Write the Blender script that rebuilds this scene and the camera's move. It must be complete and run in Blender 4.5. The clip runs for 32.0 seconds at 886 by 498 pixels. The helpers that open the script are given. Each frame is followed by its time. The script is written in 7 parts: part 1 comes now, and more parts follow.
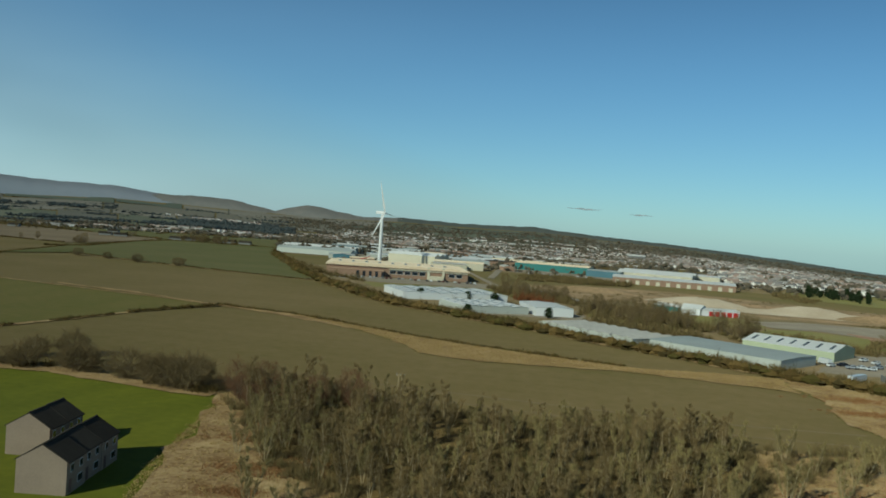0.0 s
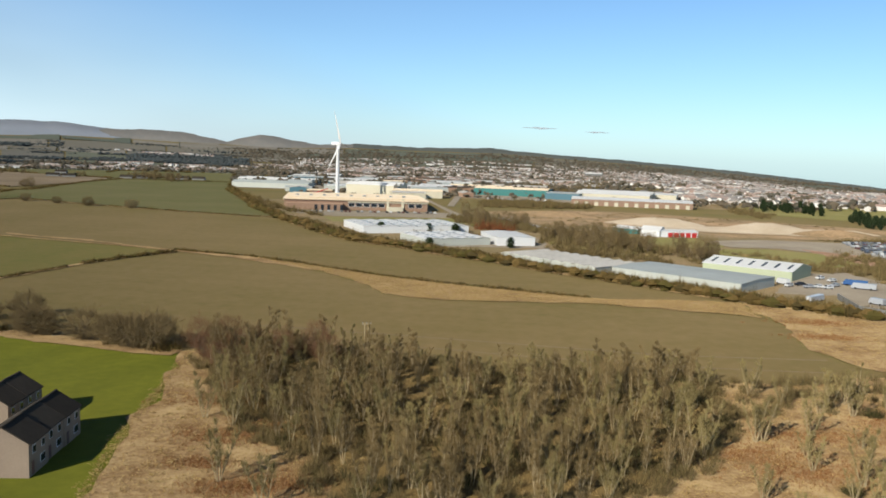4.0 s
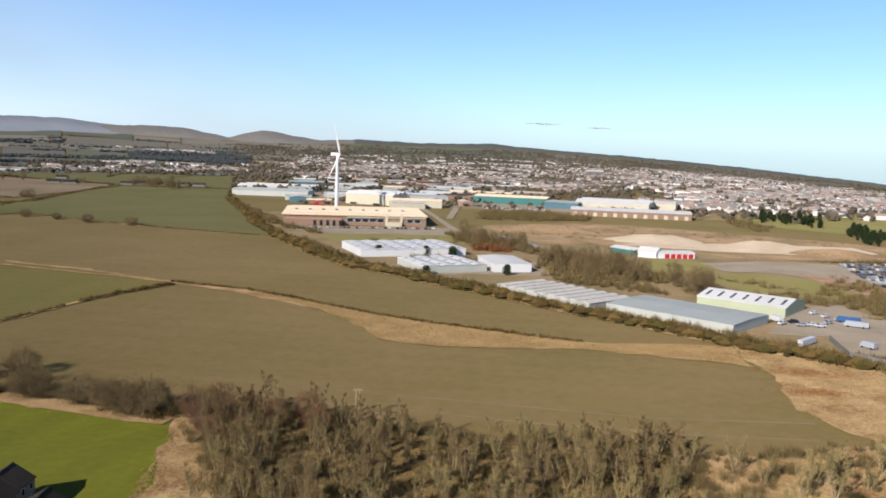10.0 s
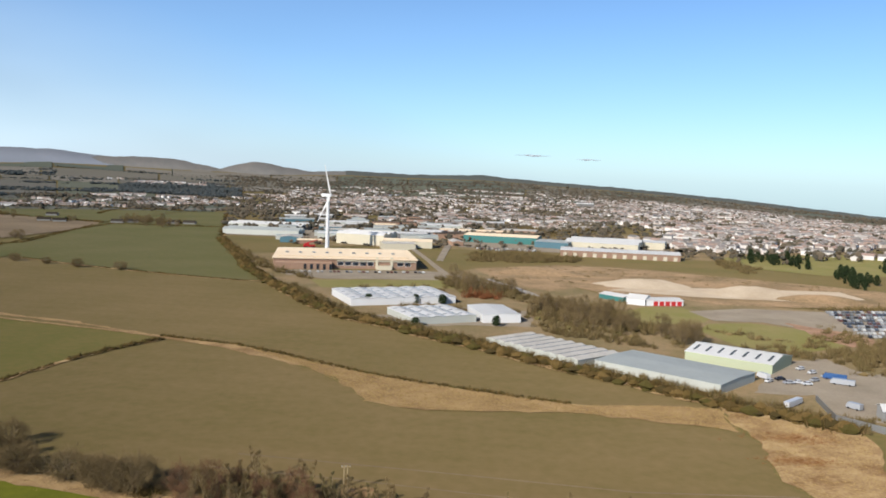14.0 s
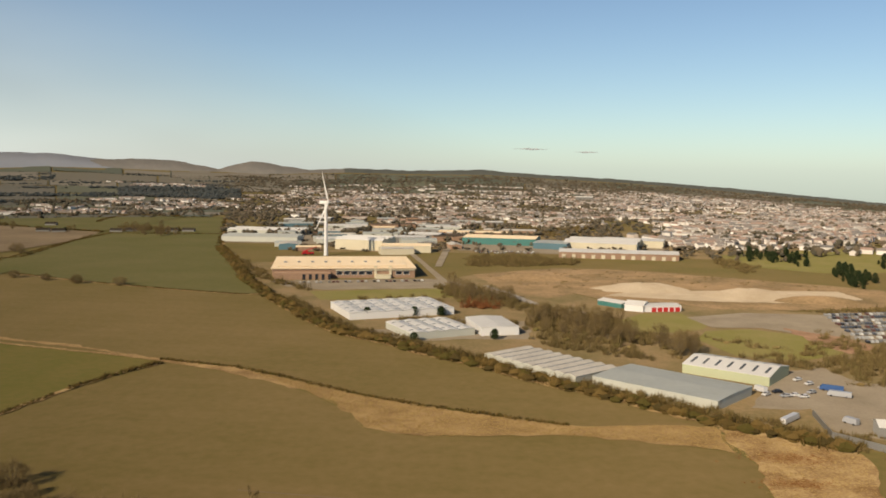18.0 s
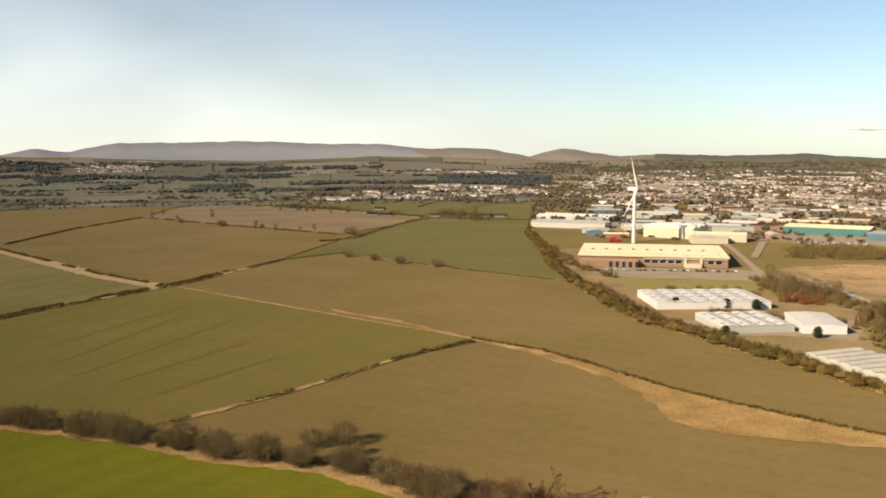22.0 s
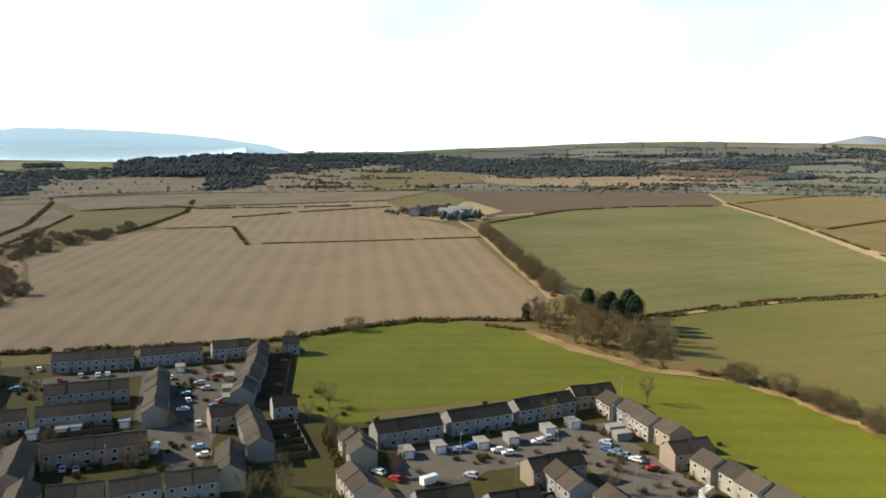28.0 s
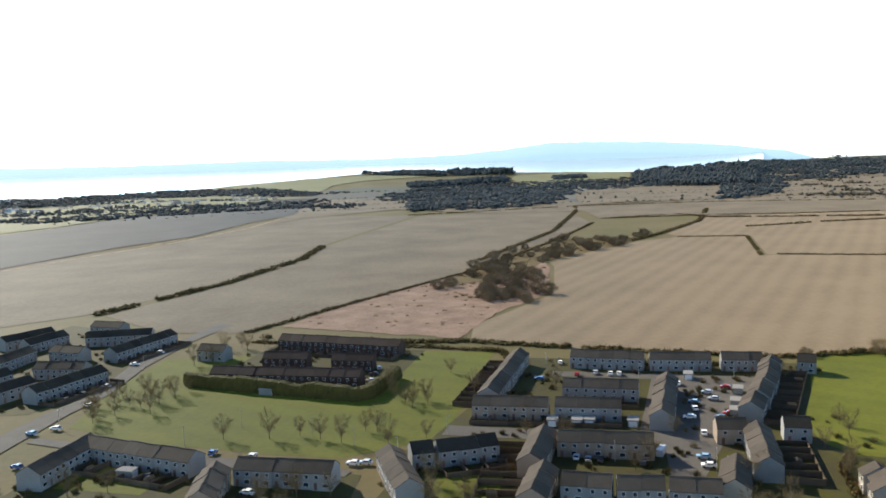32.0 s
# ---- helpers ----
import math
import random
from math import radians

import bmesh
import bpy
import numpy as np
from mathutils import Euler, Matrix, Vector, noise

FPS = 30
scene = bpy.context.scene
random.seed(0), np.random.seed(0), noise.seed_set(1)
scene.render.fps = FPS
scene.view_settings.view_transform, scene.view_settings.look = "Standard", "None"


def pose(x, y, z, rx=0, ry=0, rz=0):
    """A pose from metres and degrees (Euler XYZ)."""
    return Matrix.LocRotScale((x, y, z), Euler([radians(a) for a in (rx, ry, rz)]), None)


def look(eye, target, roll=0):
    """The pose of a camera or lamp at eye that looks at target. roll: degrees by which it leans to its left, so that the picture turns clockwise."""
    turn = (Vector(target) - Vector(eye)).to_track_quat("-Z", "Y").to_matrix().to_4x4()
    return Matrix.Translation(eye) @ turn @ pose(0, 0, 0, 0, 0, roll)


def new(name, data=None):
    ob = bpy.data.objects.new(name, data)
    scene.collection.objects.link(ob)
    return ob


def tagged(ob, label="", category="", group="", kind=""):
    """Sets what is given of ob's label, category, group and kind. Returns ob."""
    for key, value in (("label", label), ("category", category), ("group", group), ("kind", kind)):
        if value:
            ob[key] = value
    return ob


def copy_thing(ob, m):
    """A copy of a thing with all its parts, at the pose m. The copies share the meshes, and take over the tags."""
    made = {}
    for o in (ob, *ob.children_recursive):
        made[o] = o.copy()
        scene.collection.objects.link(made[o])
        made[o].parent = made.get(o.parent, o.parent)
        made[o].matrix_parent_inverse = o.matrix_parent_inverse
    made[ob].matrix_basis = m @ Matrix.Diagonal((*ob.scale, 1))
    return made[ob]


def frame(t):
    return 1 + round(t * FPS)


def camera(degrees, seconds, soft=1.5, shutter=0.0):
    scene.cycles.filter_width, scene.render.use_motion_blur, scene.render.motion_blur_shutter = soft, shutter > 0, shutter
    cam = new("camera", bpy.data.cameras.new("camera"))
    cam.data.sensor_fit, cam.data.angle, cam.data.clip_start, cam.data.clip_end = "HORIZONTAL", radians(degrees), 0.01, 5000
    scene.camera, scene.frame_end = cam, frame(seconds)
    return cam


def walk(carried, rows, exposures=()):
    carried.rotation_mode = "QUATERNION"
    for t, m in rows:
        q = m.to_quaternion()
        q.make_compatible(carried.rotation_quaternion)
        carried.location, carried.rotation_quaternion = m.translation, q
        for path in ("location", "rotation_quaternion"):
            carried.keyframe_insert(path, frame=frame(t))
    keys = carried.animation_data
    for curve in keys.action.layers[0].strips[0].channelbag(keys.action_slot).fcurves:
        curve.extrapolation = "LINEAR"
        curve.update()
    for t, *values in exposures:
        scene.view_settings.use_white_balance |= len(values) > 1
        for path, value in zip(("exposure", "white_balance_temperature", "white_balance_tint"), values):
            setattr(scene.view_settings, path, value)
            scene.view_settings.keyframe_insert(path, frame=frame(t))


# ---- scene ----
random.seed(3)
# camera and its flight: seconds, x, y, z, yaw, pitch, roll (degrees)
cam = camera(54.4, 32.0, soft=1.75)


def aim(yaw, pitch, roll):
    return pose(0, 0, 0, 90, 0, yaw) @ pose(0, 0, 0, pitch, 0, 0) @ pose(0, 0, 0, 0, 0, roll)


FLIGHT = [
    (0, -3.25, -3.15, 43.81, 3.066, -1.491, 4.089),
    (0.5, -3.97, -1.53, 43.76, 1.790, -5.437, 2.194),
    (1, -4.60, -0.25, 43.56, 0.095, -6.279, 2.477),
    (1.5, -4.97, 0.61, 43.58, -0.855, -8.142, 3.372),
    (2, -5.07, 1.09, 44.06, -1.180, -9.235, 3.530),
    (2.5, -5.10, 1.28, 45.00, -1.147, -9.637, 1.797),
    (3, -5.01, 1.27, 46.24, -0.954, -8.745, 1.799),
    (3.5, -4.77, 1.13, 47.50, -0.603, -7.853, 1.974),
    (4, -4.49, 0.96, 48.70, 0.067, -6.439, 1.895),
    (4.5, -4.25, 0.91, 49.90, 0.638, -6.815, 1.436),
    (6.5, -3.39, 1.10, 55.66, 0.325, -7.322, 2.625),
    (7, -3.38, 1.32, 57.12, 0.115, -7.558, 2.568),
    (7.5, -2.93, 1.08, 59.19, 0.478, -6.482, 0.849),
    (8, -2.83, 0.97, 60.66, 0.459, -6.030, 0.904),
    (8.5, -2.66, 1.07, 62.14, 0.122, -6.920, 1.622),
    (9, -2.44, 1.02, 63.64, 0.285, -6.006, 1.784),
    (9.5, -2.32, 0.94, 65.28, 0.338, -6.451, 1.460),
    (10, -2.27, 0.99, 66.98, 0.187, -6.946, 1.893),
    (10.5, -2.26, 0.98, 68.65, 0.012, -6.485, 2.419),
    (11, -2.27, 0.95, 70.17, -0.062, -6.367, 1.809),
    (11.5, -2.12, 0.59, 71.73, 0.259, -6.406, 0.874),
    (12, -1.88, 0.18, 73.34, 0.846, -5.771, 0.242),
    (12.5, -1.77, 0.23, 74.75, 0.332, -6.008, 1.707),
    (13, -1.75, 0.35, 76.12, 0.096, -5.487, 1.400),
    (13.5, -1.84, 0.29, 77.42, 0.080, -5.863, 0.874),
    (14, -1.89, 0.12, 78.81, -0.345, -5.001, 1.954),
    (14.5, -1.59, 0.11, 80.80, 0.108, -5.898, 1.637),
    (16.5, -1.28, 1.04, 87.29, -0.645, -6.534, 1.214),
    (17, -1.38, 0.45, 87.71, -0.978, -5.338, 1.920),
    (17.5, -1.07, 0.19, 88.32, -1.141, -5.157, 1.571),
    (18, -0.01, -0.02, 89.99, -0.303, -5.440, 0.687),
    (18.5, -0.01, -0.01, 90.00, 0.063, -8.275, 0.487),
    (19, -0.01, 0.01, 90.00, -0.046, -8.675, -0.408),
    (19.5, -0.00, 0.01, 90.00, 0.022, -6.723, -0.214),
    (20, 0.01, 0.00, 90.00, 0.961, -6.711, 0.397),
    (20.5, 0.00, 0.02, 90.00, 5.815, -5.824, 0.772),
    (21, 0.00, 0.02, 90.01, 11.038, -6.183, 1.481),
    (21.5, 0.00, 0.03, 90.01, 15.744, -7.793, 0.317),
    (22, -0.01, 0.03, 90.00, 20.009, -6.409, -0.205),
    (22.5, -0.01, 0.03, 90.00, 24.468, -5.351, 1.555),
    (23, -0.01, 0.02, 90.00, 29.262, -6.795, 1.064),
    (23.5, -0.01, 0.02, 90.01, 33.981, -7.419, 0.325),
    (24, -0.00, 0.04, 90.02, 39.545, -8.265, -0.279),
    (24.5, 0.00, 0.06, 90.04, 44.259, -7.692, 0.601),
    (25, 0.00, 0.09, 90.05, 48.751, -7.967, 0.136),
    (25.5, -0.00, 0.11, 90.07, 53.299, -8.809, 0.171),
    (26, -0.01, 0.13, 90.08, 57.585, -8.541, 1.482),
    (26.5, -0.01, 0.13, 90.08, 61.392, -8.129, 0.294),
    (28.5, 0.07, 0.22, 89.99, 75.002, -7.255, 0.586),
    (29, 0.06, 0.28, 89.96, 79.395, -7.265, 0.967),
    (29.5, 0.05, 0.32, 89.95, 83.596, -7.502, 1.505),
    (30, 0.04, 0.35, 89.93, 87.813, -8.500, -1.483),
    (30.5, 0.03, 0.35, 89.91, 92.318, -7.565, 0.459),
    (31, 0.03, 0.34, 89.90, 96.774, -6.843, -0.061),
    (31.5, 0.04, 0.31, 89.89, 101.108, -6.774, -1.714),
    (32, 0.05, 0.28, 89.90, 104.484, -6.158, -1.998),
]
walk(cam, [(t, Matrix.Translation((x, y, z)) @ aim(a, p, r)) for t, x, y, z, a, p, r in FLIGHT],
     [(0, -0.8, 5900, -14), (0.5, -0.5, 6400, -6), (1.2, -0.22, 7000, 5), (2, -0.1, 7200, 6), (4, -0.04, 6300, 6), (9, 0.05, 6150, 14), (13, 0.04, 6150, 13), (14.5, -0.08, 6100, 10), (17, -0.2, 7800, 11), (19, -0.34, 8100, 12), (20, -0.34, 8300, 13), (21, -0.1, 8600, 14), (22, 0.22, 8600, 14), (23, 0.44, 8700, 14), (24, 0.6, 8400, 10), (26, 0.82, 7500, 4), (29, 1.1, 6800, 3), (30.5, 1.25, 6700, 1), (32, 1.35, 6500, 5)])

# light: afternoon sun and clear sky
SUN_H, SUN_TURN = radians(28), radians(216)
CLOUD_SIDE = (-0.348, 0.02, -0.937)
world = bpy.data.worlds.new("sky")
scene.world = world
world.use_nodes = True
wn, wl = world.node_tree.nodes, world.node_tree.links
sky = wn.new("ShaderNodeTexSky")
sky.sky_type, sky.sun_disc = "NISHITA", False
sky.sun_elevation, sky.sun_rotation = SUN_H, SUN_TURN
sky.air_density, sky.dust_density, sky.ozone_density = 1.0, 0.35, 2.0
bg = wn["Background"]
bg.inputs["Strength"].default_value = 1.0


def wmath(op, a, c=None, clamp=False):
    """A math node of the sky; a and c are sockets or numbers."""
    node = wn.new("ShaderNodeMath")
    node.operation, node.use_clamp = op, clamp
    for socket, v in zip(node.inputs, (a, c)):
        if v is None:
            continue
        if isinstance(v, (int, float)):
            socket.default_value = v
        else:
            wl.new(v, socket)
    return node.outputs[0]


# thin white haze and high cloud: strongest low down and towards the sun
tc, sep, dot = wn.new("ShaderNodeTexCoord"), wn.new("ShaderNodeSeparateXYZ"), wn.new("ShaderNodeVectorMath")
wl.new(tc.outputs["Generated"], sep.inputs[0])
dot.operation = "DOT_PRODUCT"
dot.inputs[1].default_value = (math.sin(SUN_TURN), math.cos(SUN_TURN), 0.25)
wl.new(tc.outputs["Generated"], dot.inputs[0])
near = wmath("MULTIPLY_ADD", dot.outputs["Value"], 0.62)
near.node.inputs[2].default_value = 0.70
near = wmath("POWER", wmath("MAXIMUM", near, 0.0), 1.6)
up = wmath("MAXIMUM", sep.outputs["Z"], 0.0)
low = wmath("POWER", 2.718, wmath("MULTIPLY", up, -6.0))
cmap, cloud = wn.new("ShaderNodeMapping"), wn.new("ShaderNodeTexNoise")
cmap.inputs["Rotation"].default_value, cmap.inputs["Scale"].default_value = (0.25, 0.1, 0.6), (1.2, 4.5, 6.0)
wl.new(tc.outputs["Generated"], cmap.inputs["Vector"])
wl.new(cmap.outputs[0], cloud.inputs["Vector"])
cloud.inputs["Scale"].default_value, cloud.inputs["Detail"].default_value = 0.9, 3
veil = wmath("MULTIPLY_ADD", cloud.outputs["Fac"], 1.7)
veil.node.inputs[2].default_value = -0.35
veil = wmath("MAXIMUM", veil, 0.15)
amount = wmath("MULTIPLY", wmath("MULTIPLY", near, veil), low)
base_haze = wmath("MULTIPLY", low, 0.27)
total = wmath("ADD", wmath("MULTIPLY", amount, 1.15), base_haze)
sheet = wn.new("ShaderNodeVectorMath")
sheet.operation = "DOT_PRODUCT"
sheet.inputs[1].default_value = CLOUD_SIDE
wl.new(tc.outputs["Generated"], sheet.inputs[0])
film = wmath("MULTIPLY_ADD", sheet.outputs["Value"], 8.0)
film.node.inputs[2].default_value = 0.25
film.node.use_clamp = True
fade = wmath("POWER", 2.718, wmath("MULTIPLY", up, -2.2))
mask = wmath("MULTIPLY", film, fade)
film = wmath("MULTIPLY", mask, wmath("MULTIPLY", wmath("ADD", cloud.outputs["Fac"], 0.25), 0.30))
total = wmath("ADD", wmath("MINIMUM", total, 0.62), film)
scaled, haze, both = wn.new("ShaderNodeVectorMath"), wn.new("ShaderNodeVectorMath"), wn.new("ShaderNodeVectorMath")
scaled.operation, haze.operation, both.operation = "SCALE", "SCALE", "ADD"
deep = wn.new("ShaderNodeMapRange")  # the clear blue deepens overhead
deep.interpolation_type = "SMOOTHSTEP"
for name, v in (("From Min", 0.15), ("From Max", 0.6), ("To Min", 0.088), ("To Max", 0.03)):
    deep.inputs[name].default_value = v
wl.new(sep.outputs["Z"], deep.inputs["Value"])
thin = wmath("MULTIPLY_ADD", mask, -0.5)
thin.node.inputs[2].default_value = 1.0
wl.new(wmath("MULTIPLY", deep.outputs[0], thin), scaled.inputs["Scale"])
tint = wn.new("ShaderNodeVectorMath")
tint.operation = "MULTIPLY"
tint.inputs[1].default_value = (0.72, 1.02, 1.36)
wl.new(sky.outputs[0], tint.inputs[0])
wl.new(tint.outputs[0], scaled.inputs[0])
haze.inputs[0].default_value = (0.80, 0.92, 1.04)
wl.new(total, haze.inputs["Scale"])
wl.new(scaled.outputs[0], both.inputs[0])
wl.new(haze.outputs[0], both.inputs[1])
wl.new(both.outputs[0], bg.inputs["Color"])
lamp = bpy.data.lights.new("sun", "SUN")
lamp.energy, lamp.angle, lamp.color = 5.0, radians(0.5), (1.0, 0.90, 0.76)
sun = new("sun", lamp)
sun.matrix_world = look((math.sin(SUN_TURN) * math.cos(SUN_H) * 100, math.cos(SUN_TURN) * math.cos(SUN_H) * 100, math.sin(SUN_H) * 100), (0, 0, 0))

# ---------------------------------------------------------------- materials


def mat(name, col, col2=None, rough=0.85, metal=0.0, big=0.05, fine=2.0, mix=0.6, bump=0.0, stripe=None, rand=0.0, spec=0.3):
    """Principled surface, two noises wide; stripe=(degrees, spacing, strength); rand: lightness change from piece to piece."""
    m = bpy.data.materials.new(name)
    m.use_nodes = True
    n, l = m.node_tree.nodes, m.node_tree.links
    b = n["Principled BSDF"]
    b.inputs["Roughness"].default_value, b.inputs["Metallic"].default_value = rough, metal
    b.inputs["Specular IOR Level"].default_value = spec if rough < 0.8 else 0.06
    b.inputs["Diffuse Roughness"].default_value = 0.75 if rough >= 0.8 else 0.0
    col2 = col2 or tuple(c * 0.7 for c in col)
    geo = n.new("ShaderNodeNewGeometry")
    na, nb = n.new("ShaderNodeTexNoise"), n.new("ShaderNodeTexNoise")
    for node, s, d in ((na, big, 8), (nb, fine, 4)):
        node.inputs["Scale"].default_value, node.inputs["Detail"].default_value, node.inputs["Roughness"].default_value = s, d, 0.6
        l.new(geo.outputs["Position"], node.inputs["Vector"])
    mid = n.new("ShaderNodeMath")
    mid.operation = "MULTIPLY_ADD"
    l.new(nb.outputs["Fac"], mid.inputs[0])
    mid.inputs[1].default_value = 0.6
    off = n.new("ShaderNodeMath")
    off.operation = "SUBTRACT"
    l.new(na.outputs["Fac"], off.inputs[0])
    off.inputs[1].default_value = 0.3
    l.new(off.outputs[0], mid.inputs[2])
    fac = mid
    if stripe:
        ang, gap, k = stripe
        mp = n.new("ShaderNodeMapping")
        mp.inputs["Rotation"].default_value = (0, 0, radians(ang))
        l.new(geo.outputs["Position"], mp.inputs["Vector"])
        wv = n.new("ShaderNodeTexWave")
        wv.inputs["Scale"].default_value = 0.314 / gap
        wv.inputs["Distortion"].default_value, wv.inputs["Detail"].default_value = 1.2, 2
        l.new(mp.outputs[0], wv.inputs["Vector"])
        add = n.new("ShaderNodeMath")
        add.operation = "MULTIPLY_ADD"
        l.new(wv.outputs["Fac"], add.inputs[0])
        add.inputs[1].default_value = k
        l.new(mid.outputs[0], add.inputs[2])
        fac = add
    ramp = n.new("ShaderNodeMapRange")
    ramp.inputs["From Min"].default_value, ramp.inputs["From Max"].default_value = 0.5 - 0.5 * mix, 0.5 + 0.5 * mix
    l.new(fac.outputs[0], ramp.inputs["Value"])
    mx = n.new("ShaderNodeMix")
    mx.data_type = "RGBA"
    mx.inputs["A"].default_value, mx.inputs["B"].default_value = (*col2, 1), (*col, 1)
    l.new(ramp.outputs[0], mx.inputs["Factor"])
    out = mx.outputs["Result"]
    if rand:
        hsv, info, mr = n.new("ShaderNodeHueSaturation"), n.new("ShaderNodeObjectInfo"), n.new("ShaderNodeMapRange")
        mr.inputs["To Min"].default_value, mr.inputs["To Max"].default_value = 1 - rand, 1 + rand
        l.new(info.outputs["Random"], mr.inputs["Value"])
        l.new(mr.outputs[0], hsv.inputs["Value"])
        l.new(out, hsv.inputs["Color"])
        out = hsv.outputs[0]
    l.new(out, b.inputs["Base Color"])
    if bump:
        bp = n.new("ShaderNodeBump")
        bp.inputs["Strength"].default_value, bp.inputs["Distance"].default_value = 0.7, bump
        l.new(nb.outputs["Fac"], bp.inputs["Height"])
        l.new(bp.outputs[0], b.inputs["Normal"])
    return m


def island(name, cols, rough=0.9):
    """A surface whose colour changes from loose piece to loose piece."""
    m = mat(name, cols[0], rough=rough)
    n, l = m.node_tree.nodes, m.node_tree.links
    geo, ramp = n.new("ShaderNodeNewGeometry"), n.new("ShaderNodeValToRGB")
    ramp.color_ramp.interpolation = "CONSTANT"
    while len(ramp.color_ramp.elements) < len(cols):
        ramp.color_ramp.elements.new(0.5)
    for i, c in enumerate(cols):
        e = ramp.color_ramp.elements[i]
        e.position, e.color = i / len(cols), (*c, 1)
    l.new(geo.outputs["Random Per Island"], ramp.inputs[0])
    l.new(ramp.outputs[0], n["Principled BSDF"].inputs["Base Color"])
    return m


M_GROUND = mat("meadow", (0.120, 0.108, 0.036), (0.20, 0.142, 0.065), big=0.012, fine=0.3)
M_LAWN = mat("mown_grass", (0.150, 0.152, 0.019), (0.098, 0.108, 0.015), big=0.025, fine=0.4, mix=0.5, stripe=(20, 14, 0.12))
M_CROP = mat("young_crop", (0.116, 0.111, 0.030), (0.170, 0.131, 0.047), big=0.012, fine=0.25, mix=0.45, stripe=(0, 20, 0.07))
M_CROP_LINE = mat("thick_crop", (0.114, 0.107, 0.021), (0.142, 0.116, 0.030), big=0.05, fine=0.5)
M_PASTURE = mat("dull_pasture", (0.104, 0.103, 0.036), (0.142, 0.124, 0.054), big=0.012, fine=0.25, mix=0.45)
M_CROP2 = mat("sparse_crop", (0.138, 0.108, 0.040), (0.196, 0.140, 0.066), big=0.010, fine=0.25, mix=0.45, stripe=(98, 16, 0.05))
M_CROP3 = mat("blue_green_crop", (0.112, 0.116, 0.040), (0.205, 0.158, 0.068), big=0.010, fine=0.25, mix=0.45, stripe=(-4, 26, 0.08))
M_SOIL = mat("tilled_soil", (0.282, 0.203, 0.122), (0.200, 0.142, 0.084), big=0.014, fine=0.3, stripe=(103, 15, 0.24))
M_SOIL2 = mat("pale_stubble", (0.232, 0.176, 0.112), (0.155, 0.116, 0.074), big=0.014, fine=0.3, mix=0.38)
M_DARK = mat("dark_ploughland", (0.105, 0.072, 0.046), (0.140, 0.098, 0.058), big=0.01, fine=0.3)
M_DRY = mat("dry_grass", (0.44, 0.315, 0.16), (0.19, 0.108, 0.05), big=0.10, fine=1.1, mix=0.36, bump=0.5)
M_RUST = mat("dead_bracken", (0.37, 0.235, 0.155), (0.21, 0.125, 0.082), big=0.06, fine=0.6, mix=0.4)
M_EARTH = mat("cleared_earth", (0.37, 0.25, 0.145), (0.17, 0.125, 0.066), big=0.028, fine=0.4, mix=0.4)
M_WASTE = mat("waste_grass", (0.150, 0.125, 0.058), (0.275, 0.195, 0.112), big=0.035, fine=0.5, mix=0.4)
M_BANK = mat("rough_bank_grass", (0.172, 0.168, 0.050), (0.235, 0.195, 0.085), big=0.04, fine=0.5, mix=0.5)
M_MOOR = mat("burnt_moor", (0.052, 0.055, 0.058), (0.082, 0.078, 0.074), big=0.012, fine=0.15, mix=0.5)
M_PALEGREEN = mat("pale_pasture", (0.27, 0.245, 0.115), (0.22, 0.20, 0.09), big=0.01, fine=0.2)
M_STRIP = mat("trodden_dry_grass", (0.40, 0.275, 0.135), (0.19, 0.118, 0.056), big=0.07, fine=0.8, mix=0.4, bump=0.3)
M_GRAVEL = mat("pale_gravel", (0.54, 0.45, 0.34), (0.38, 0.30, 0.21), big=0.05, fine=1)
M_TRACK = mat("farm_track", (0.42, 0.31, 0.175), (0.30, 0.22, 0.12), big=0.08, fine=0.8)
M_SLATE = mat("blue_grey_slate", (0.25, 0.27, 0.28), (0.17, 0.185, 0.195), rough=0.7, big=0.2, fine=2)
M_ASPHALT = mat("asphalt", (0.165, 0.145, 0.122), (0.110, 0.097, 0.082), big=0.12, fine=2)
M_YARD = mat("worn_yard", (0.31, 0.265, 0.205), (0.20, 0.165, 0.122), big=0.05, fine=1)
M_CONC = mat("concrete", (0.36, 0.34, 0.31), (0.27, 0.25, 0.23), big=0.2, fine=2)
M_HARL = [mat("white_harling", (0.285, 0.280, 0.268), (0.225, 0.220, 0.210), big=0.25, fine=3, rand=0.1),
          mat("cream_harling", (0.40, 0.35, 0.285), (0.31, 0.27, 0.22), big=0.25, fine=3, rand=0.1),
          mat("brown_harling", (0.36, 0.28, 0.21), (0.27, 0.21, 0.16), big=0.25, fine=3, rand=0.1),
          mat("grey_harling", (0.33, 0.32, 0.30), (0.25, 0.24, 0.23), big=0.25, fine=3, rand=0.1),
          mat("dark_red_brick", (0.088, 0.058, 0.046), (0.064, 0.044, 0.036), big=0.25, fine=3, rand=0.1)]
M_ROOF = [mat("brown_tiles", (0.110, 0.086, 0.066), (0.074, 0.058, 0.046), big=0.3, fine=3, rand=0.2, bump=0.03),
          mat("dark_tiles", (0.062, 0.052, 0.041), (0.042, 0.035, 0.028), big=0.3, fine=3, rand=0.2, bump=0.03),
          mat("red_brown_tiles", (0.070, 0.044, 0.036), (0.046, 0.032, 0.027), big=0.3, fine=3, rand=0.2, bump=0.03)]
M_FRAME = mat("white_upvc", (0.75, 0.75, 0.73), (0.66, 0.66, 0.64), rough=0.4)
M_PANE = mat("window_glass", (0.035, 0.04, 0.05), (0.02, 0.025, 0.03), rough=0.06, spec=0.7)
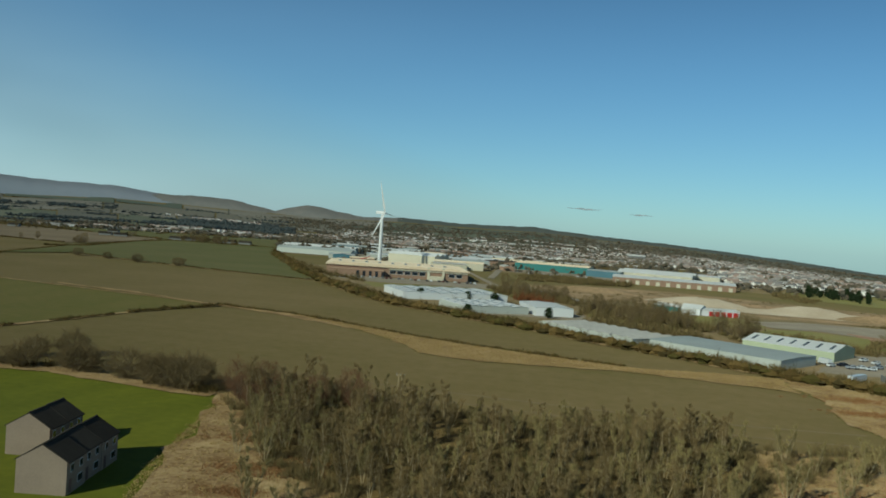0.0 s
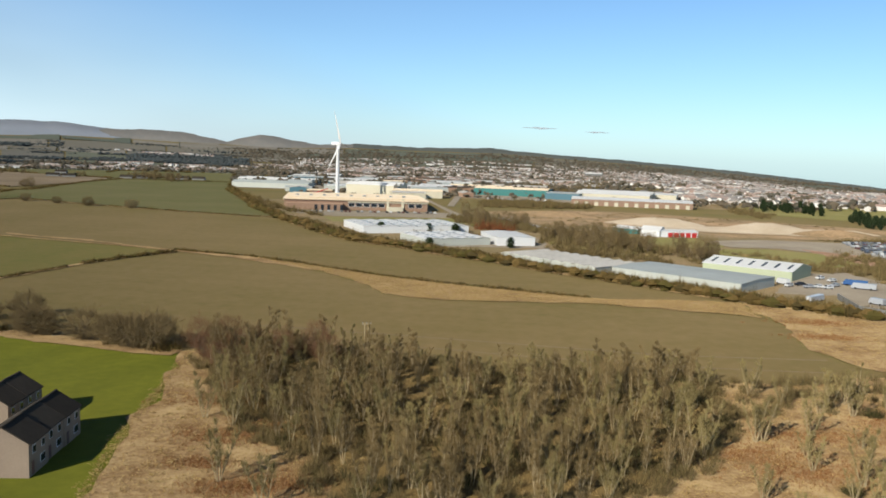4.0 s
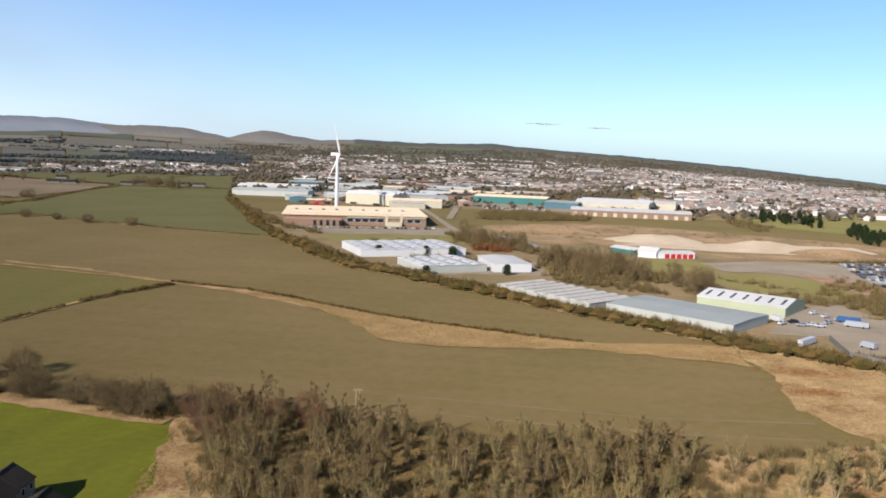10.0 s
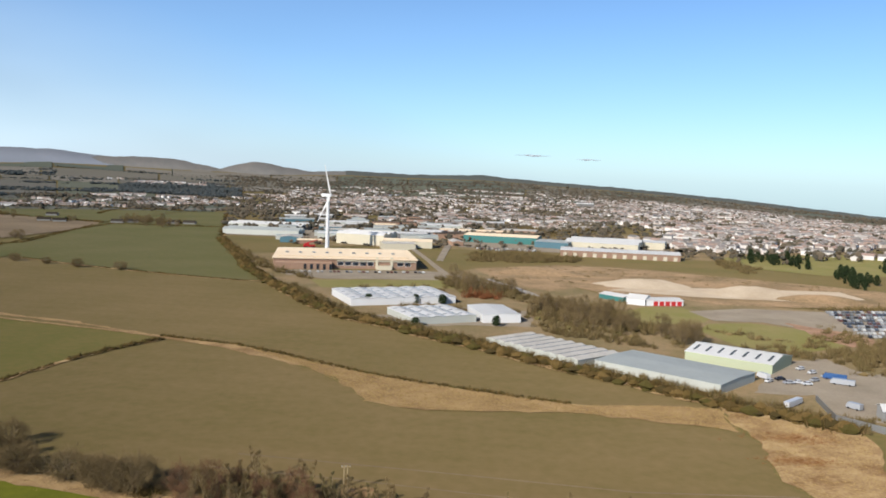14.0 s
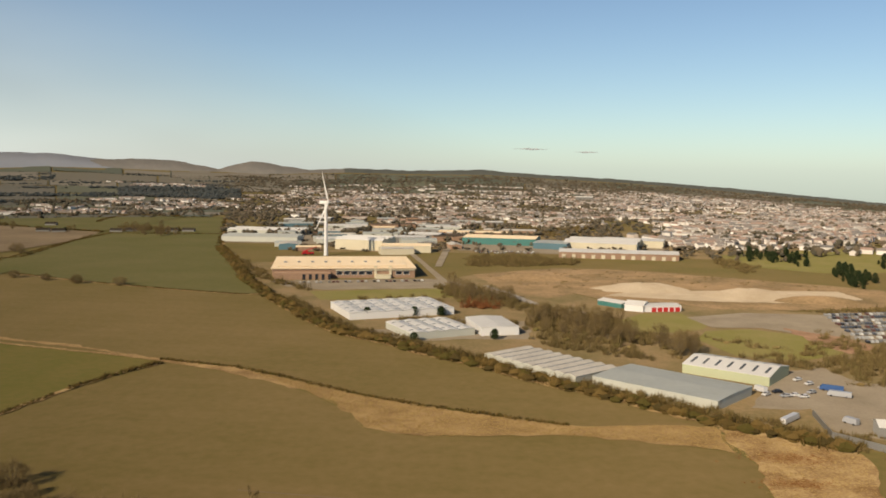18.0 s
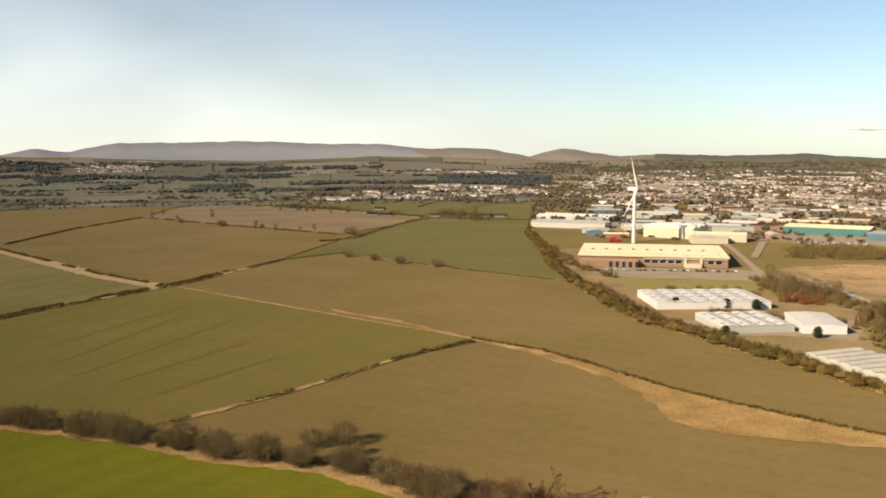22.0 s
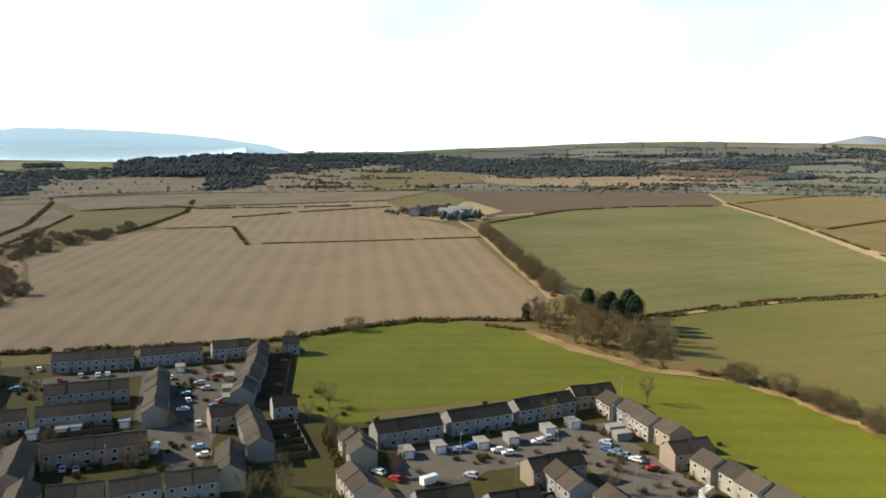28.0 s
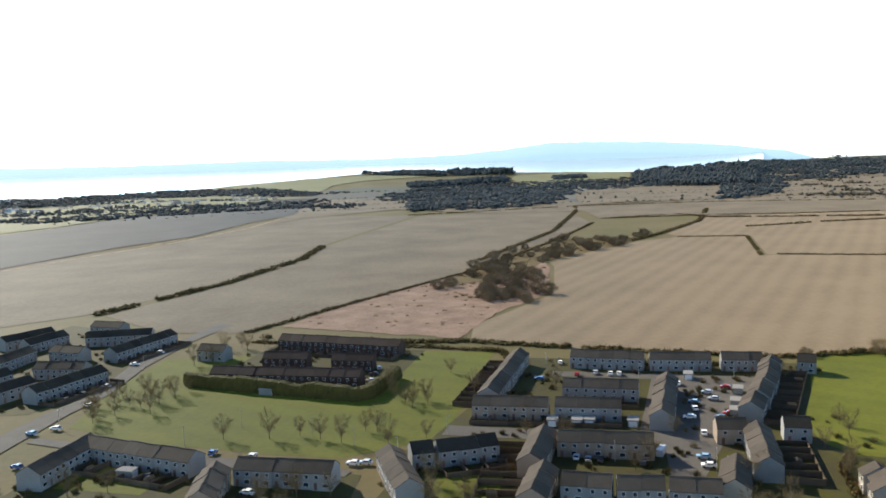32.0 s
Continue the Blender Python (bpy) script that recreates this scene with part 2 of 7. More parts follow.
M_DOOR = mat("painted_door", (0.20, 0.10, 0.07), (0.12, 0.07, 0.05), rough=0.5, rand=0.4)
M_WOOD = mat("weathered_fence", (0.135, 0.098, 0.068), (0.088, 0.066, 0.048), big=0.5, fine=4, rand=0.25)
M_BARK = mat("grey_bark", (0.46, 0.37, 0.22), (0.30, 0.23, 0.13), big=0.6, fine=5)
M_TWIG = mat("bare_twigs", (0.235, 0.170, 0.082), (0.155, 0.112, 0.055), big=0.2, fine=2, rand=0.2)
M_BARK2 = mat("brown_bark", (0.19, 0.145, 0.095), (0.12, 0.092, 0.06), big=0.6, fine=5)
M_TWIG3 = mat("dark_thorn_twigs", (0.215, 0.166, 0.102), (0.150, 0.116, 0.072), big=0.2, fine=2, rand=0.25)
M_TWIG2 = mat("lichened_twigs", (0.34, 0.27, 0.115), (0.225, 0.178, 0.076), big=0.2, fine=2, rand=0.25)
M_TWIG4 = mat("birch_twigs", (0.275, 0.195, 0.088), (0.18, 0.13, 0.06), big=0.2, fine=2, rand=0.25)
M_HEDGE = island("hedge_twigs", [(0.090, 0.061, 0.022), (0.122, 0.083, 0.028), (0.069, 0.051, 0.020), (0.148, 0.098, 0.035), (0.085, 0.069, 0.021)])
M_EVER = island("evergreen_needles", [(0.025, 0.04, 0.018), (0.035, 0.05, 0.02), (0.02, 0.032, 0.016), (0.04, 0.055, 0.022)])
M_RUSTLEAF = island("copper_leaves", [(0.22, 0.085, 0.035), (0.26, 0.11, 0.05), (0.17, 0.07, 0.03)])
M_GRASS = island("grass_tufts", [(0.46, 0.33, 0.14), (0.36, 0.245, 0.10), (0.55, 0.40, 0.18), (0.27, 0.17, 0.065), (0.42, 0.30, 0.12)])
M_LITTER = mat("leaf_litter", (0.20, 0.135, 0.055), (0.12, 0.085, 0.035), big=0.3, fine=2.0)
M_BRACKEN = island("bracken_fronds", [(0.26, 0.115, 0.045), (0.31, 0.155, 0.065), (0.21, 0.09, 0.035), (0.36, 0.20, 0.09)])
M_GARDEN = mat("garden_soil_and_grass", (0.080, 0.076, 0.016), (0.062, 0.050, 0.026), big=0.12, fine=1.0, mix=0.4)
M_SHEET = mat("white_sheet_roof", (0.88, 0.87, 0.84), (0.74, 0.73, 0.70), rough=0.6, big=0.05, fine=0.6)
M_SHEETB = mat("blue_grey_sheet_roof", (0.54, 0.57, 0.54), (0.44, 0.47, 0.45), rough=0.7, big=0.05, fine=0.5)
M_CLAD = mat("pale_cladding", (0.55, 0.56, 0.50), (0.46, 0.47, 0.42), rough=0.5)
M_CLADG = mat("pale_green_cladding", (0.50, 0.54, 0.36), (0.43, 0.46, 0.31), rough=0.5)
M_SHEETG = mat("weathered_sheet_roof", (0.78, 0.74, 0.66), (0.54, 0.50, 0.44), rough=0.7, big=0.1, fine=0.8)
M_CLADB = mat("blue_cladding", (0.10, 0.20, 0.24), (0.08, 0.16, 0.20), rough=0.5)
M_TEAL = mat("teal_cladding", (0.06, 0.22, 0.20), (0.05, 0.17, 0.16), rough=0.5)
M_SANDROOF = mat("sandy_flat_roof", (0.80, 0.66, 0.48), (0.68, 0.55, 0.39), rough=0.8, big=0.03, fine=0.4)
M_BRICK = mat("pinkish_brick", (0.40, 0.265, 0.185), (0.31, 0.205, 0.145), rough=0.85, big=0.3, fine=3)
M_CREAM = mat("cream_cladding", (0.66, 0.60, 0.45), (0.55, 0.50, 0.38), rough=0.6)
M_RED = mat("red_door", (0.55, 0.03, 0.03), (0.42, 0.03, 0.03), rough=0.4)
M_WHITE = mat("white_paint", (0.78, 0.78, 0.77), (0.70, 0.70, 0.69), rough=0.35)
M_STEEL = mat("galvanised_steel", (0.42, 0.42, 0.41), (0.32, 0.32, 0.31), rough=0.45, metal=0.6)
M_TYRE = mat("black_rubber", (0.02, 0.02, 0.02), (0.03, 0.03, 0.03))
M_SKYLT = mat("rooflight", (0.13, 0.15, 0.16), (0.10, 0.11, 0.12), rough=0.2)
# shore colour is blued to paint distance haze
M_FARSHORE = mat("hazed_distant_shore", (0.14, 0.20, 0.26), (0.12, 0.17, 0.23), big=0.003, fine=0.02, rough=1.0)
M_WATER = mat("estuary_water", (0.30, 0.34, 0.36), (0.26, 0.30, 0.33), rough=0.10, big=0.003, fine=0.05, spec=0.8)
# bare woods shifted to blue-grey: distance haze painted into the base colour
M_FARWOOD = island("haze_tinted_woodland", [(0.064, 0.076, 0.078), (0.073, 0.083, 0.082), (0.057, 0.069, 0.072), (0.085, 0.089, 0.085)])
M_TOWNTREE = island("far_bare_trees", [(0.105, 0.090, 0.064), (0.13, 0.105, 0.074), (0.088, 0.082, 0.062), (0.15, 0.120, 0.084)])
CARPAINT = [mat("car_" + n, c, tuple(v * 0.9 for v in c), rough=0.25, spec=0.6) for n, c in
            (("white", (0.75, 0.75, 0.75)), ("silver", (0.45, 0.46, 0.48)), ("blue", (0.05, 0.12, 0.30)), ("red", (0.35, 0.03, 0.025)), ("dark", (0.03, 0.032, 0.04)), ("pale_blue", (0.22, 0.36, 0.50)))]


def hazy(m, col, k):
    """Haze painted on a far backdrop: emission stands in for airlight."""
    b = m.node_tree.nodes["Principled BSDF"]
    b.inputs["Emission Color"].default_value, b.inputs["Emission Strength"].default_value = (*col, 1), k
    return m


# painted haze: shore and hills glow faintly, the farthest have bluish bases too
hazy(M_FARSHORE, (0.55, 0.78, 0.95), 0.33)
M_NEARHILL = hazy(mat("hazed_brown_moor", (0.205, 0.180, 0.150), (0.135, 0.128, 0.110), big=0.006, fine=0.03, rough=1.0), (0.50, 0.55, 0.62), 0.11)
M_DARKRIDGE = hazy(mat("hazed_wooded_ridge", (0.105, 0.108, 0.088), (0.070, 0.078, 0.068), big=0.008, fine=0.04, rough=1.0), (0.50, 0.56, 0.64), 0.07)
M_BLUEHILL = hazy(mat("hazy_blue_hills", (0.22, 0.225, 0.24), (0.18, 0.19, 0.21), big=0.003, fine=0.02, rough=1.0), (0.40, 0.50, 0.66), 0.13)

# ---------------------------------------------------------------- geometry


class Geo:
    def __init__(self):
        self.v, self.f = [], []

    def face(self, pts):
        k = len(self.v)
        self.v += [tuple(p) for p in pts]
        self.f.append(tuple(range(k, k + len(pts))))
        return self

    def box(self, x0, y0, z0, x1, y1, z1):
        k = len(self.v)
        self.v += [(x, y, z) for z in (z0, z1) for x, y in ((x0, y0), (x1, y0), (x1, y1), (x0, y1))]
        self.f += [tuple(k + i for i in q) for q in ((3, 2, 1, 0), (4, 5, 6, 7), (0, 1, 5, 4), (1, 2, 6, 5), (2, 3, 7, 6), (3, 0, 4, 7))]
        return self

    def extrude(self, poly, z0, z1):
        k, n = len(self.v), len(poly)
        self.v += [(x, y, z0) for x, y in poly] + [(x, y, z1) for x, y in poly]
        self.f += [tuple(range(k + n - 1, k - 1, -1)), tuple(range(k + n, k + 2 * n))]
        self.f += [(k + i, k + (i + 1) % n, k + n + (i + 1) % n, k + n + i) for i in range(n)]
        return self

    def profile(self, prof, x0, x1):
        """A closed outline in y and z, drawn out along x."""
        k, n = len(self.v), len(prof)
        self.v += [(x0, y, z) for y, z in prof] + [(x1, y, z) for y, z in prof]
        self.f += [tuple(range(k + n - 1, k - 1, -1)), tuple(range(k + n, k + 2 * n))]
        self.f += [(k + i, k + (i + 1) % n, k + n + (i + 1) % n, k + n + i) for i in range(n)]
        return self

    def tube(self, a, b, r0, r1, n=4):
        a, b = Vector(a), Vector(b)
        q = (b - a).to_track_quat("Z", "Y")
        k = len(self.v)
        for p, r in ((a, r0), (b, r1)):
            for i in range(n):
                self.v.append(tuple(p + q @ Vector((r * math.cos(6.2832 * i / n), r * math.sin(6.2832 * i / n), 0))))
        self.f += [(k + i, k + (i + 1) % n, k + n + (i + 1) % n, k + n + i) for i in range(n)]
        self.f += [tuple(range(k + n - 1, k - 1, -1)), tuple(range(k + n, k + 2 * n))]
        return self

    def lump(self, c, rx, rz, rng, n=5):
        """A small uneven clump."""
        k = len(self.v)
        self.v.append((c[0] + rng.uniform(-.2, .2) * rx, c[1] + rng.uniform(-.2, .2) * rx, c[2] + rz))
        for ring, h in ((1.0, 0.25), (0.75, -0.5)):
            o = rng.uniform(0, 6)
            for i in range(n):
                r = rx * ring * rng.uniform(0.7, 1.25)
                self.v.append((c[0] + r * math.cos(o + 6.2832 * i / n), c[1] + r * math.sin(o + 6.2832 * i / n), c[2] + rz * h * rng.uniform(0.5, 1.4)))
        for i in range(n):
            j = (i + 1) % n
            self.f += [(k, k + 1 + i, k + 1 + j), (k + 1 + i, k + 1 + n + i, k + 1 + n + j, k + 1 + j)]
        return self

    def spray(self, x, y, z, r, h, n, rng, w=0.14):
        """Thin twigs that stand up and out of one foot."""
        for _ in range(n):
            a, q = rng.uniform(0, 6.2832), math.sqrt(rng.random())
            cx, cy, t = math.cos(a), math.sin(a), rng.uniform(0, 3.1416)
            bx, by, bz = x + r * q * cx * .6, y + r * q * cy * .6, z + h * rng.uniform(0, .45) * (1 - q * .5)
            tx, ty, tz = x + r * q * cx * 1.1 + rng.uniform(-.2, .2) * r, y + r * q * cy * 1.1 + rng.uniform(-.2, .2) * r, z + h * rng.uniform(.45, 1.1) * (1.1 - .45 * q)
            k = len(self.v)
            dx, dy = w * math.cos(t), w * math.sin(t)
            self.v += [(bx - dx, by - dy, bz), (bx + dx, by + dy, bz), (tx, ty, tz)]
            self.f.append((k, k + 1, k + 2))
        return self

    def mesh(self, name, material, smooth=False):
        me = bpy.data.meshes.new(name)
        me.from_pydata(self.v, [], self.f)
        me.materials.append(material)
        if smooth:
            me.polygons.foreach_set("use_smooth", [True] * len(me.polygons))
        me.update()
        return me


def part(name, geo, material, parent, label="", smooth=False):
    ob = new(name, geo.mesh(name, material, smooth) if isinstance(geo, Geo) else geo)
    ob.parent = parent
    return tagged(ob, label)


def thing(name, label, category, group="", m=None, kind=""):
    ob = tagged(new(name), label, category, group, kind)
    if m is not None:
        ob.matrix_basis = m
    return ob


def solo(name, geo, material, label, category, kind="", smooth=False, group=""):
    return tagged(new(name, geo.mesh(name, material, smooth)), label, category, group, kind)


def inside(x, y, poly):
    c = False
    for (x0, y0), (x1, y1) in zip(poly, poly[1:] + poly[:1]):
        if (y0 > y) != (y1 > y) and x < (x1 - x0) * (y - y0) / (y1 - y0) + x0:
            c = not c
    return c


def scatter(poly, n, rng, gap=0.0):
    xs, ys = [p[0] for p in poly], [p[1] for p in poly]
    out, tries = [], 0
    while len(out) < n and tries < n * 40:
        tries += 1
        p = (rng.uniform(min(xs), max(xs)), rng.uniform(min(ys), max(ys)))
        if inside(*p, poly) and (not gap or all((p[0] - q[0]) ** 2 + (p[1] - q[1]) ** 2 > gap * gap for q in out)):
            out.append(p)
    return out


def along(line, step):
    """Points every step metres on a line, with its heading."""
    out = []
    for (x0, y0), (x1, y1) in zip(line, line[1:]):
        d = math.hypot(x1 - x0, y1 - y0)
        for i in range(max(1, int(d / step))):
            s = i * step / d
            out.append((x0 + (x1 - x0) * s, y0 + (y1 - y0) * s, math.atan2(y1 - y0, x1 - x0)))
    return out


# ---------------------------------------------------------------- land
# skyline seen from above the start: bearing left of the first view, height in degrees
LAND = np.array([(-180, -0.6), (-60, -1.6), (-36, -2.5), (-30, -2.3), (-27, -2.0), (-22, -1.6), (-18.7, -1.35), (-12, -0.9), (-8, -0.75), (-3, -0.5), (2, -0.5), (6, -0.45), (10, -0.55),
                 (14, -0.5), (20.6, -0.3), (24.2, -0.2), (28, -0.3), (31, -0.4), (36, -0.35), (41, -0.25), (50, -0.15), (55.4, -0.1), (61, -0.2), (66, -0.45), (70, -0.6), (73, -0.75), (80, -0.85), (83, -1.0), (87, -1.15), (92, -1.42),
                 (96, -1.3), (100, -1.2), (104, -1.1), (109, -0.95), (112.6, -1.14), (120, -1.56), (128.5, -1.76), (131.5, -1.7), (160, -1.5), (180, -0.6)])
HILLS = np.array([(-31, -2.2), (-27, -1.8), (-22, -1.4), (-18.7, -1.12), (-12, -0.68), (-8, -0.5), (-4.5, -0.3), (-2.8, -0.14), (-1, -0.22), (2, -0.27), (6, -0.16), (8.5, -0.3), (10.3, -0.05), (11.5, 0.17), (12.2, 0.22), (13.2, 0.0), (14.3, -0.3),
                  (16.8, 0.18), (18.9, 0.3), (20.6, 0.22), (21.3, 0.27), (22.5, 0.1), (24, -0.5)])
BLUE_HILLS = np.array([(18, -0.4), (20, 0.1), (22, 0.33), (24.2, 0.56), (27.9, 0.57), (30.5, 0.7), (33.4, 0.75), (36.4, 0.66), (39, 0.65), (40.8, 0.6), (42.3, 0.33), (43.4, 0.06), (45.2, 0.31), (47, -0.08), (48.5, -0.4)])
SHORE = np.array([(79, -1.4), (80.5, -1.0), (82.6, -0.4), (86.3, 0.12), (90, 0.42), (93.5, 0.57), (97, 0.64), (100.3, 0.28), (103.5, 0.05), (109, -0.05), (116, 0.1), (124, 0.05), (132, 0.15), (145, -0.1), (160, -0.6), (165, -1.2)])


def coast(az):
    return float(np.interp(az, [-180, 74, 84, 96, 112, 131, 150, 165, 180], [4800, 4800, 4100, 3700, 3600, 2900, 2700, 3800, 4800]))


def land_z(x, y):
    r, az = math.hypot(x, y), math.degrees(math.atan2(-x, y))
    rc = coast(az)
    if r <= 1500:
        return 0.0
    end = float(np.interp(az, LAND[:, 0], LAND[:, 1]))
    s = min(1.0, (r - 1500) / (rc - 1500))
    z = 90 + r * math.tan(radians(-3.434 + (end + 3.434) * s))
    z += 5 * (noise.noise(Vector((x * 0.0016, y * 0.0016, 3))) + 0.5 * noise.noise(Vector((x * 0.005, y * 0.005, 7)))) * min(1, (r - 1500) / 600) * (1 if r < rc * 0.97 else 0.3)
    return z - max(0.0, r - rc) * 0.4


def at(az, down):
    """The place on the land at a bearing, seen that many degrees below the level from 90 m up."""
    r, a = 90 / math.tan(radians(down)), radians(az)
    if r > 1500:
        end = float(np.interp(az, LAND[:, 0], LAND[:, 1]))
        r = 1500 + min(0.985, (3.434 - down) / (3.434 + end)) * (coast(az) - 1500)
    return (-r * math.sin(a), r * math.cos(a))


def build_ground():
    g = Geo()
    radii = [0] + [30 * 1.115 ** i for i in range(15)] + list(np.linspace(190, 1500, 36)) + list(np.linspace(1560, 4700, 64)) + [4800, 4880]
    radii = sorted(set(round(r, 1) for r in radii))
    seg = 480
    g.v.append((0, 0, 0))
    for r in radii[1:]:
        for i in range(seg):
            a = 6.28318531 * i / seg
            x, y = r * math.sin(a), r * math.cos(a)
            g.v.append((x, y, land_z(x, y)))
    for i in range(seg):
        g.f.append((0, 1 + (i + 1) % seg, 1 + i))
    for k in range(len(radii) - 2):
        a, b = 1 + k * seg, 1 + (k + 1) * seg
        for i in range(seg):
            j = (i + 1) % seg
            g.f.append((a + i, a + j, b + j, b + i))
    solo("ground", g, M_GROUND, "rolling meadow land of dull green and brown", "ground", "structure", True)


build_ground()


def ridge(name, table, radius, base, material, label):
    g = Geo()
    azs = np.arange(table[0, 0], table[-1, 0] + 0.3, 0.25)
    for az in azs:
        e = float(np.interp(az, table[:, 0], table[:, 1])) + 0.05 * noise.noise(Vector((az * 1.3, 2, 0))) + 0.025 * noise.noise(Vector((az * 5, 2, 0)))
        a = radians(az)
        for r, z in ((radius - 500, base), (radius - 160, base + (90 + radius * math.tan(radians(e)) - base) * 0.6), (radius, 90 + radius * math.tan(radians(e))), (radius + 60, base)):
            g.v.append((-r * math.sin(a), r * math.cos(a), z))
    for i in range(len(azs) - 1):
        for k in range(3):
            g.f.append((4 * i + k, 4 * i + k + 1, 4 * i + k + 5, 4 * i + k + 4))
    return solo(name, g, material, label, "hills", "structure", True)


# these ridges carry their haze in the material, as tint and weak glow
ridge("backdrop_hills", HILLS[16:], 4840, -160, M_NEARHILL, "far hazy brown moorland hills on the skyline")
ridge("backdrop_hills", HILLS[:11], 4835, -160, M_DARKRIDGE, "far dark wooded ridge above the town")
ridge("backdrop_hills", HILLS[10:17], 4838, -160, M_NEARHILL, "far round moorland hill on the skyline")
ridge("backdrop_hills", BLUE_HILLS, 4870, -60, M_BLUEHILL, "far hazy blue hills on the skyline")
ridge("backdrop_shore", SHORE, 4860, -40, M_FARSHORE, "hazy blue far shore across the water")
g = Geo()
for i, az in enumerate(np.arange(84, 166, 1.0)):
    rc = coast(az) * 0.985
    z0 = 90 + rc * math.tan(radians(float(np.interp(az, LAND[:, 0], LAND[:, 1])))) - 5
    for s in (0, 0.25, 0.5, 0.75, 1):
        r = rc + (4880 - rc) * s
        g.v.append((-r * math.sin(radians(az)), r * math.cos(radians(az)), z0 + (58 - z0) * s))
    if i:
        for k in range(4):
            g.f.append((5 * i - 5 + k, 5 * i - 4 + k, 5 * i + 1 + k, 5 * i + k))
solo("water", g, M_WATER, "bright silvery estuary under a low sun", "water", "structure", True)


def uneven(poly, step, amount):
    """The outline in short steps with a wavering edge."""
    out = []
    for x, y, a in along(poly + poly[:1], step):
        k = amount * noise.noise(Vector((x * .11, y * .11, 9))) + .6 * amount * noise.noise(Vector((x * .4, y * .4, 3)))
        out.append((x - math.sin(a) * k, y + math.cos(a) * k))
    return out


def field(name, poly, material, label, z=0.06, kind="structure", category="field"):
    """A flat parcel of land with a low edge of its own."""
    if category in ("rough ground", "ground", "yard") and max(math.hypot(*p) for p in poly) < 900:
        poly = uneven(poly, 5, 3.0)
    bm = bmesh.new()
    vs = [bm.verts.new((x, y, z + land_z(x, y))) for x, y in poly]
    f = bm.faces.new(vs)
    f.normal_update()
    if f.normal.z < 0:
        f.normal_flip()
    bmesh.ops.triangulate(bm, faces=[f])
    if max(math.hypot(*p) for p in poly) > 1450:
        bmesh.ops.subdivide_edges(bm, edges=bm.edges[:], cuts=11, use_grid_fill=True)
        for v in bm.verts:
            rise = (math.hypot(v.co.x, v.co.y) - 1450) / 150
            v.co.z = z + (1.2 * min(1, max(0, rise)) if category == "far field" else 0.6) + land_z(v.co.x, v.co.y)
    me = bpy.data.meshes.new(name)
    bm.to_mesh(me)
    bm.free()
    me.materials.append(material)
    return tagged(new(name, me), label, category, "", kind)


def ribbon(name, line, width, material, label, z=0.1, category="track", kind="structure"):
    if category == "verge":
        line = [(x + random.uniform(-.6, .6), y + random.uniform(-.6, .6)) for x, y, _ in along(line, 4.0)] + [line[-1]]
    g, n = Geo(), len(line)
    for i, (x, y) in enumerate(line):
        x0, y0 = line[max(0, i - 1)]
        x1, y1 = line[min(n - 1, i + 1)]
        d = math.hypot(x1 - x0, y1 - y0)
        w = width * (0.75 + 0.5 * random.random()) / 2
        px, py = -(y1 - y0) / d * w, (x1 - x0) / d * w
        g.v += [(x + px, y + py, z + land_z(x, y)), (x - px, y - py, z + land_z(x, y))]
        if i:
            g.f.append((2 * i - 2, 2 * i - 1, 2 * i + 1, 2 * i))
    return solo(name, g, material, label, category, kind)


STRIP_UP = [(-230, 440), (-178, 420), (-127, 391), (-90, 378), (-54, 352), (-31, 333), (-7, 319), (12, 310), (32, 301), (50, 293), (77, 296), (98, 295)]
STRIP_LO = [(-226, 434), (-174, 414), (-124, 385), (-87, 366), (-51, 336), (-31, 307), (-25, 290), (-10, 283), (2, 281), (40, 284), (67, 279), (96, 268), (99, 256), (92, 228), (95, 209), (103, 198)]
HEDGE_IND = [(-361, 1459), (-237, 930), (-187, 790), (-150, 670), (-110, 575), (-77, 504), (-52, 460), (-26, 435), (-8, 413), (18, 388), (49, 352), (68, 335), (85, 316), (99, 300), (115, 287), (135, 268)]
DIAG = [(-125, 384), (-138, 360), (-147, 336), (-155, 305), (-165, 275), (-175, 250), (-185, 228)]
BOTTOM = [(-397, 95), (-402, 124), (-390, 148), (-366, 167), (-326, 172), (-287, 184), (-265, 206), (-235, 212), (-190, 213), (-150, 209), (-112, 211), (-90, 204), (-66, 197)]
TRACK_N = [(-372, 705), (-346, 697), (-275, 654), (-199, 618), (-137, 595), (-118, 597)]
LANE = [(-362, 215), (-372, 240), (-385, 300), (-388, 335), (-385, 400), (-374, 470), (-370, 510), (-373, 560), (-375, 634), (-402, 795), (-420, 984), (-435, 1113)]
H_MID = [(-365, 480), (-285, 449), (-211, 421), (-127, 391)]
TRACK_W = [(-1322, 752), (-1295, 838), (-1218, 880), (-1034, 775), (-796, 676), (-615, 586), (-459, 508), (-374, 476)]
TREELINE = [(-920, 345), (-784, 309), (-656, 276), (-560, 251), (-436, 220)]
U5 = [(-701, 653), (-768, 816), (-810, 990), (-602, 910), (-433, 852)]
BACK = [(-384, 180), (-398, 151), (-405, 124), (-398, 94), (-388, 67), (-382, 51), (-388, -20), (-392, -50), (-400, -92), (-395, -120), (-400, -200)]

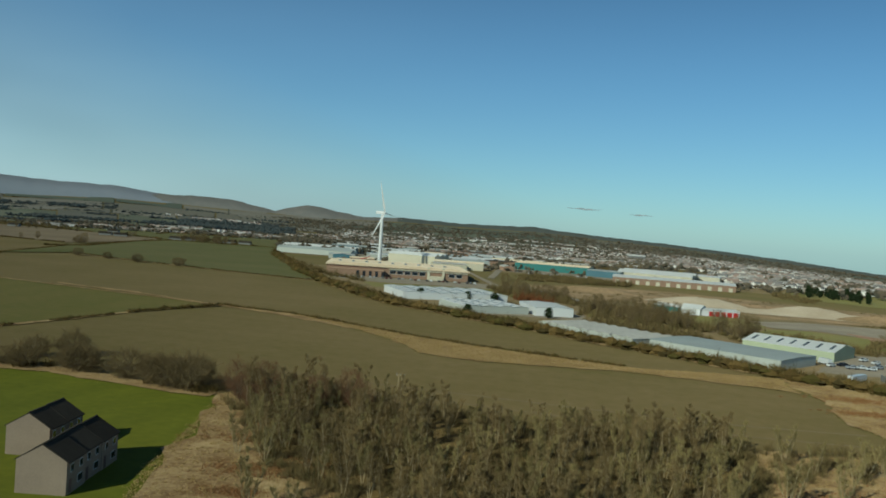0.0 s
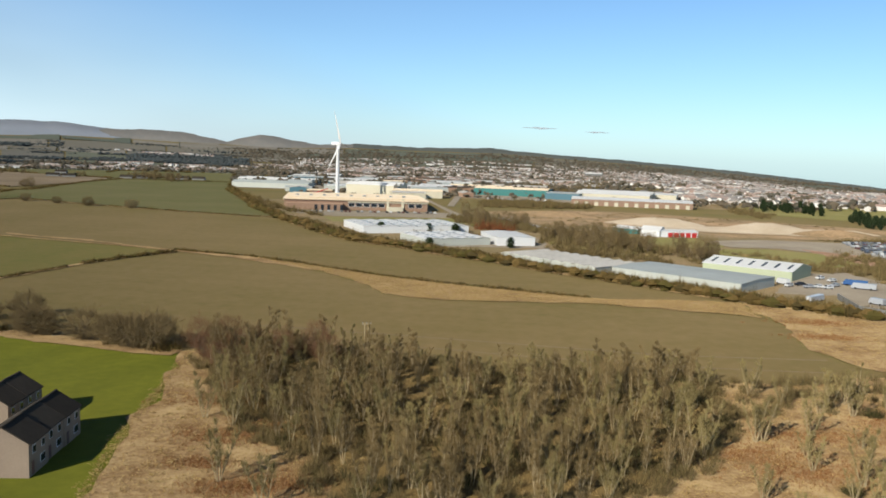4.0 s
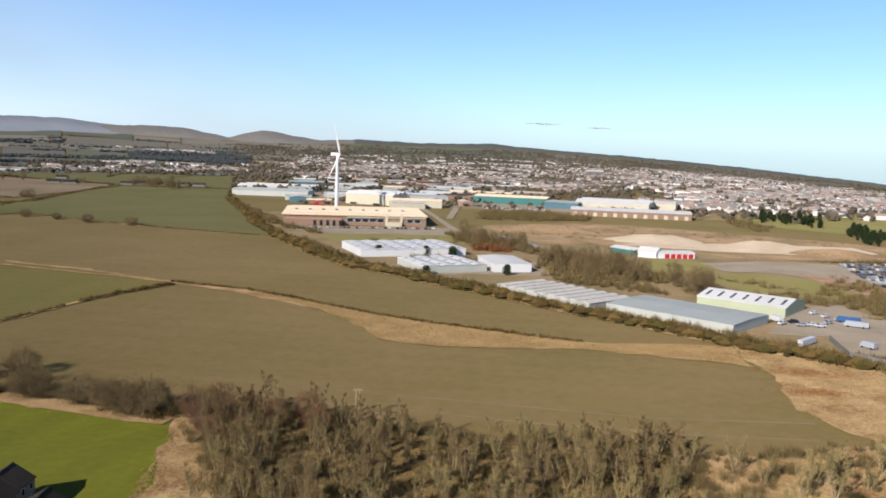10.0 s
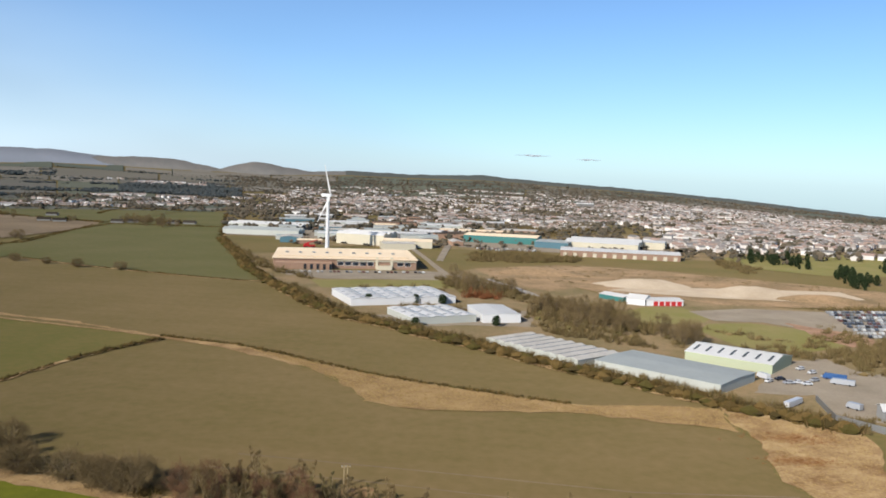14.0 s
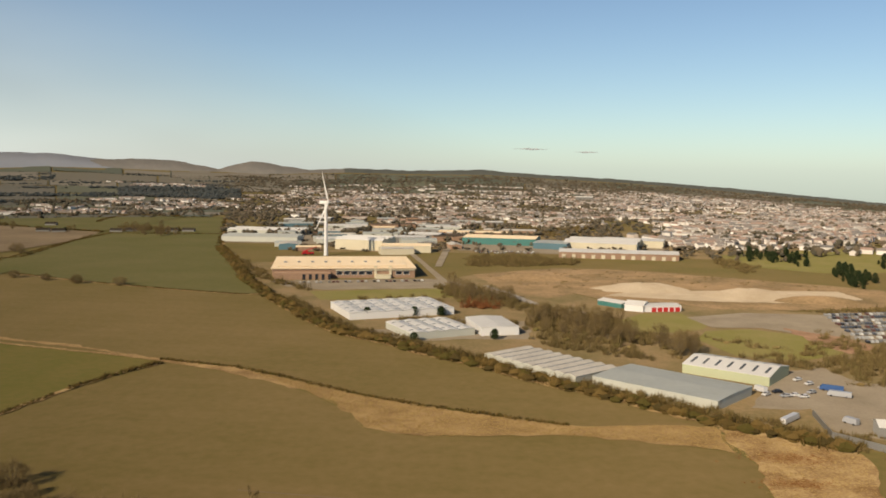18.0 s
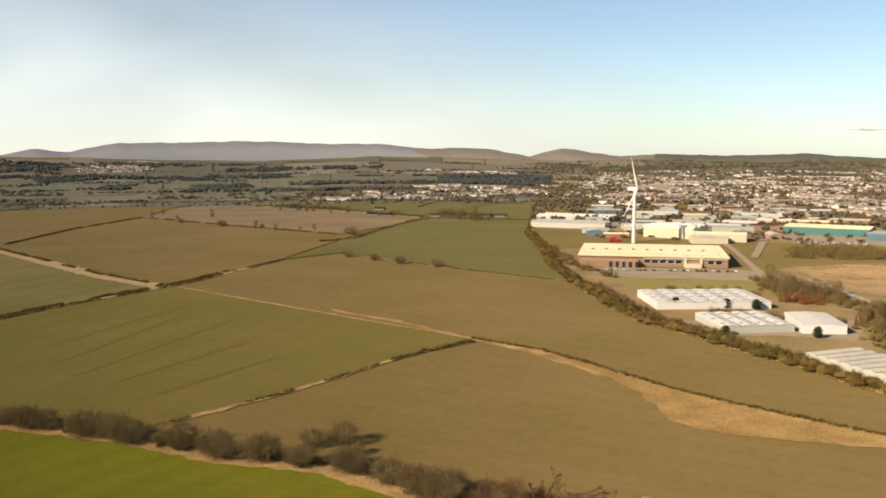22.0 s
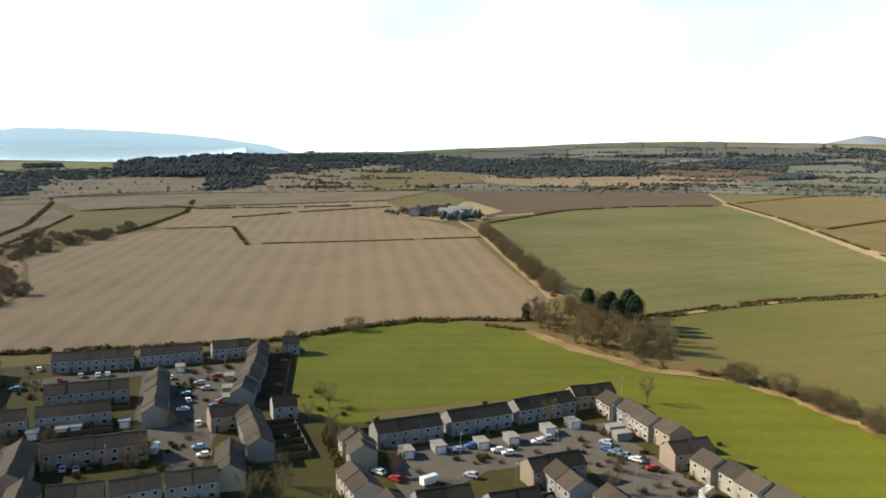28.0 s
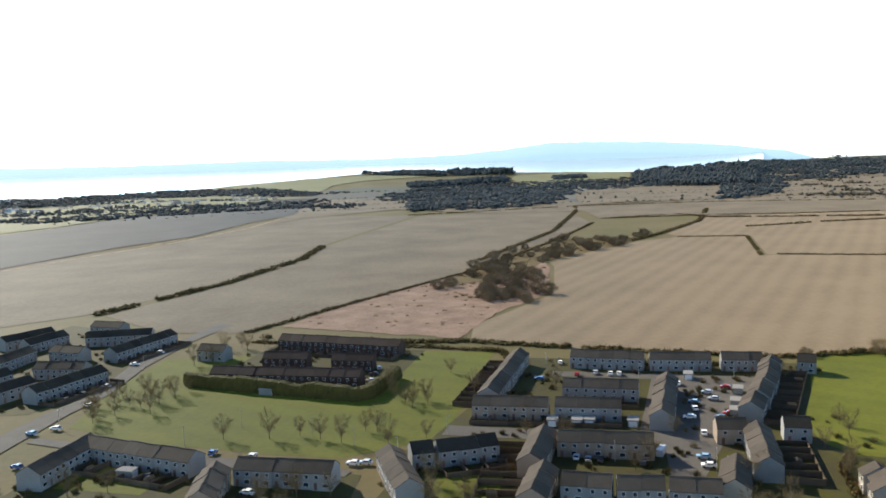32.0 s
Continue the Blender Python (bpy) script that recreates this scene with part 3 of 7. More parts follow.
field("field", [*STRIP_LO[2:], (75, 185), (30, 188), (-20, 194), (-60, 198), *BOTTOM[:7:-1], *DIAG[::-1]], M_CROP2, "sown field of dull brownish green in front of the wood")
field("field", [*STRIP_UP[2:], *HEDGE_IND[:4:-1][2:], *TRACK_N[::-1], (-375, 634), (-370, 510), *H_MID], M_CROP2, "sown field of dull brownish green below the estate of sheds", 0.07)
field("field", [*H_MID, *DIAG, *BOTTOM[8:5:-1], (-300, 205), (-352, 222), (-372, 240), (-385, 300), (-388, 335), (-385, 400), (-374, 470)], M_CROP, "green field with darker wheel lines", 0.08)
field("field", [*TRACK_N[:0:-1], *LANE[8:], (-445, 1230), (-420, 1480), (-361, 1459), (-237, 930), (-187, 790), (-150, 670)], M_PASTURE, "dull green pasture beside the sheds", 0.09)
field("field", [*LANE[1:6], *TRACK_W[:2:-1], (-995, 729), (-1016, 621), (-990, 506), (-859, 345), *TREELINE[1:]], M_CROP3, "wide blue-green field with pale bands", 0.10)
field("field", [(-374, 500), (-375, 634), (-402, 795), *U5[::-1], (-615, 592)], M_CROP2, "brownish sown field behind a hedge", 0.11)
field("field", [(-1034, 775), (-796, 682), U5[0], U5[1], U5[2], (-980, 1340), (-1194, 1202), (-1101, 973)], M_CROP2, "brownish sown field on the rise", 0.12)
field("field", [U5[2], U5[3], U5[4], (-420, 984), (-435, 1113), (-600, 1205), (-763, 1245), (-953, 1346)], M_SOIL2, "pale brown field with scattered trees", 0.13)
field("field", [(-1234, 1430), (-953, 1350), (-763, 1252), (-600, 1212), (-440, 1125), (-445, 1230), (-430, 1480), (-850, 1600)], M_PASTURE, "dull green pasture behind the cottages", 0.14)
field("field", [(-1322, 752), (-1295, 838), (-1218, 880), (-1034, 775), (-995, 735), (-1016, 621), (-1180, 640)], M_DARK, "dark ploughed field", 0.15)
field("field", [(-990, 506), (-1016, 621), (-1180, 640), (-1322, 745), (-1480, 550), (-1440, 480), (-1000, 420), (-935, 365)], M_DARK, "dark ploughed field behind the farm", 0.16)
PLOUGH = [(-433, 211), (-581, 244), (-735, 281), (-740, 186), (-748, 93), (-741, 76), (-901, 79), (-902, 14), (-858, -27), (-709, -93), (-675, -84), (-543, -68), (-473, -88), (-440, -98), (-406, -92), *BACK[7::-1]]
field("field", PLOUGH, M_SOIL, "tilled brown field with faint drill lines", 0.17)
field("field", [(-742, 288), (-784, 303), (-930, 290), (-1223, 326), (-1194, 155), (-1190, 46), (-1095, 40), (-945, 0), (-907, 14), (-906, 84), (-746, 82), (-753, 93), (-744, 186)], M_SOIL, "tilled brown field behind a low hedge", 0.18)
field("field", [(-1228, 330), (-1199, 155), (-1195, 46), (-1160, -80), (-1420, -141), (-1450, 62), (-1440, 480)], M_SOIL2, "pale tilled field on the slope", 0.19)
field("field", [(-410, -214), (-540, -174), (-667, -136), (-887, -105), (-1100, -90), (-1300, -140), (-1276, -360), (-836, -343), (-726, -318), (-574, -316), (-450, -330), (-405, -260)], M_SOIL2, "pale stubble field", 0.20)
field("field", [(-450, -345), (-574, -324), (-726, -326), (-836, -350), (-1276, -370), (-1300, -590), (-893, -551), (-684, -602), (-420, -620), (-400, -380)], M_SOIL2, "pale brown field beyond a hedge", 0.21)
field("field", [(-426, -202), (-518, -186), (-565, -176), (-660, -132), (-700, -96), (-675, -88), (-543, -72), (-473, -92), (-407, -98)], M_RUST, "rough ground of dead bracken and grass", 0.25, category="rough ground")
field("playing_field", [*BOTTOM, (-50, 190), (-46, 100), (-20, 97), (20, 95), (60, 60), (-30, 40), (-100, 95), (-120, 128), (-150, 130), (-270, 128), (-270, 30), (-340, 40), (-385, 62)], M_LAWN, "mown green playing field", 0.05, category="grass")
PARK = [(-250, -201), (-291, -216), (-350, -225), (-376, -130), (-380, -75), (-294, -70), (-258, -70), (-236, -95), (-236, -119), (-240, -167)]
field("park_lawn", PARK, M_LAWN, "mown green park lawn between houses", 0.06, category="grass")
field("rough_grass", [(-65, 199), (-59, 159), (-55, 126), (-51, 105), (-46, 99), (-20, 97), (6, 97), (20, 95), (53, 96), (90, 130), (110, 190), (137, 268), (115, 284), (99, 297), (97, 268), (99, 256), (92, 228), (95, 209), (103, 198), (75, 186), (30, 188), (-20, 194), (-50, 200)], M_DRY, "rough ground of dry yellow grass round the wood", 0.27, category="rough ground")
field("strip_of_grass", [*STRIP_UP, *STRIP_LO[11::-1]], M_STRIP, "strip of dry yellow grass between the fields", 0.28, category="rough ground")

for line, w, m, z in ((BOTTOM[3:], 7, M_STRIP, .3), (TRACK_N, 5, M_DRY, .31), (TRACK_W, 15, M_TRACK, .32), (H_MID, 2.6, M_DRY, .33), (DIAG, 3, M_DRY, .34), (TREELINE[1:], 5, M_DRY, .35), (HEDGE_IND, 9, M_DRY, .36), (LANE, 4, M_TRACK, .37),
                      ([(-1234, 1420), (-953, 1348), (-763, 1248)], 14, M_TRACK, .38), ([(-840, -560), (-1287, -605), (-1420, -650)], 5, M_DRY, .33), ([(-684, -618), (-893, -566)], 5, M_DRY, .34), ([(-600, -795), (-952, -853), (-1239, -945), (-1400, -958)], 6, M_DRY, .35), ([(-500, -596), (-645, -580), (-880, -553), (-1076, -553), (-1421, -617)], 5, M_DRY, .36)):
    ribbon("verge", line, w, m, "verge of dry pale grass along a field edge", z, "verge")


def hedge(name, line, h, w, label, step=0.9, gaps=0.0, seed=1, material=None):
    """A hedge of many uneven clumps and standing twigs."""
    rng, g = random.Random(seed), Geo()
    for x, y, a in along(line, step):
        if gaps and noise.noise(Vector((x * 0.05, y * 0.05, seed))) < gaps - 0.5:
            continue
        k = h * (0.65 + 0.5 * abs(noise.noise(Vector((x * 0.07, y * 0.07, 1)))) + rng.uniform(-.15, .25))
        z = land_z(x, y)
        o = rng.uniform(-w / 2, w / 2)
        px, py = x - math.sin(a) * o + rng.uniform(-.4, .4), y + math.cos(a) * o + rng.uniform(-.4, .4)
        g.lump((px, py, z + k * 0.3), w * rng.uniform(0.25, 0.4), k * rng.uniform(0.3, 0.45), rng, 5)
        for _ in range(2):
            o = rng.uniform(-w / 2, w / 2)
            g.spray(x - math.sin(a) * o, y + math.cos(a) * o, z, w * 0.4 + 0.3, k * rng.uniform(.9, 1.2), 9, rng, 0.05 + 0.025 * k)
    return solo(name, g, material or M_HEDGE, label, "hedge", "stuff")


HEDGES = [(HEDGE_IND[1:], 4.6, 7.0, 0.0), (LANE, 1.8, 2.2, 0.18), ([(x - 6, y) for x, y in LANE[:8]], 1.8, 2.0, 0.12), (DIAG[:3], 2.0, 2.2, 0.0), (DIAG[2:], 1.4, 1.5, 0.45),
          (STRIP_UP[2:10], 1.5, 2.0, 0.3), (TRACK_N, 1.3, 1.5, 0.42), ([(x, y + 4) for x, y in TRACK_W[3:]], 2.2, 2.6, 0.15), (U5[:3], 2.2, 2.6, 0.12), (U5[2:], 2.0, 2.2, 0.3),
          ([(-1020, 789), (-1101, 973), (-1194, 1202)], 2.4, 3, 0.1), ([(-859, 342), (-990, 506), (-1016, 621), (-995, 729)], 2.4, 3, 0.1), ([(-738, 288), (-740, 186), (-748, 90)], 1.8, 2.2, 0.12),
          ([(-902, 14), (-903, 80), (-742, 77)], 1.8, 2.2, 0.15), ([(-1156, -80), (-1190, 46), (-1194, 155), (-1223, 326)], 2.0, 2.6, 0.12), ([(-1300, 60), (-1095, 42), (-945, 0), (-870, -28)], 3.0, 4, 0.15),
          (BACK[:7], 2.4, 3.0, 0.1), (BACK[6:], 2.6, 3.5, 0.1), ([(-410, -214), (-540, -178), (-667, -138), (-887, -106), (-1088, -86)], 2.0, 2.4, 0.12), ([(-450, -336), (-574, -318), (-726, -320), (-836, -344)], 3.6, 4.5, 0.2),
          ([(-1420, -141), (-1300, -128), (-979, -122), (-712, -153)], 2.5, 4, 0.15), ([(-1700, 420), (-1440, 470), (-1485, 560), (-1400, 800)], 2.4, 3, 0.2), ([(-1276, -382), (-1420, -141), (-1470, 62), (-1440, 480)], 2.4, 3, 0.15),
          (BOTTOM[:4], 1.8, 2.4, 0.1), ([(-417, 779), (-394, 811), (-419, 989), (-419, 1100), (-268, 1107)], 2.4, 3, 0.2), ([(-518, 1309), (-552, 1473), (-571, 1646)], 3, 4, 0.1), ([(-1050, 1720), (-620, 1620), (-420, 1480)], 4, 6, 0.2), ([(-760, 1270), (-615, 1225), (-500, 1150), (-440, 1130)], 3, 5, 0.3), ([(-1560, 1100), (-1234, 1440), (-900, 1620)], 4, 7, 0.25)]
for i, (line, h, w, gap) in enumerate(HEDGES):
    hedge("hedge", line, h * 1.25, w * 1.25, "bare brown hawthorn hedge along a field edge", 1.0 if w < 4 else 1.4, gap, i + 5)


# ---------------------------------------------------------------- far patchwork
# far copies of pasture, hedge and field colours, greyed and blued to paint haze
M_FARPASTURE = mat("haze_greyed_pasture", (0.128, 0.136, 0.094), (0.158, 0.154, 0.112), big=0.006, fine=0.1)
M_FARHEDGE = island("haze_greyed_hedge_twigs", [(0.105, 0.108, 0.088), (0.122, 0.120, 0.096), (0.095, 0.100, 0.084)])
M_HAZEFIELD = island("far_fields", [(0.118, 0.122, 0.088), (0.148, 0.135, 0.106), (0.108, 0.118, 0.090), (0.172, 0.155, 0.125), (0.100, 0.110, 0.086), (0.130, 0.122, 0.100), (0.190, 0.172, 0.140), (0.118, 0.114, 0.096)])


def patchwork(a0, a1, r0, r1, seed):
    """Far fields in uneven plots that follow the land, with hedges between them."""
    rng, g, hg = random.Random(seed), Geo(), Geo()
    r = r0
    while r < r1:
        dr = rng.uniform(0.08, 0.16) * r
        a = a0 + rng.uniform(0, 2)
        skew = rng.uniform(-0.12, 0.12) * dr
        while a < a1:
            da = rng.uniform(2.5, 7)
            n, k = 5, len(g.v)
            for i in range(n + 1):
                az = radians(a + (da - 0.12) * i / n)
                for j in range(4):
                    q = r + (dr * 0.985) * j / 3 + skew * (i / n - .5) * 2
                    x, y = -q * math.sin(az), q * math.cos(az)
                    g.v.append((x, y, land_z(x, y) + 0.9 + max(0, r - 2500) * .001))
            for i in range(n):
                for j in range(3):
                    g.f.append((k + 4 * i + j, k + 4 * i + j + 1, k + 4 * i + j + 5, k + 4 * i + j + 4))
            line = [g.v[k + 4 * i] for i in range(n + 1)] + ([g.v[k + 4 * n + j] for j in range(4)] if rng.random() < .12 else [])
            for (x0, y0, z0), (x1, y1, z1) in zip(line, line[1:]):
                m = max(1, int(math.hypot(x1 - x0, y1 - y0) / 11))
                for i in range(m):
                    if rng.random() < .8:
                        s = (i + rng.random()) / m
                        big = rng.random() < .12
                        hg.lump((x0 + (x1 - x0) * s, y0 + (y1 - y0) * s, z0 + (z1 - z0) * s + (2.5 if big else 1)), rng.uniform(2.5, 4.5), rng.uniform(3, 5) if big else rng.uniform(1.0, 2.0), rng, 5)
            a += da
        r += dr
    solo("far_fields", g, M_HAZEFIELD, "patchwork of far green and brown fields", "fields", "stuff")
    solo("far_hedges", hg, M_FARHEDGE, "haze-greyed hedges between the far fields", "hedge", "stuff")


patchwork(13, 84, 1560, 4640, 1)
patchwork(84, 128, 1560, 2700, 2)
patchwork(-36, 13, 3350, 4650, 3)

# bearings and degrees below the level of the corners of each far field
FAR_FIELDS = [
    (M_SOIL2, [(84.0, 3.24), (82.5, 2.33), (76.9, 2.09), (76.4, 3.42), (80.2, 3.58), (84.9, 3.97), (86.1, 3.73)], "pale tilled slope below the far woods"),
    (M_CROP2, [(76.9, 2.09), (75.2, 1.89), (72.5, 2.02), (69.0, 2.54), (68.2, 2.78), (70.7, 3.00), (73.9, 3.40), (76.4, 3.42)], "olive sown slope below the far woods"),
    (M_SOIL, [(68.9, 2.46), (66.1, 2.34), (60.1, 2.06), (53.2, 2.51), (60.1, 3.21), (68.2, 2.96)], "pink-brown tilled field on the rise"),
    (M_DARK, [(60.1, 1.95), (54.9, 1.52), (49.8, 1.63), (49.3, 2.57), (53.2, 2.51)], "dark tilled field below the far village"),
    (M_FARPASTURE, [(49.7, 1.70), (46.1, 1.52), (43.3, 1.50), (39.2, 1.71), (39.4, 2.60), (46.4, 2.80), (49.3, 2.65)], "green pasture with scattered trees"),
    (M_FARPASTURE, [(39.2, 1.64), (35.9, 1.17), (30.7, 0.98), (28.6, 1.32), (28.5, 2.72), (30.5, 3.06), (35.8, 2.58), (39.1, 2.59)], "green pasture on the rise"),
    (M_SOIL2, [(95.7, 2.67), (90.0, 2.16), (86.3, 2.16), (84.9, 2.21), (82.6, 1.51), (79.3, 1.53), (76.9, 1.79), (76.2, 2.97), (79.6, 3.07), (90.0, 3.41), (95.3, 3.61)], "tan field under the headland wood"),
    (M_SOIL2, [(95.7, 3.68), (90.0, 3.45), (79.6, 3.14), (79.6, 4.15), (87.1, 4.39), (90.0, 4.26), (94.0, 4.48)], "tan field divided by hedges"),
    (M_PALEGREEN, [(99.9, 1.67), (98.7, 2.16), (96.0, 2.07), (92.1, 1.86), (92.1, 1.42), (99.4, 1.49)], "pale green field beside the shore"),
    (M_SOIL2, [(112.7, 2.50), (109.0, 2.80), (96.3, 3.22), (94.1, 3.87), (100.1, 4.01), (107.5, 3.46), (113.9, 3.79), (115.7, 4.14)], "pale brown heath below the scrub"),
    (M_PALEGREEN, [(118.4, 1.49), (112.6, 1.21), (107.5, 1.18), (105.2, 1.37), (109.7, 1.51), (111.6, 1.73), (112.7, 2.13), (116.7, 2.15)], "pale green slope above the water"),
    (M_PALEGREEN, [(132.9, 3.78), (132.8, 2.46), (123.6, 2.04), (118.5, 2.14), (112.7, 2.43), (115.6, 2.45), (122.0, 3.02), (128.3, 3.49)], "pale green field above the dark moor"),
    (M_MOOR, [(133.1, 5.95), (132.9, 3.91), (128.3, 3.56), (122.0, 3.09), (115.6, 2.49), (112.7, 2.50), (113.3, 2.85), (114.2, 3.55), (117.1, 3.92), (120.7, 4.63), (125.5, 5.04)], "dark burnt moor slope"),
]
for k, (m, corners, label) in enumerate(FAR_FIELDS):
    field("field", [at(*p) for p in corners], m, label, 0.44 + 0.03 * k, category="far field")
FAR_HEDGES = [
    [(94.5, 3.16), (86.4, 3.12), (77.2, 3.35)],
    [(93.0, 4.41), (89.1, 4.26), (86.9, 4.47), (77.2, 4.42)],
    [(84.9, 5.07), (80.3, 4.78), (74.3, 4.44)],
    [(76.5, 3.45), (73.9, 3.43), (70.7, 3.00)],
    [(95.7, 3.61), (90.0, 3.37), (79.6, 3.03)],
    [(26.7, 1.20), (25.6, 1.04), (22.4, 1.12)],
    [(33.4, 2.32), (31.2, 2.31), (26.7, 2.75), (28.9, 2.96)],
]
for k, line in enumerate(FAR_HEDGES):
    hedge("hedge", [at(*p) for p in line], 3.4, 4.5, "dark bare hedge between far fields", 1.8, 0.06, 90 + k)

# ---------------------------------------------------------------- trees
def fan_tree(seed, h, stems, twigs, r0=0.1, tw=0.016, flare=0.2):
    """Meshes of a slender leafless tree: a few pale stems that fan out, steep branches, upright fine twigs."""
    rng, wood, fine = random.Random(seed), Geo(), Geo()
    tips = []
    for k in range(stems):
        a = 6.2832 * k / stems + rng.uniform(-.6, .6)
        lean = flare * rng.uniform(.25, 1)
        p, d, r = Vector((.15 * math.cos(a), .15 * math.sin(a), -.2)), Vector((lean * math.cos(a), lean * math.sin(a), 1)), r0 * rng.uniform(.8, 1.2)
        top = h * rng.uniform(.75, 1.05)
        for i in range(7):
            q = p + d.normalized() * top / 7
            wood.tube(p, q, r, r * .82, 4)
            p, r = q, r * .82
            d = d + Vector((rng.uniform(-.1, .1), rng.uniform(-.1, .1), 0))
            for _ in range(4 if i > 1 else (2 if i else 0)):
                b = rng.uniform(0, 6.2832)
                e = p + Vector((math.cos(b), math.sin(b), rng.uniform(1.0, 2.3))).normalized() * h * rng.uniform(.12, .26) * (1.1 - i * .09)
                wood.tube(p, e, r * .5, r * .14, 3)
                tips += [(p, e)]
        tips += [(p, p + d.normalized() * h * .12)] * 2
    for _ in range(twigs):
        a, b = rng.choice(tips)
        c = a.lerp(b, rng.uniform(.25, 1.0))
        t = ((b - a).normalized() + Vector((rng.gauss(0, .62), rng.gauss(0, .62), rng.uniform(0, .7)))).normalized() * h * rng.uniform(.05, .12)
        w = Vector((rng.uniform(-1, 1), rng.uniform(-1, 1), rng.uniform(-.4, .4))).normalized() * tw * rng.uniform(.7, 1.4)
        fine.face([c - w, c + w, c + t])
    return wood, fine


def crown_tree(seed, h, rad, bole=0.2, limbs=11, subs=8, twigs=13, r0=0.22, tw=0.03, ulo=-0.45, fill=0):
    """Meshes of a leafless tree with a broad open crown: bole and limbs, and fine branching twigs."""
    rng, wood, fine = random.Random(seed), Geo(), Geo()
    p0, c = Vector((0, 0, bole * h)), Vector((0, 0, h * (bole + 1) / 2))
    wood.tube((0, 0, -0.2), p0, r0, r0 * 0.8, 6)

    def jitter(k):
        return Vector((rng.gauss(0, k), rng.gauss(0, k), rng.gauss(0, k)))

    def sliver(a, b, w):
        s = jitter(1).normalized() * w
        fine.face([a - s, a + s, b])

    for i in range(limbs):
        az, u = i * 2.4 + rng.uniform(-.5, .5), rng.uniform(ulo, 1.0)
        q = math.sqrt(1 - u * u) * rad * rng.uniform(.75, 1.1)
        e = c + Vector((q * math.cos(az), q * math.sin(az), u * h * (1 - bole) * .5 * rng.uniform(.85, 1.1)))
        m = p0 * .5 + e * .5 + Vector((0, 0, .06 * h)) + jitter(.06 * rad)
        wood.tube(p0 + jitter(.05), m, r0 * .45, r0 * .25, 4).tube(m, e, r0 * .25, r0 * .06, 3)
        for _ in range(subs):
            s = rng.uniform(.15, 1)
            a = p0.lerp(m, s * 2) if s < .5 else m.lerp(e, s * 2 - 1)
            d = ((a - c).normalized() + jitter(.5) + Vector((0, 0, .35))).normalized()
            ln = rad * rng.uniform(.25, .5)
            b = a + d * ln
            sliver(a, b, tw * 1.6)
            for _ in range(twigs):
                f = a.lerp(b, rng.uniform(.2, 1))
                t = (d + jitter(.6) + Vector((0, 0, .25))).normalized() * rad * rng.uniform(.12, .36)
                sliver(f, f + t, tw)
    for _ in range(fill):
        n = jitter(1).normalized()
        k = rng.uniform(.45, 1.0) ** .6 * (0.9 + .25 * noise.noise(n * 2.2 + Vector((seed, 0, 0))))
        a = c + Vector((n.x * rad * k, n.y * rad * k, n.z * h * (1 - bole) * .5 * k))
        d = (n + jitter(.55) + Vector((0, 0, .3))).normalized()
        sliver(a, a + d * rad * rng.uniform(.12, .28), tw)
    return wood, fine


def tree_kind(name, label, meshes, barkm, twigm, group):
    wood, fine = meshes
    ob = thing(name, label, "tree", group)
    part("trunk", wood, barkm, ob)
    part("crown", fine, twigm, ob)
    return ob


M_IVY = island("ivy_leaves", [(0.062, 0.056, 0.022), (0.085, 0.074, 0.030), (0.048, 0.046, 0.020), (0.105, 0.086, 0.036)])


def plant(kinds, places, rng, s0=0.8, s1=1.2):
    """Copies of the kinds at the places; the first ones move to the first places."""
    for i, (x, y) in enumerate(places):
        s = rng.uniform(s0, s1)
        m = pose(x, y, land_z(x, y), 0, 0, rng.uniform(0, 360))
        ob = kinds[i] if i < len(kinds) else copy_thing(rng.choice(kinds), m)
        ob.matrix_basis = m @ Matrix.Diagonal((s, s, s * rng.uniform(0.9, 1.1), 1))


rng = random.Random(4)
WOOD = [(-58, 192), (-49, 212), (-25, 200), (2, 193), (27, 189), (54, 192), (50, 158), (40, 137), (17, 112), (4, 106), (-15, 108), (-20, 113), (-23, 129), (-34, 139), (-43, 158)]
birch = [tree_kind("birch_tree", "slender bare birch tree in the scrub wood", fan_tree(20 + i, (8.2, 6.8, 8.8, 7.4, 5.8, 7.8, 7.0)[i], (3, 2, 3, 4, 4, 2, 3)[i], 3000, 0.10, 0.017, 0.28), M_BARK, (M_TWIG4, M_TWIG2, M_TWIG4, M_TWIG2, M_TWIG, M_TWIG4, M_TWIG2)[i], "trees of the scrub wood") for i in range(7)]
plant(birch, scatter(WOOD, 330, rng, 1.5), rng, 0.68, 1.12)
M_REDTWIG = mat("red_brown_twigs", (0.215, 0.115, 0.062), (0.145, 0.08, 0.045), big=0.2, fine=2, rand=0.2)
alder = [tree_kind("alder_tree", "dense red-brown bare alder at the corner of the wood", crown_tree(50 + i, 8.5, 3.4, 0.1, 16, 9, 13, 0.16, 0.022, -0.4, 2600), M_BARK2, M_REDTWIG, "alders by the field corner") for i in range(2)]
plant(alder, [(-58, 192), (-52, 198), (-50, 207), (-44, 203), (-38, 200), (-47, 190), (-55, 203), (-40, 193), (-33, 196), (-61, 199), (-53, 184), (-46, 181), (-30, 190)], rng, 0.6, 1.1)
sparse = scatter([(50, 170), (97, 184), (80, 150), (55, 104), (30, 100), (40, 137)], 8, rng, 5) + [(51, 147), (62, 151), (44, 165), (54, 183), (76, 164), (85, 169), (41, 108), (43, 106), (-47, 170), (-44, 178), (-36, 121), (-46, 150), (-40, 146), (-28, 113), (58, 118), (61, 121), (56, 121), (70, 165), (86, 170), (78, 172), (64, 170), (92, 178), (95, 170), (60, 176)]
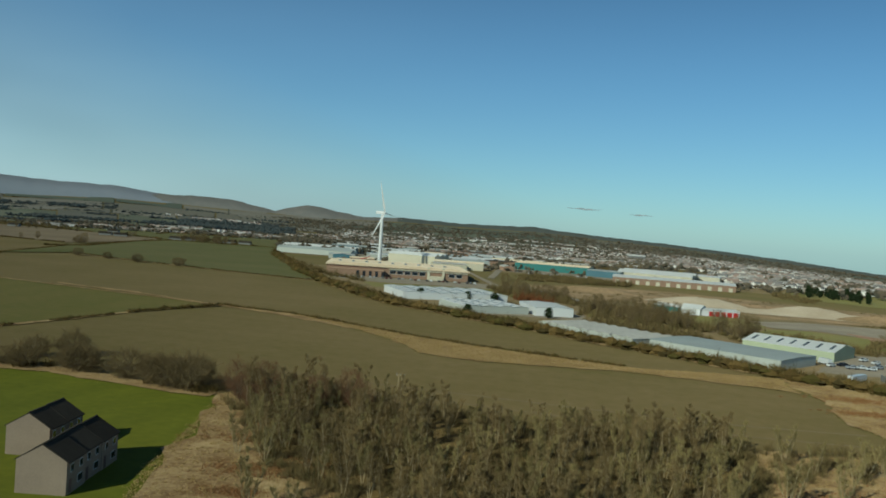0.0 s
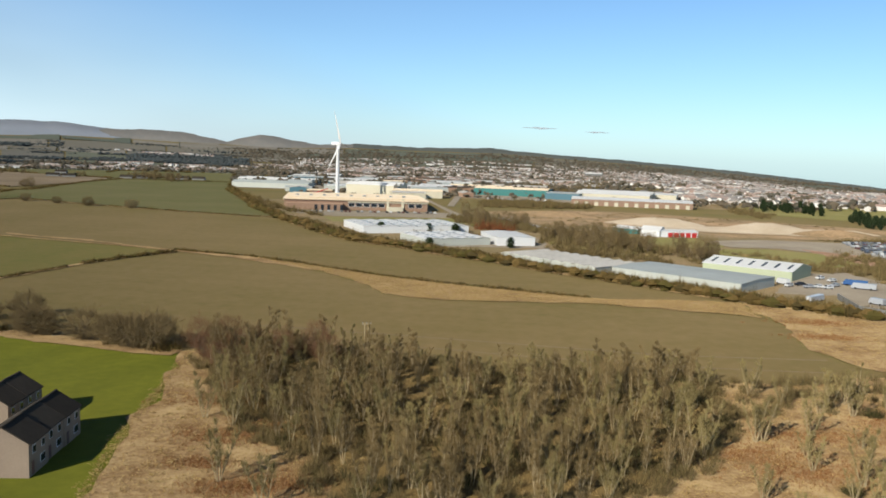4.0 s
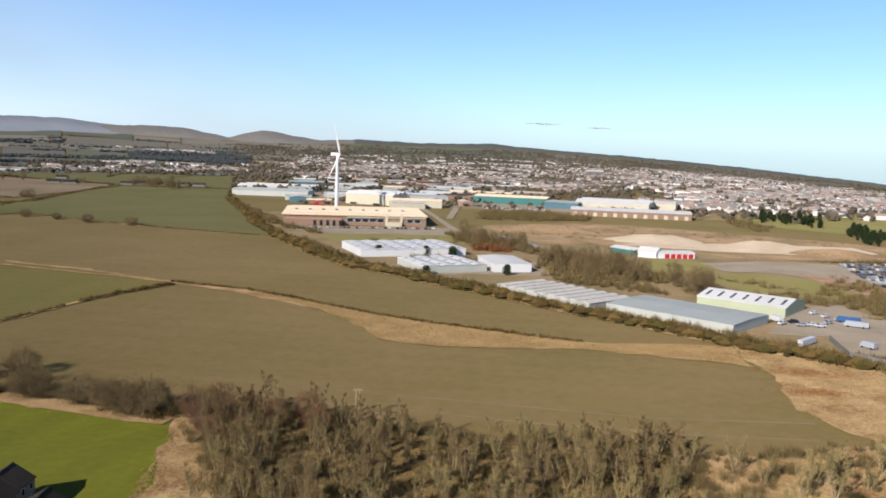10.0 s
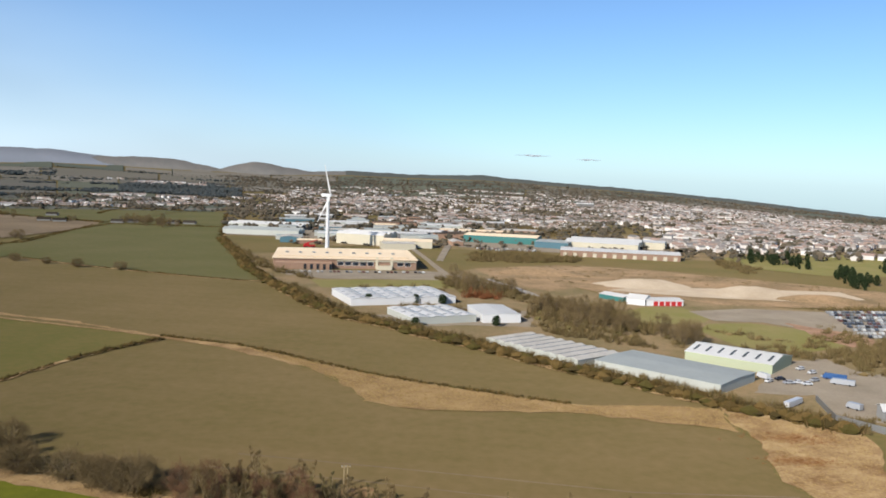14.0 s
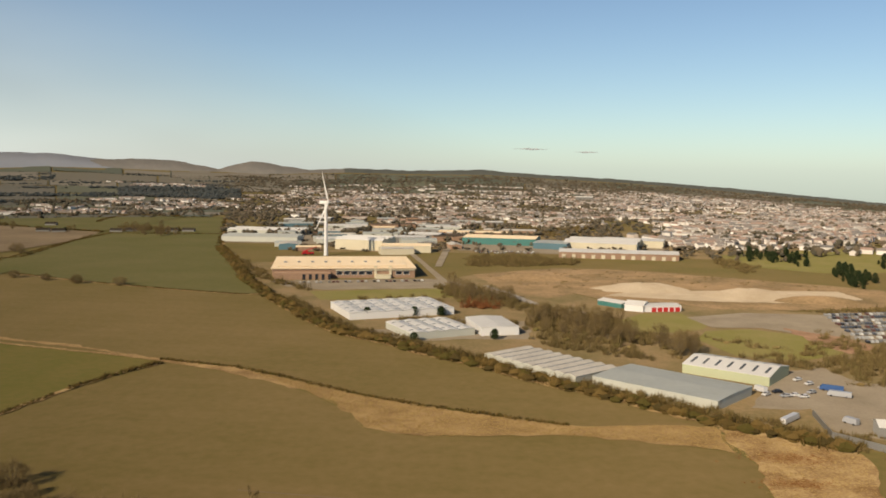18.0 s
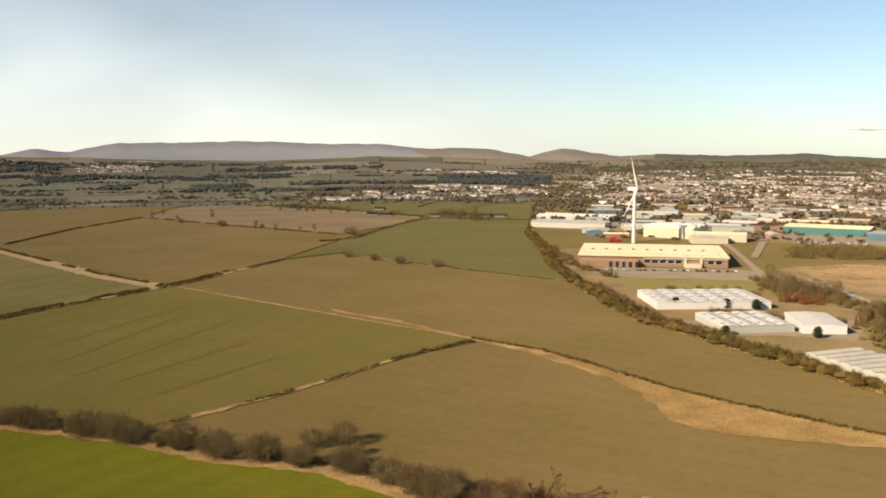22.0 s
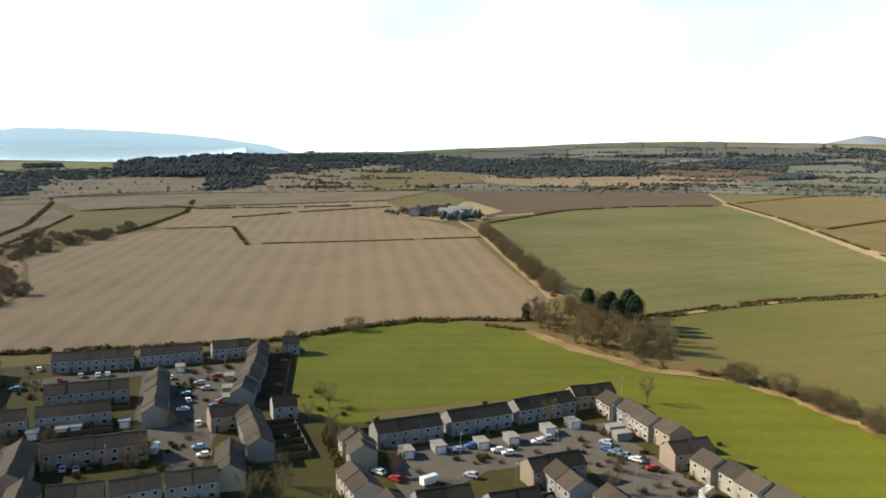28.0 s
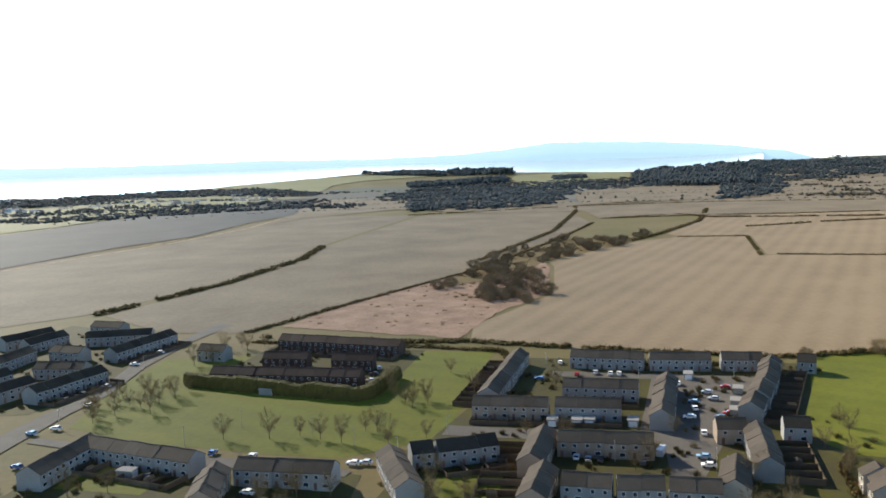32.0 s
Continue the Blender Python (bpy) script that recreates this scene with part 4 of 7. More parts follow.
plant([tree_kind("birch_tree", "low bare bush-like birch on rough grass", fan_tree(40, 6.0, 4, 2200, 0.1, 0.02, 0.34), M_BARK, M_TWIG2, "trees on the rough ground")], sparse, rng, 0.75, 1.45)
oak = [tree_kind("oak_tree", "broad bare oak in a hedge", crown_tree(60 + i, 7.4, 5.2, 0.04, 20, 9, 14, 0.24, 0.032, -0.4, 3400), M_BARK2, M_TWIG, "hedgerow trees") for i in range(3)]
hedgerow = [(x + rng.uniform(-3, 3), y + rng.uniform(-1, 5)) for x, y, a in along(BOTTOM[6:], 6.2)] + [(-118, 233), (-126, 228), (-110, 226)] + [(-66, 203), (-58, 205), (-74, 206), (-84, 208)]
hedgerow += [(-424, 860), (-330, 668), (-300, 655), (-270, 640), (-235, 632), (-620, 905), (-560, 900), (-700, 930), (-392, 90), (-384, 58), (-490, 1140)]
plant(oak, hedgerow, rng, 0.5, 1.2)
plant([copy_thing(oak[0], pose(0, 0, 0))], [(x + rng.uniform(-3, 3), y + rng.uniform(-3, 3)) for x, y, a in along(TREELINE[1:], 15)], rng, 1.0, 1.5)
mid = [tree_kind("ash_tree", "bare ash tree among scrub", crown_tree(80 + i, 12, 3.6, 0.15, 14, 9, 14, 0.22, 0.032, -0.45, 2600), M_BARK2, M_TWIG, "trees beyond the playing field") for i in range(3)]
plant([copy_thing(mid[0], pose(0, 0, 0)), copy_thing(mid[1], pose(0, 0, 0))], scatter([(52, 500), (60, 450), (95, 425), (110, 440), (104, 500), (78, 522)], 34, rng, 5) + scatter([(8, 640), (44, 600), (58, 562), (28, 562), (6, 600)], 18, rng, 5) + scatter([(112, 430), (118, 400), (128, 415), (122, 450)], 8, rng, 4)
      + [(-686, 1156), (-660, 1160), (-640, 1156), (-628, 1154), (-590, 1138), (-560, 1133), (-490, 868), (-477, 878), (-402, 827), (-482, 1139), (-740, 976), (-786, 982), (-811, 1038), (-709, 1012), (-567, 897), (-520, 864)] + scatter([(-446, 1180), (-380, 1180), (-320, 1060), (-378, 1060)], 24, rng, 9), rng, 0.6, 1.15)
plant(mid, scatter([(-420, 215), (-385, 240), (-350, 222), (-300, 206), (-290, 188), (-330, 176), (-370, 172), (-395, 180)], 60, rng, 4), rng, 0.55, 1.05)
scrub = [tree_kind("thorn_tree", "dense dark bare thorn tree in scrub", crown_tree(90 + i, 6.0, 4.8, 0.04, 13, 8, 12, 0.22, 0.05, -0.45, 3000), M_BARK2, M_TWIG3, "scrub in the hollow") for i in range(3)]
SCRUB = [(-560, -150), (-679, -150), (-768, -135), (-887, -108), (-914, -17), (-832, -36), (-709, -97), (-600, -78), (-540, -82), (-500, -100), (-520, -125)]
plant(scrub, scatter(SCRUB, 70, rng, 8.5) + scatter([(-540, -70), (-500, -80), (-530, -110), (-580, -100)], 12, rng, 5), rng, 0.7, 1.3)
GARDEN_TREES = [(-208, -98), (-203, -105), (-208, -87), (-233, 21), (-240, 27), (-266, -43), (-312, -104), (-300, -98), (-272, 3), (-267, 46), (-256, -6), (-321, -40), (-196, -160), (-200, -150), (-250, 160), (-346, 45)]
park = [tree_kind("park_tree", "bare park tree on the lawn", crown_tree(100 + i, 9.4, 2.9, 0.22, 12, 9, 13, 0.14, 0.026, -0.05, 700), M_BARK2, M_TWIG, "park trees") for i in range(3)]
plant(park, [(-250, -100), (-252, -108), (-254, -116), (-250, -125), (-262, -92), (-262, -96), (-249, -84), (-258, -74), (-247, -140), (-290, -88), (-294, -92), (-298, -90), (-300, -86), (-296, -84), (-340, -86), (-312, -70),
             (-276, -190), (-282, -186), (-286, -192), (-278, -196), (-290, -184), (-270, -182), (-296, -190), (-300, -184), (-340, -205), (-346, -200), (-370, -206), (-376, -200), (-380, -190), (-372, -195), (-240, -8), (-245, -4), (-209, 20), (-213, 24), (-207, 28), (-218, 30),
             (-280, 55), (-260, 52), (-252, 50), (-244, 48), (-290, 54), (-240, 118), (-186, 110), (-172, 128), (-198, 118), (-214, 60), (-220, -62), (-206, -96), (-200, -104), (-196, -96), (-205, -58), (-203, -48), (-262, -30), (-283, -45), (-268, -205), (-274, -208), (-262, -200), (-280, -204), (-288, -206), (-294, -200), (-256, -196), (-266, -194), *GARDEN_TREES], rng, 0.65, 1.1)


def conifer(seed, h, w, low=0.12):
    rng, g, t = random.Random(seed), Geo(), Geo()
    t.tube((0, 0, -0.2), (0, 0, h * 0.75), 0.3, 0.12, 6)
    for i in range(420):
        z = h * rng.uniform(low, 1.0)
        r = w * (0.35 + 0.65 * math.sin(min(1, (h - z) / ((1 - low) * h)) * 2.6)) * rng.uniform(0.2, 1)
        a = rng.uniform(0, 6.28)
        g.lump((r * math.cos(a), r * math.sin(a), z), rng.uniform(.3, .75), rng.uniform(.2, .5), rng, 5)
    return t, g


pine = tree_kind("pine_tree", "tall dark green pine", conifer(7, 16, 3.6, 0.56), M_BARK, M_EVER, "pines in the corner of the field")
plant([pine], [(-362, 206), (-369, 213), (-356, 215), (-373, 203), (-352, 207), (-363, 220), (-346, 213)], rng, 0.95, 1.3)
plant([tree_kind("conifer", "dark green rounded conifer", conifer(9, 9, 4.2), M_BARK2, M_EVER, "dark trees by the sheds")], [(-12, 437), (30, 446), (-42, 508), (-24, 512), (-14, 514), (2, 516), (-402, 183), (-387, 176), (-489, 1128)], rng, 0.5, 0.8)


def wood_block(name, poly, n, h, material, label, seed, r=(2.2, 4.5), far=False):
    """A wood or thicket: bushy twigs close by, leafy clumps on stems far away."""
    rng, g = random.Random(seed), Geo()
    for x, y in scatter(poly, n, rng):
        k, z = h * rng.uniform(0.55, 1.15) * (1 + .7 * noise.noise(Vector((x * .006, y * .006, 2)))), land_z(x, y)
        w = rng.uniform(*r)
        if far:
            for _ in range(4):
                g.lump((x + rng.uniform(-w, w) * .8, y + rng.uniform(-w, w) * .8, z + k * rng.uniform(0.3, 0.72)), w * rng.uniform(.4, .75), k * rng.uniform(.25, .42), rng, 5)
        else:
            g.lump((x, y, z + k * .15), w * .5, k * .2, rng, 5)
            for _ in range(3):
                g.spray(x + rng.gauss(0, w * .6), y + rng.gauss(0, w * .6), z, w * rng.uniform(.5, .9), k * rng.uniform(.5, 1.1), 26, rng, 0.05 + 0.012 * k)
    return solo(name, g, material, label, "woodland", "stuff", far)


M_BARE = island("bare_thicket", [(0.165, 0.120, 0.056), (0.205, 0.148, 0.066), (0.125, 0.092, 0.044), (0.245, 0.182, 0.080), (0.15, 0.122, 0.048)])
wood_block("thicket", [(48, 470), (56, 445), (95, 420), (112, 440), (105, 500), (80, 520), (60, 510)], 170, 7, M_BARE, "bare brown thicket between the sheds", 1)
wood_block("thicket", [(100, 430), (112, 395), (120, 415), (112, 470), (190, 435), (215, 470), (230, 450), (190, 400), (175, 350), (240, 380), (250, 430), (210, 425)], 120, 5, M_BARE, "bare brown thicket round the yards", 2)
wood_block("thicket", [(15, 640), (45, 600), (60, 560), (25, 560), (5, 600), (-5, 650)], 90, 7, M_BARE, "bare brown trees along the estate road", 3)
wood_block("copper_thicket", [(16, 545), (36, 540), (42, 565), (22, 572)], 26, 8, M_RUSTLEAF, "rusty red beech trees holding dead leaves", 4, (2, 3.4))
wood_block("thicket", [(40, 800), (130, 800), (135, 840), (45, 850)], 200, 8, M_BARE, "bare brown trees by the factory road", 5)
wood_block("thicket", [(130, 268), (118, 288), (128, 290), (190, 290), (230, 330), (260, 330), (220, 250), (180, 240)], 130, 4, M_BARE, "bare scrub beside the yard", 7, (1.2, 2.4))
wood_block("woodland", [(-430, 1150), (-330, 1130), (-345, 1160), (-440, 1220)], 60, 9, M_BARE, "bare trees round the cottages", 8)
wood_block("woodland", [(-800, 1250), (-600, 1205), (-590, 1230), (-780, 1280)], 50, 8, M_BARE, "bare trees in a field corner", 9)
wood_block("woodland", [(-1010, 300), (-960, 290), (-905, 335), (-930, 362), (-985, 330)], 34, 9, M_BARE, "bare trees round the farmstead", 10)
def far_sector(a0, a1, r0, r1):
    """Ground between two bearings; the distances waver, so that the edges are uneven."""
    az = [a0 + (a1 - a0) * i / 14 for i in range(15)]
    wob = [60 * noise.noise(Vector((a * .35, r0 * .01, 1))) + 0.05 * r0 * noise.noise(Vector((a * .9, r0 * .01, 5))) for a in az]
    p = [(-(r0 + w) * math.sin(radians(a)), (r0 + w) * math.cos(radians(a))) for a, w in zip(az, wob)]
    q = [(-(r1 - w * 1.5) * math.sin(radians(a)), (r1 - w * 1.5) * math.cos(radians(a))) for a, w in zip(az, wob)]
    return p + q[::-1]


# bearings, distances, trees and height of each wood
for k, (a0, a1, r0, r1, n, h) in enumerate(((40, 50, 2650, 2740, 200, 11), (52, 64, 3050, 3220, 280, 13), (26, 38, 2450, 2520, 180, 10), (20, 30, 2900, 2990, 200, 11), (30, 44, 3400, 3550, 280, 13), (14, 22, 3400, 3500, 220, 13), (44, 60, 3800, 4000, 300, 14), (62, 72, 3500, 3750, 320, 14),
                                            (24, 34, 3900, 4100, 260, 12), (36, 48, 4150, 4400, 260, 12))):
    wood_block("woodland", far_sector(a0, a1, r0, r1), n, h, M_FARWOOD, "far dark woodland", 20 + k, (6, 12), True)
# woods by the bearings and degrees below the level of their corners, trees and height
FAR_WOODS = [
    ([(84.8, 2.32), (84.8, 1.59), (81.1, 1.47), (75.2, 1.15), (71.8, 0.93), (71.6, 1.93), (74.2, 1.76), (76.9, 1.95), (82.4, 2.19), (83.0, 3.07), (84.3, 3.24), (86.6, 3.40), (86.5, 1.78)], 900, 11),
    ([(74.2, 1.98), (71.8, 2.15), (67.5, 2.29), (66.1, 2.34), (60.1, 1.98), (56.6, 1.56), (60.2, 1.39), (66.1, 1.53), (71.1, 1.56), (73.2, 1.67)], 700, 9),
    ([(56.4, 1.37), (49.8, 1.12), (46.2, 1.08), (49.8, 1.48), (55.7, 1.57)], 160, 8),
    ([(45.4, 1.49), (42.6, 1.40), (42.1, 1.67), (45.0, 1.84)], 90, 8),
    ([(49.8, 1.48), (46.1, 1.30), (46.1, 1.44), (49.8, 1.63)], 80, 8),
    ([(36.2, 2.15), (32.7, 2.06), (32.5, 2.26), (35.8, 2.38)], 70, 9),
    ([(54.2, 1.50), (53.4, 1.74), (49.7, 2.00), (49.4, 1.62)], 30, 7),
    ([(50.6, 2.32), (48.3, 2.10), (47.9, 2.45), (50.3, 2.56)], 60, 10),
    ([(106.6, 1.87), (104.8, 1.70), (100.3, 1.61), (99.9, 1.78), (100.4, 1.92), (106.6, 2.07)], 260, 16),
    ([(92.2, 2.44), (91.8, 1.60), (90.0, 1.40), (86.3, 0.98), (84.1, 1.02), (83.7, 1.53), (84.9, 2.14), (87.8, 2.07)], 520, 20),
    ([(84.9, 0.96), (78.9, 1.05), (74.1, 1.14), (71.5, 1.91), (74.0, 1.74), (79.6, 1.50), (83.4, 1.53)], 520, 15),
    ([(71.5, 1.91), (71.5, 1.17), (66.1, 1.42), (61.5, 1.66), (56.9, 1.81), (57.5, 2.35), (62.5, 2.51), (67.8, 2.48)], 700, 13),
    ([(106.7, 3.67), (106.6, 2.27), (103.2, 2.20), (98.7, 2.19), (95.5, 2.82), (97.0, 2.96), (97.1, 3.53), (102.0, 3.65)], 420, 7),
    ([(97.0, 1.72), (95.0, 1.67), (94.9, 1.81), (97.0, 1.86)], 60, 12),
    ([(109.7, 1.06), (106.7, 1.02), (104.1, 1.19), (104.1, 1.41), (107.5, 1.22)], 160, 18),
    ([(104.1, 1.19), (99.8, 1.26), (99.6, 1.45), (103.7, 1.39)], 180, 24),
    ([(109.0, 2.87), (108.3, 2.46), (103.7, 1.80), (98.1, 1.90), (90.9, 1.83), (90.9, 2.48), (94.5, 2.57), (96.3, 2.85), (96.3, 3.26)], 520, 7),
    ([(91.1, 2.47), (90.5, 1.62), (84.4, 1.72), (84.2, 2.39), (87.4, 2.49)], 380, 18),
    ([(131.6, 2.27), (131.5, 1.60), (126.9, 1.60), (121.9, 1.66), (116.3, 1.76), (112.7, 2.06), (112.7, 2.35), (118.5, 2.14), (123.6, 2.04)], 420, 8),
]
FAR_WOODS.append(([(20.3, 1.6), (13, 1.7), (13, 2.3), (20.3, 2.1)], 420, 10))
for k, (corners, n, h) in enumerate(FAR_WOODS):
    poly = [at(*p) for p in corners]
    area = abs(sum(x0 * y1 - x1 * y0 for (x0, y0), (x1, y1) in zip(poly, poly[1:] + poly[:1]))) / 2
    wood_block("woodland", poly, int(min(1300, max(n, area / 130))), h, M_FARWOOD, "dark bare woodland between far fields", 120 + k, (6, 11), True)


def copses(name, a0, a1, r0, r1, n, material, label, seed):
    """Small far copses, drawn out across the view of the hills."""
    rng, g = random.Random(seed), Geo()
    for _ in range(n):
        az, r = radians(rng.uniform(a0, a1)), rng.uniform(r0, r1)
        ln, h = rng.uniform(20, 130), rng.uniform(6, 12)
        for _ in range(int(8 + ln / 4)):
            u, v = rng.gauss(0, ln * .5), rng.gauss(0, 14)
            q, t = r + v, az + u / r
            x, y = -q * math.sin(t), q * math.cos(t)
            k = h * rng.uniform(.6, 1.2)
            for _ in range(3):
                g.lump((x + rng.uniform(-4, 4), y + rng.uniform(-4, 4), land_z(x, y) + k * rng.uniform(.2, .7)), rng.uniform(2.5, 5), k * rng.uniform(.2, .35), rng, 5)
    return solo(name, g, material, label, "woodland", "stuff", True)


copses("far_copses", 14, 86, 1650, 2900, 60, M_TOWNTREE, "small bare copses among far fields", 5)
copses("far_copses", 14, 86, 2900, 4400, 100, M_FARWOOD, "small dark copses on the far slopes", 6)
copses("far_copses", -34, 14, 3700, 4650, 170, M_TOWNTREE, "small brown copses on the moor above the town", 8)
copses("far_copses", 110, 128, 1600, 2600, 16, M_FARWOOD, "small dark copses towards the shore", 7)


# ---------------------------------------------------------------- terraced houses
def window_at(ob, x, y, z, w, h, side):
    """A window on the wall y = const of a house; side: +1 or -1, the way it faces."""
    a, e = sorted((y, y + side * 0.05))
    win = part("window", Geo().box(x - w / 2, a, z, x + w / 2, e, z + h), M_FRAME, ob)
    a, e = sorted((y, y + side * 0.08))
    part("pane", Geo().box(x - w / 2 + .09, a, z + .1, x + w / 2 - .09, e, z + h - .09), M_PANE, win)


def house(w, wall, roof, label, depth=7.6, eave=4.9, rise=2.3, chimney=False):
    """One house of a terrace, ridge along x, fronts at -y and +y."""
    ob = thing("terraced_house", label, "house", "terraced houses")
    d, t = depth / 2, 0.16
    part("wall", Geo().profile([(-d, -0.7), (d, -0.7), (d, eave), (0, eave + rise), (-d, eave)], -w / 2, w / 2), wall, ob)
    g = Geo()
    for s in (-1, 1):
        o, k = 0.35, rise / d
        g.profile([(0, eave + rise + .02), (s * (d + o), eave - o * k + .02), (s * (d + o), eave - o * k + t + .02), (0, eave + rise + t + .04)][::s], -w / 2 - 0.0, w / 2)
    g.box(-w / 2, -.14, eave + rise + .1, w / 2, .14, eave + rise + .28)
    part("roof", g, roof, ob)
    for s in (-1, 1):
        for x in (-w * 0.24, w * 0.24):
            window_at(ob, x, s * d, 3.1, 1.15 if s < 0 else 1.3, 1.2, s)
        window_at(ob, w * 0.2, s * d, 0.85, 1.7, 1.25, s)
        dr = part("door", Geo().box(-w * .3 - .45, min(s * d, s * (d + .05)), 0.05, -w * .3 + .45, max(s * d, s * (d + .05)), 2.1), M_DOOR, ob)
    if chimney:
        part("chimney", Geo().box(w / 2 - .5, -.4, eave + rise - .3, w / 2 + .0, .4, eave + rise + 1.0).box(w / 2 - .4, -.3, eave + rise + 1.0, w / 2 - .1, .3, eave + rise + 1.3), wall, ob)
    return ob


HOUSES = {}
WORDS = ("white harled", "cream harled", "brown harled", "grey harled", "dark red brick")


def terrace(x0, y0, x1, y1, wall=0, roof=0, step=0.0, eave=4.9):
    """A row of houses whose ridge runs from one point to the other; step: sideways shift from house to house."""
    ln, a = math.hypot(x1 - x0, y1 - y0), math.degrees(math.atan2(y1 - y0, x1 - x0))
    n = max(1, round(ln / 6.3))
    w = round(ln / n, 1)
    for i in range(n):
        s = (i + 0.5) / n
        o = step * (i % 2)
        o += 0.5 * noise.noise(Vector((x0 + 3.7 * i, y0, 1.5)))
        m = pose(x0 + (x1 - x0) * s - math.sin(radians(a)) * o, y0 + (y1 - y0) * s + math.cos(radians(a)) * o, 0.35 * abs(noise.noise(Vector((x0, y0 + 4.3 * i, 2.5)))), 0, 0, a)
        key = (w, wall, roof, eave)
        if key not in HOUSES:
            HOUSES[key] = house(w, M_HARL[wall], M_ROOF[roof], f"{WORDS[wall]} two-storey terraced house with a {('brown', 'dark grey', 'red-brown')[roof]} tiled roof", eave=eave, chimney=False)
            HOUSES[key].matrix_basis = m
        else:
            copy_thing(HOUSES[key], m)


for row in ((-239, 60, -241, 81, 0, 1), (-242, 84, -245, 105, 0, 1), (-246, 108, -250, 130, 0, 1), (-254, 132, -254, 148, 2, 1),
            (-237, 53, -221, 53, 1, 0, 1), (-211, 47, -196, 48, 1, 0), (-191, 51, -181, 52, 1, 0), (-198, 91, -199, 107, 2, 1), (-195, 98, -180, 98, 0, 0), (-177, 103, -167, 103, 0, 0), (-164, 105, -154, 105, 0, 0),
            (-187, 57, -187, 71, 0, 1), (-180, 73, -180, 86, 0, 1),
            (-247, 142, -237, 142, 1, 0), (-237, 143.5, -226, 143.5, 0, 0), (-226, 142.5, -216, 142.5, 1, 0), (-216, 144, -207, 144, 2, 0), (-197, 133, -197, 146, 2, 0),
            (-190, 139.5, -181, 139.5, 1, 0), (-181, 141, -173, 141, 1, 1), (-173, 140.5, -164, 140.5, 1, 0), (-164, 142, -155, 142, 1, 0), (-148, 137, -148, 150, 2, 0), (-142, 143, -133, 143, 1, 0), (-133, 145, -125, 145, 1, 0),
            (-67, 120, -68, 140, 2, 1), (-79, 138, -79, 150, 2, 1)):
    terrace(*row)
for row in ((-357, -38, -356, -8, 0, 0), (-356, -6, -358, 18, 0, 0), (-359, 22, -360, 38, 0, 0), (-356, 41, -338, 38, 0, 0), (-337, 38, -320, 35, 0, 0), (-319, 34, -303, 31, 0, 0), (-302, 30, -288, 27, 0, 0), (-359, 51, -358, 58, 0, 1),
            (-311, -36, -311, -9, 0, 0), (-324, 1, -276, -1, 0, 0), (-358, -60, -294, -61, 0, 0), (-284, -64, -285, -38, 2, 0), (-286, -36, -287, -14, 3, 0), (-251, -31, -252, -3, 2, 0),
            (-217, -26, -217, -13, 0, 0), (-217, -12, -218, 0, 0, 0), (-218, 1, -218, 14, 0, 0), (-256, -36, -229, -36, 2, 0), (-225, -32, -204, -32, 2, 0), (-233, -72, -236, -66, 0, 1), (-236, -65, -245, -49, 0, 1),
            (-231, -78, -206, -64, 3, 0), (-268, 27, -236, 27, 0, 0), (-238, 19, -218, 17, 1, 0), (-269, 15, -270, 24, 2, 0), (-274, 35, -274, 43, 3, 1),
            (-377, -179, -369, -116, 4, 2), (-313, -180, -315, -116, 4, 2), (-340, -170, -342, -150, 4, 2), (-340, -138, -342, -120, 4, 2), (-214, -117, -215, -88, 3, 0), (-189, -115, -210, -122, 2, 0), (-225, -174, -220, -151, 0, 0), (-220, -151, -217, -132, 0, 0), (-227, -175, -197, -173, 3, 0)):
    terrace(*row)
for row in ((-383, -314, -356, -322, 0, 1), (-376, -301, -352, -305, 0, 1), (-340, -292, -314, -290, 0, 1), (-310, -231, -274, -237, 0, 1), (-343, -280, -341, -262, 0, 1), (-383, -243, -340, -248, 0, 1), (-372, -284, -384, -254, 0, 1),
            (-312, -264, -314, -241, 0, 1), (-352, -208, -351, -194, 0, 1), (-300, -300, -276, -302, 0, 1), (-300, -270, -270, -274, 0, 1), (-400, -300, -398, -280, 0, 1), (-290, -250, -262, -254, 0, 1)):
    terrace(*row)

# ---------------------------------------------------------------- sheds and factory


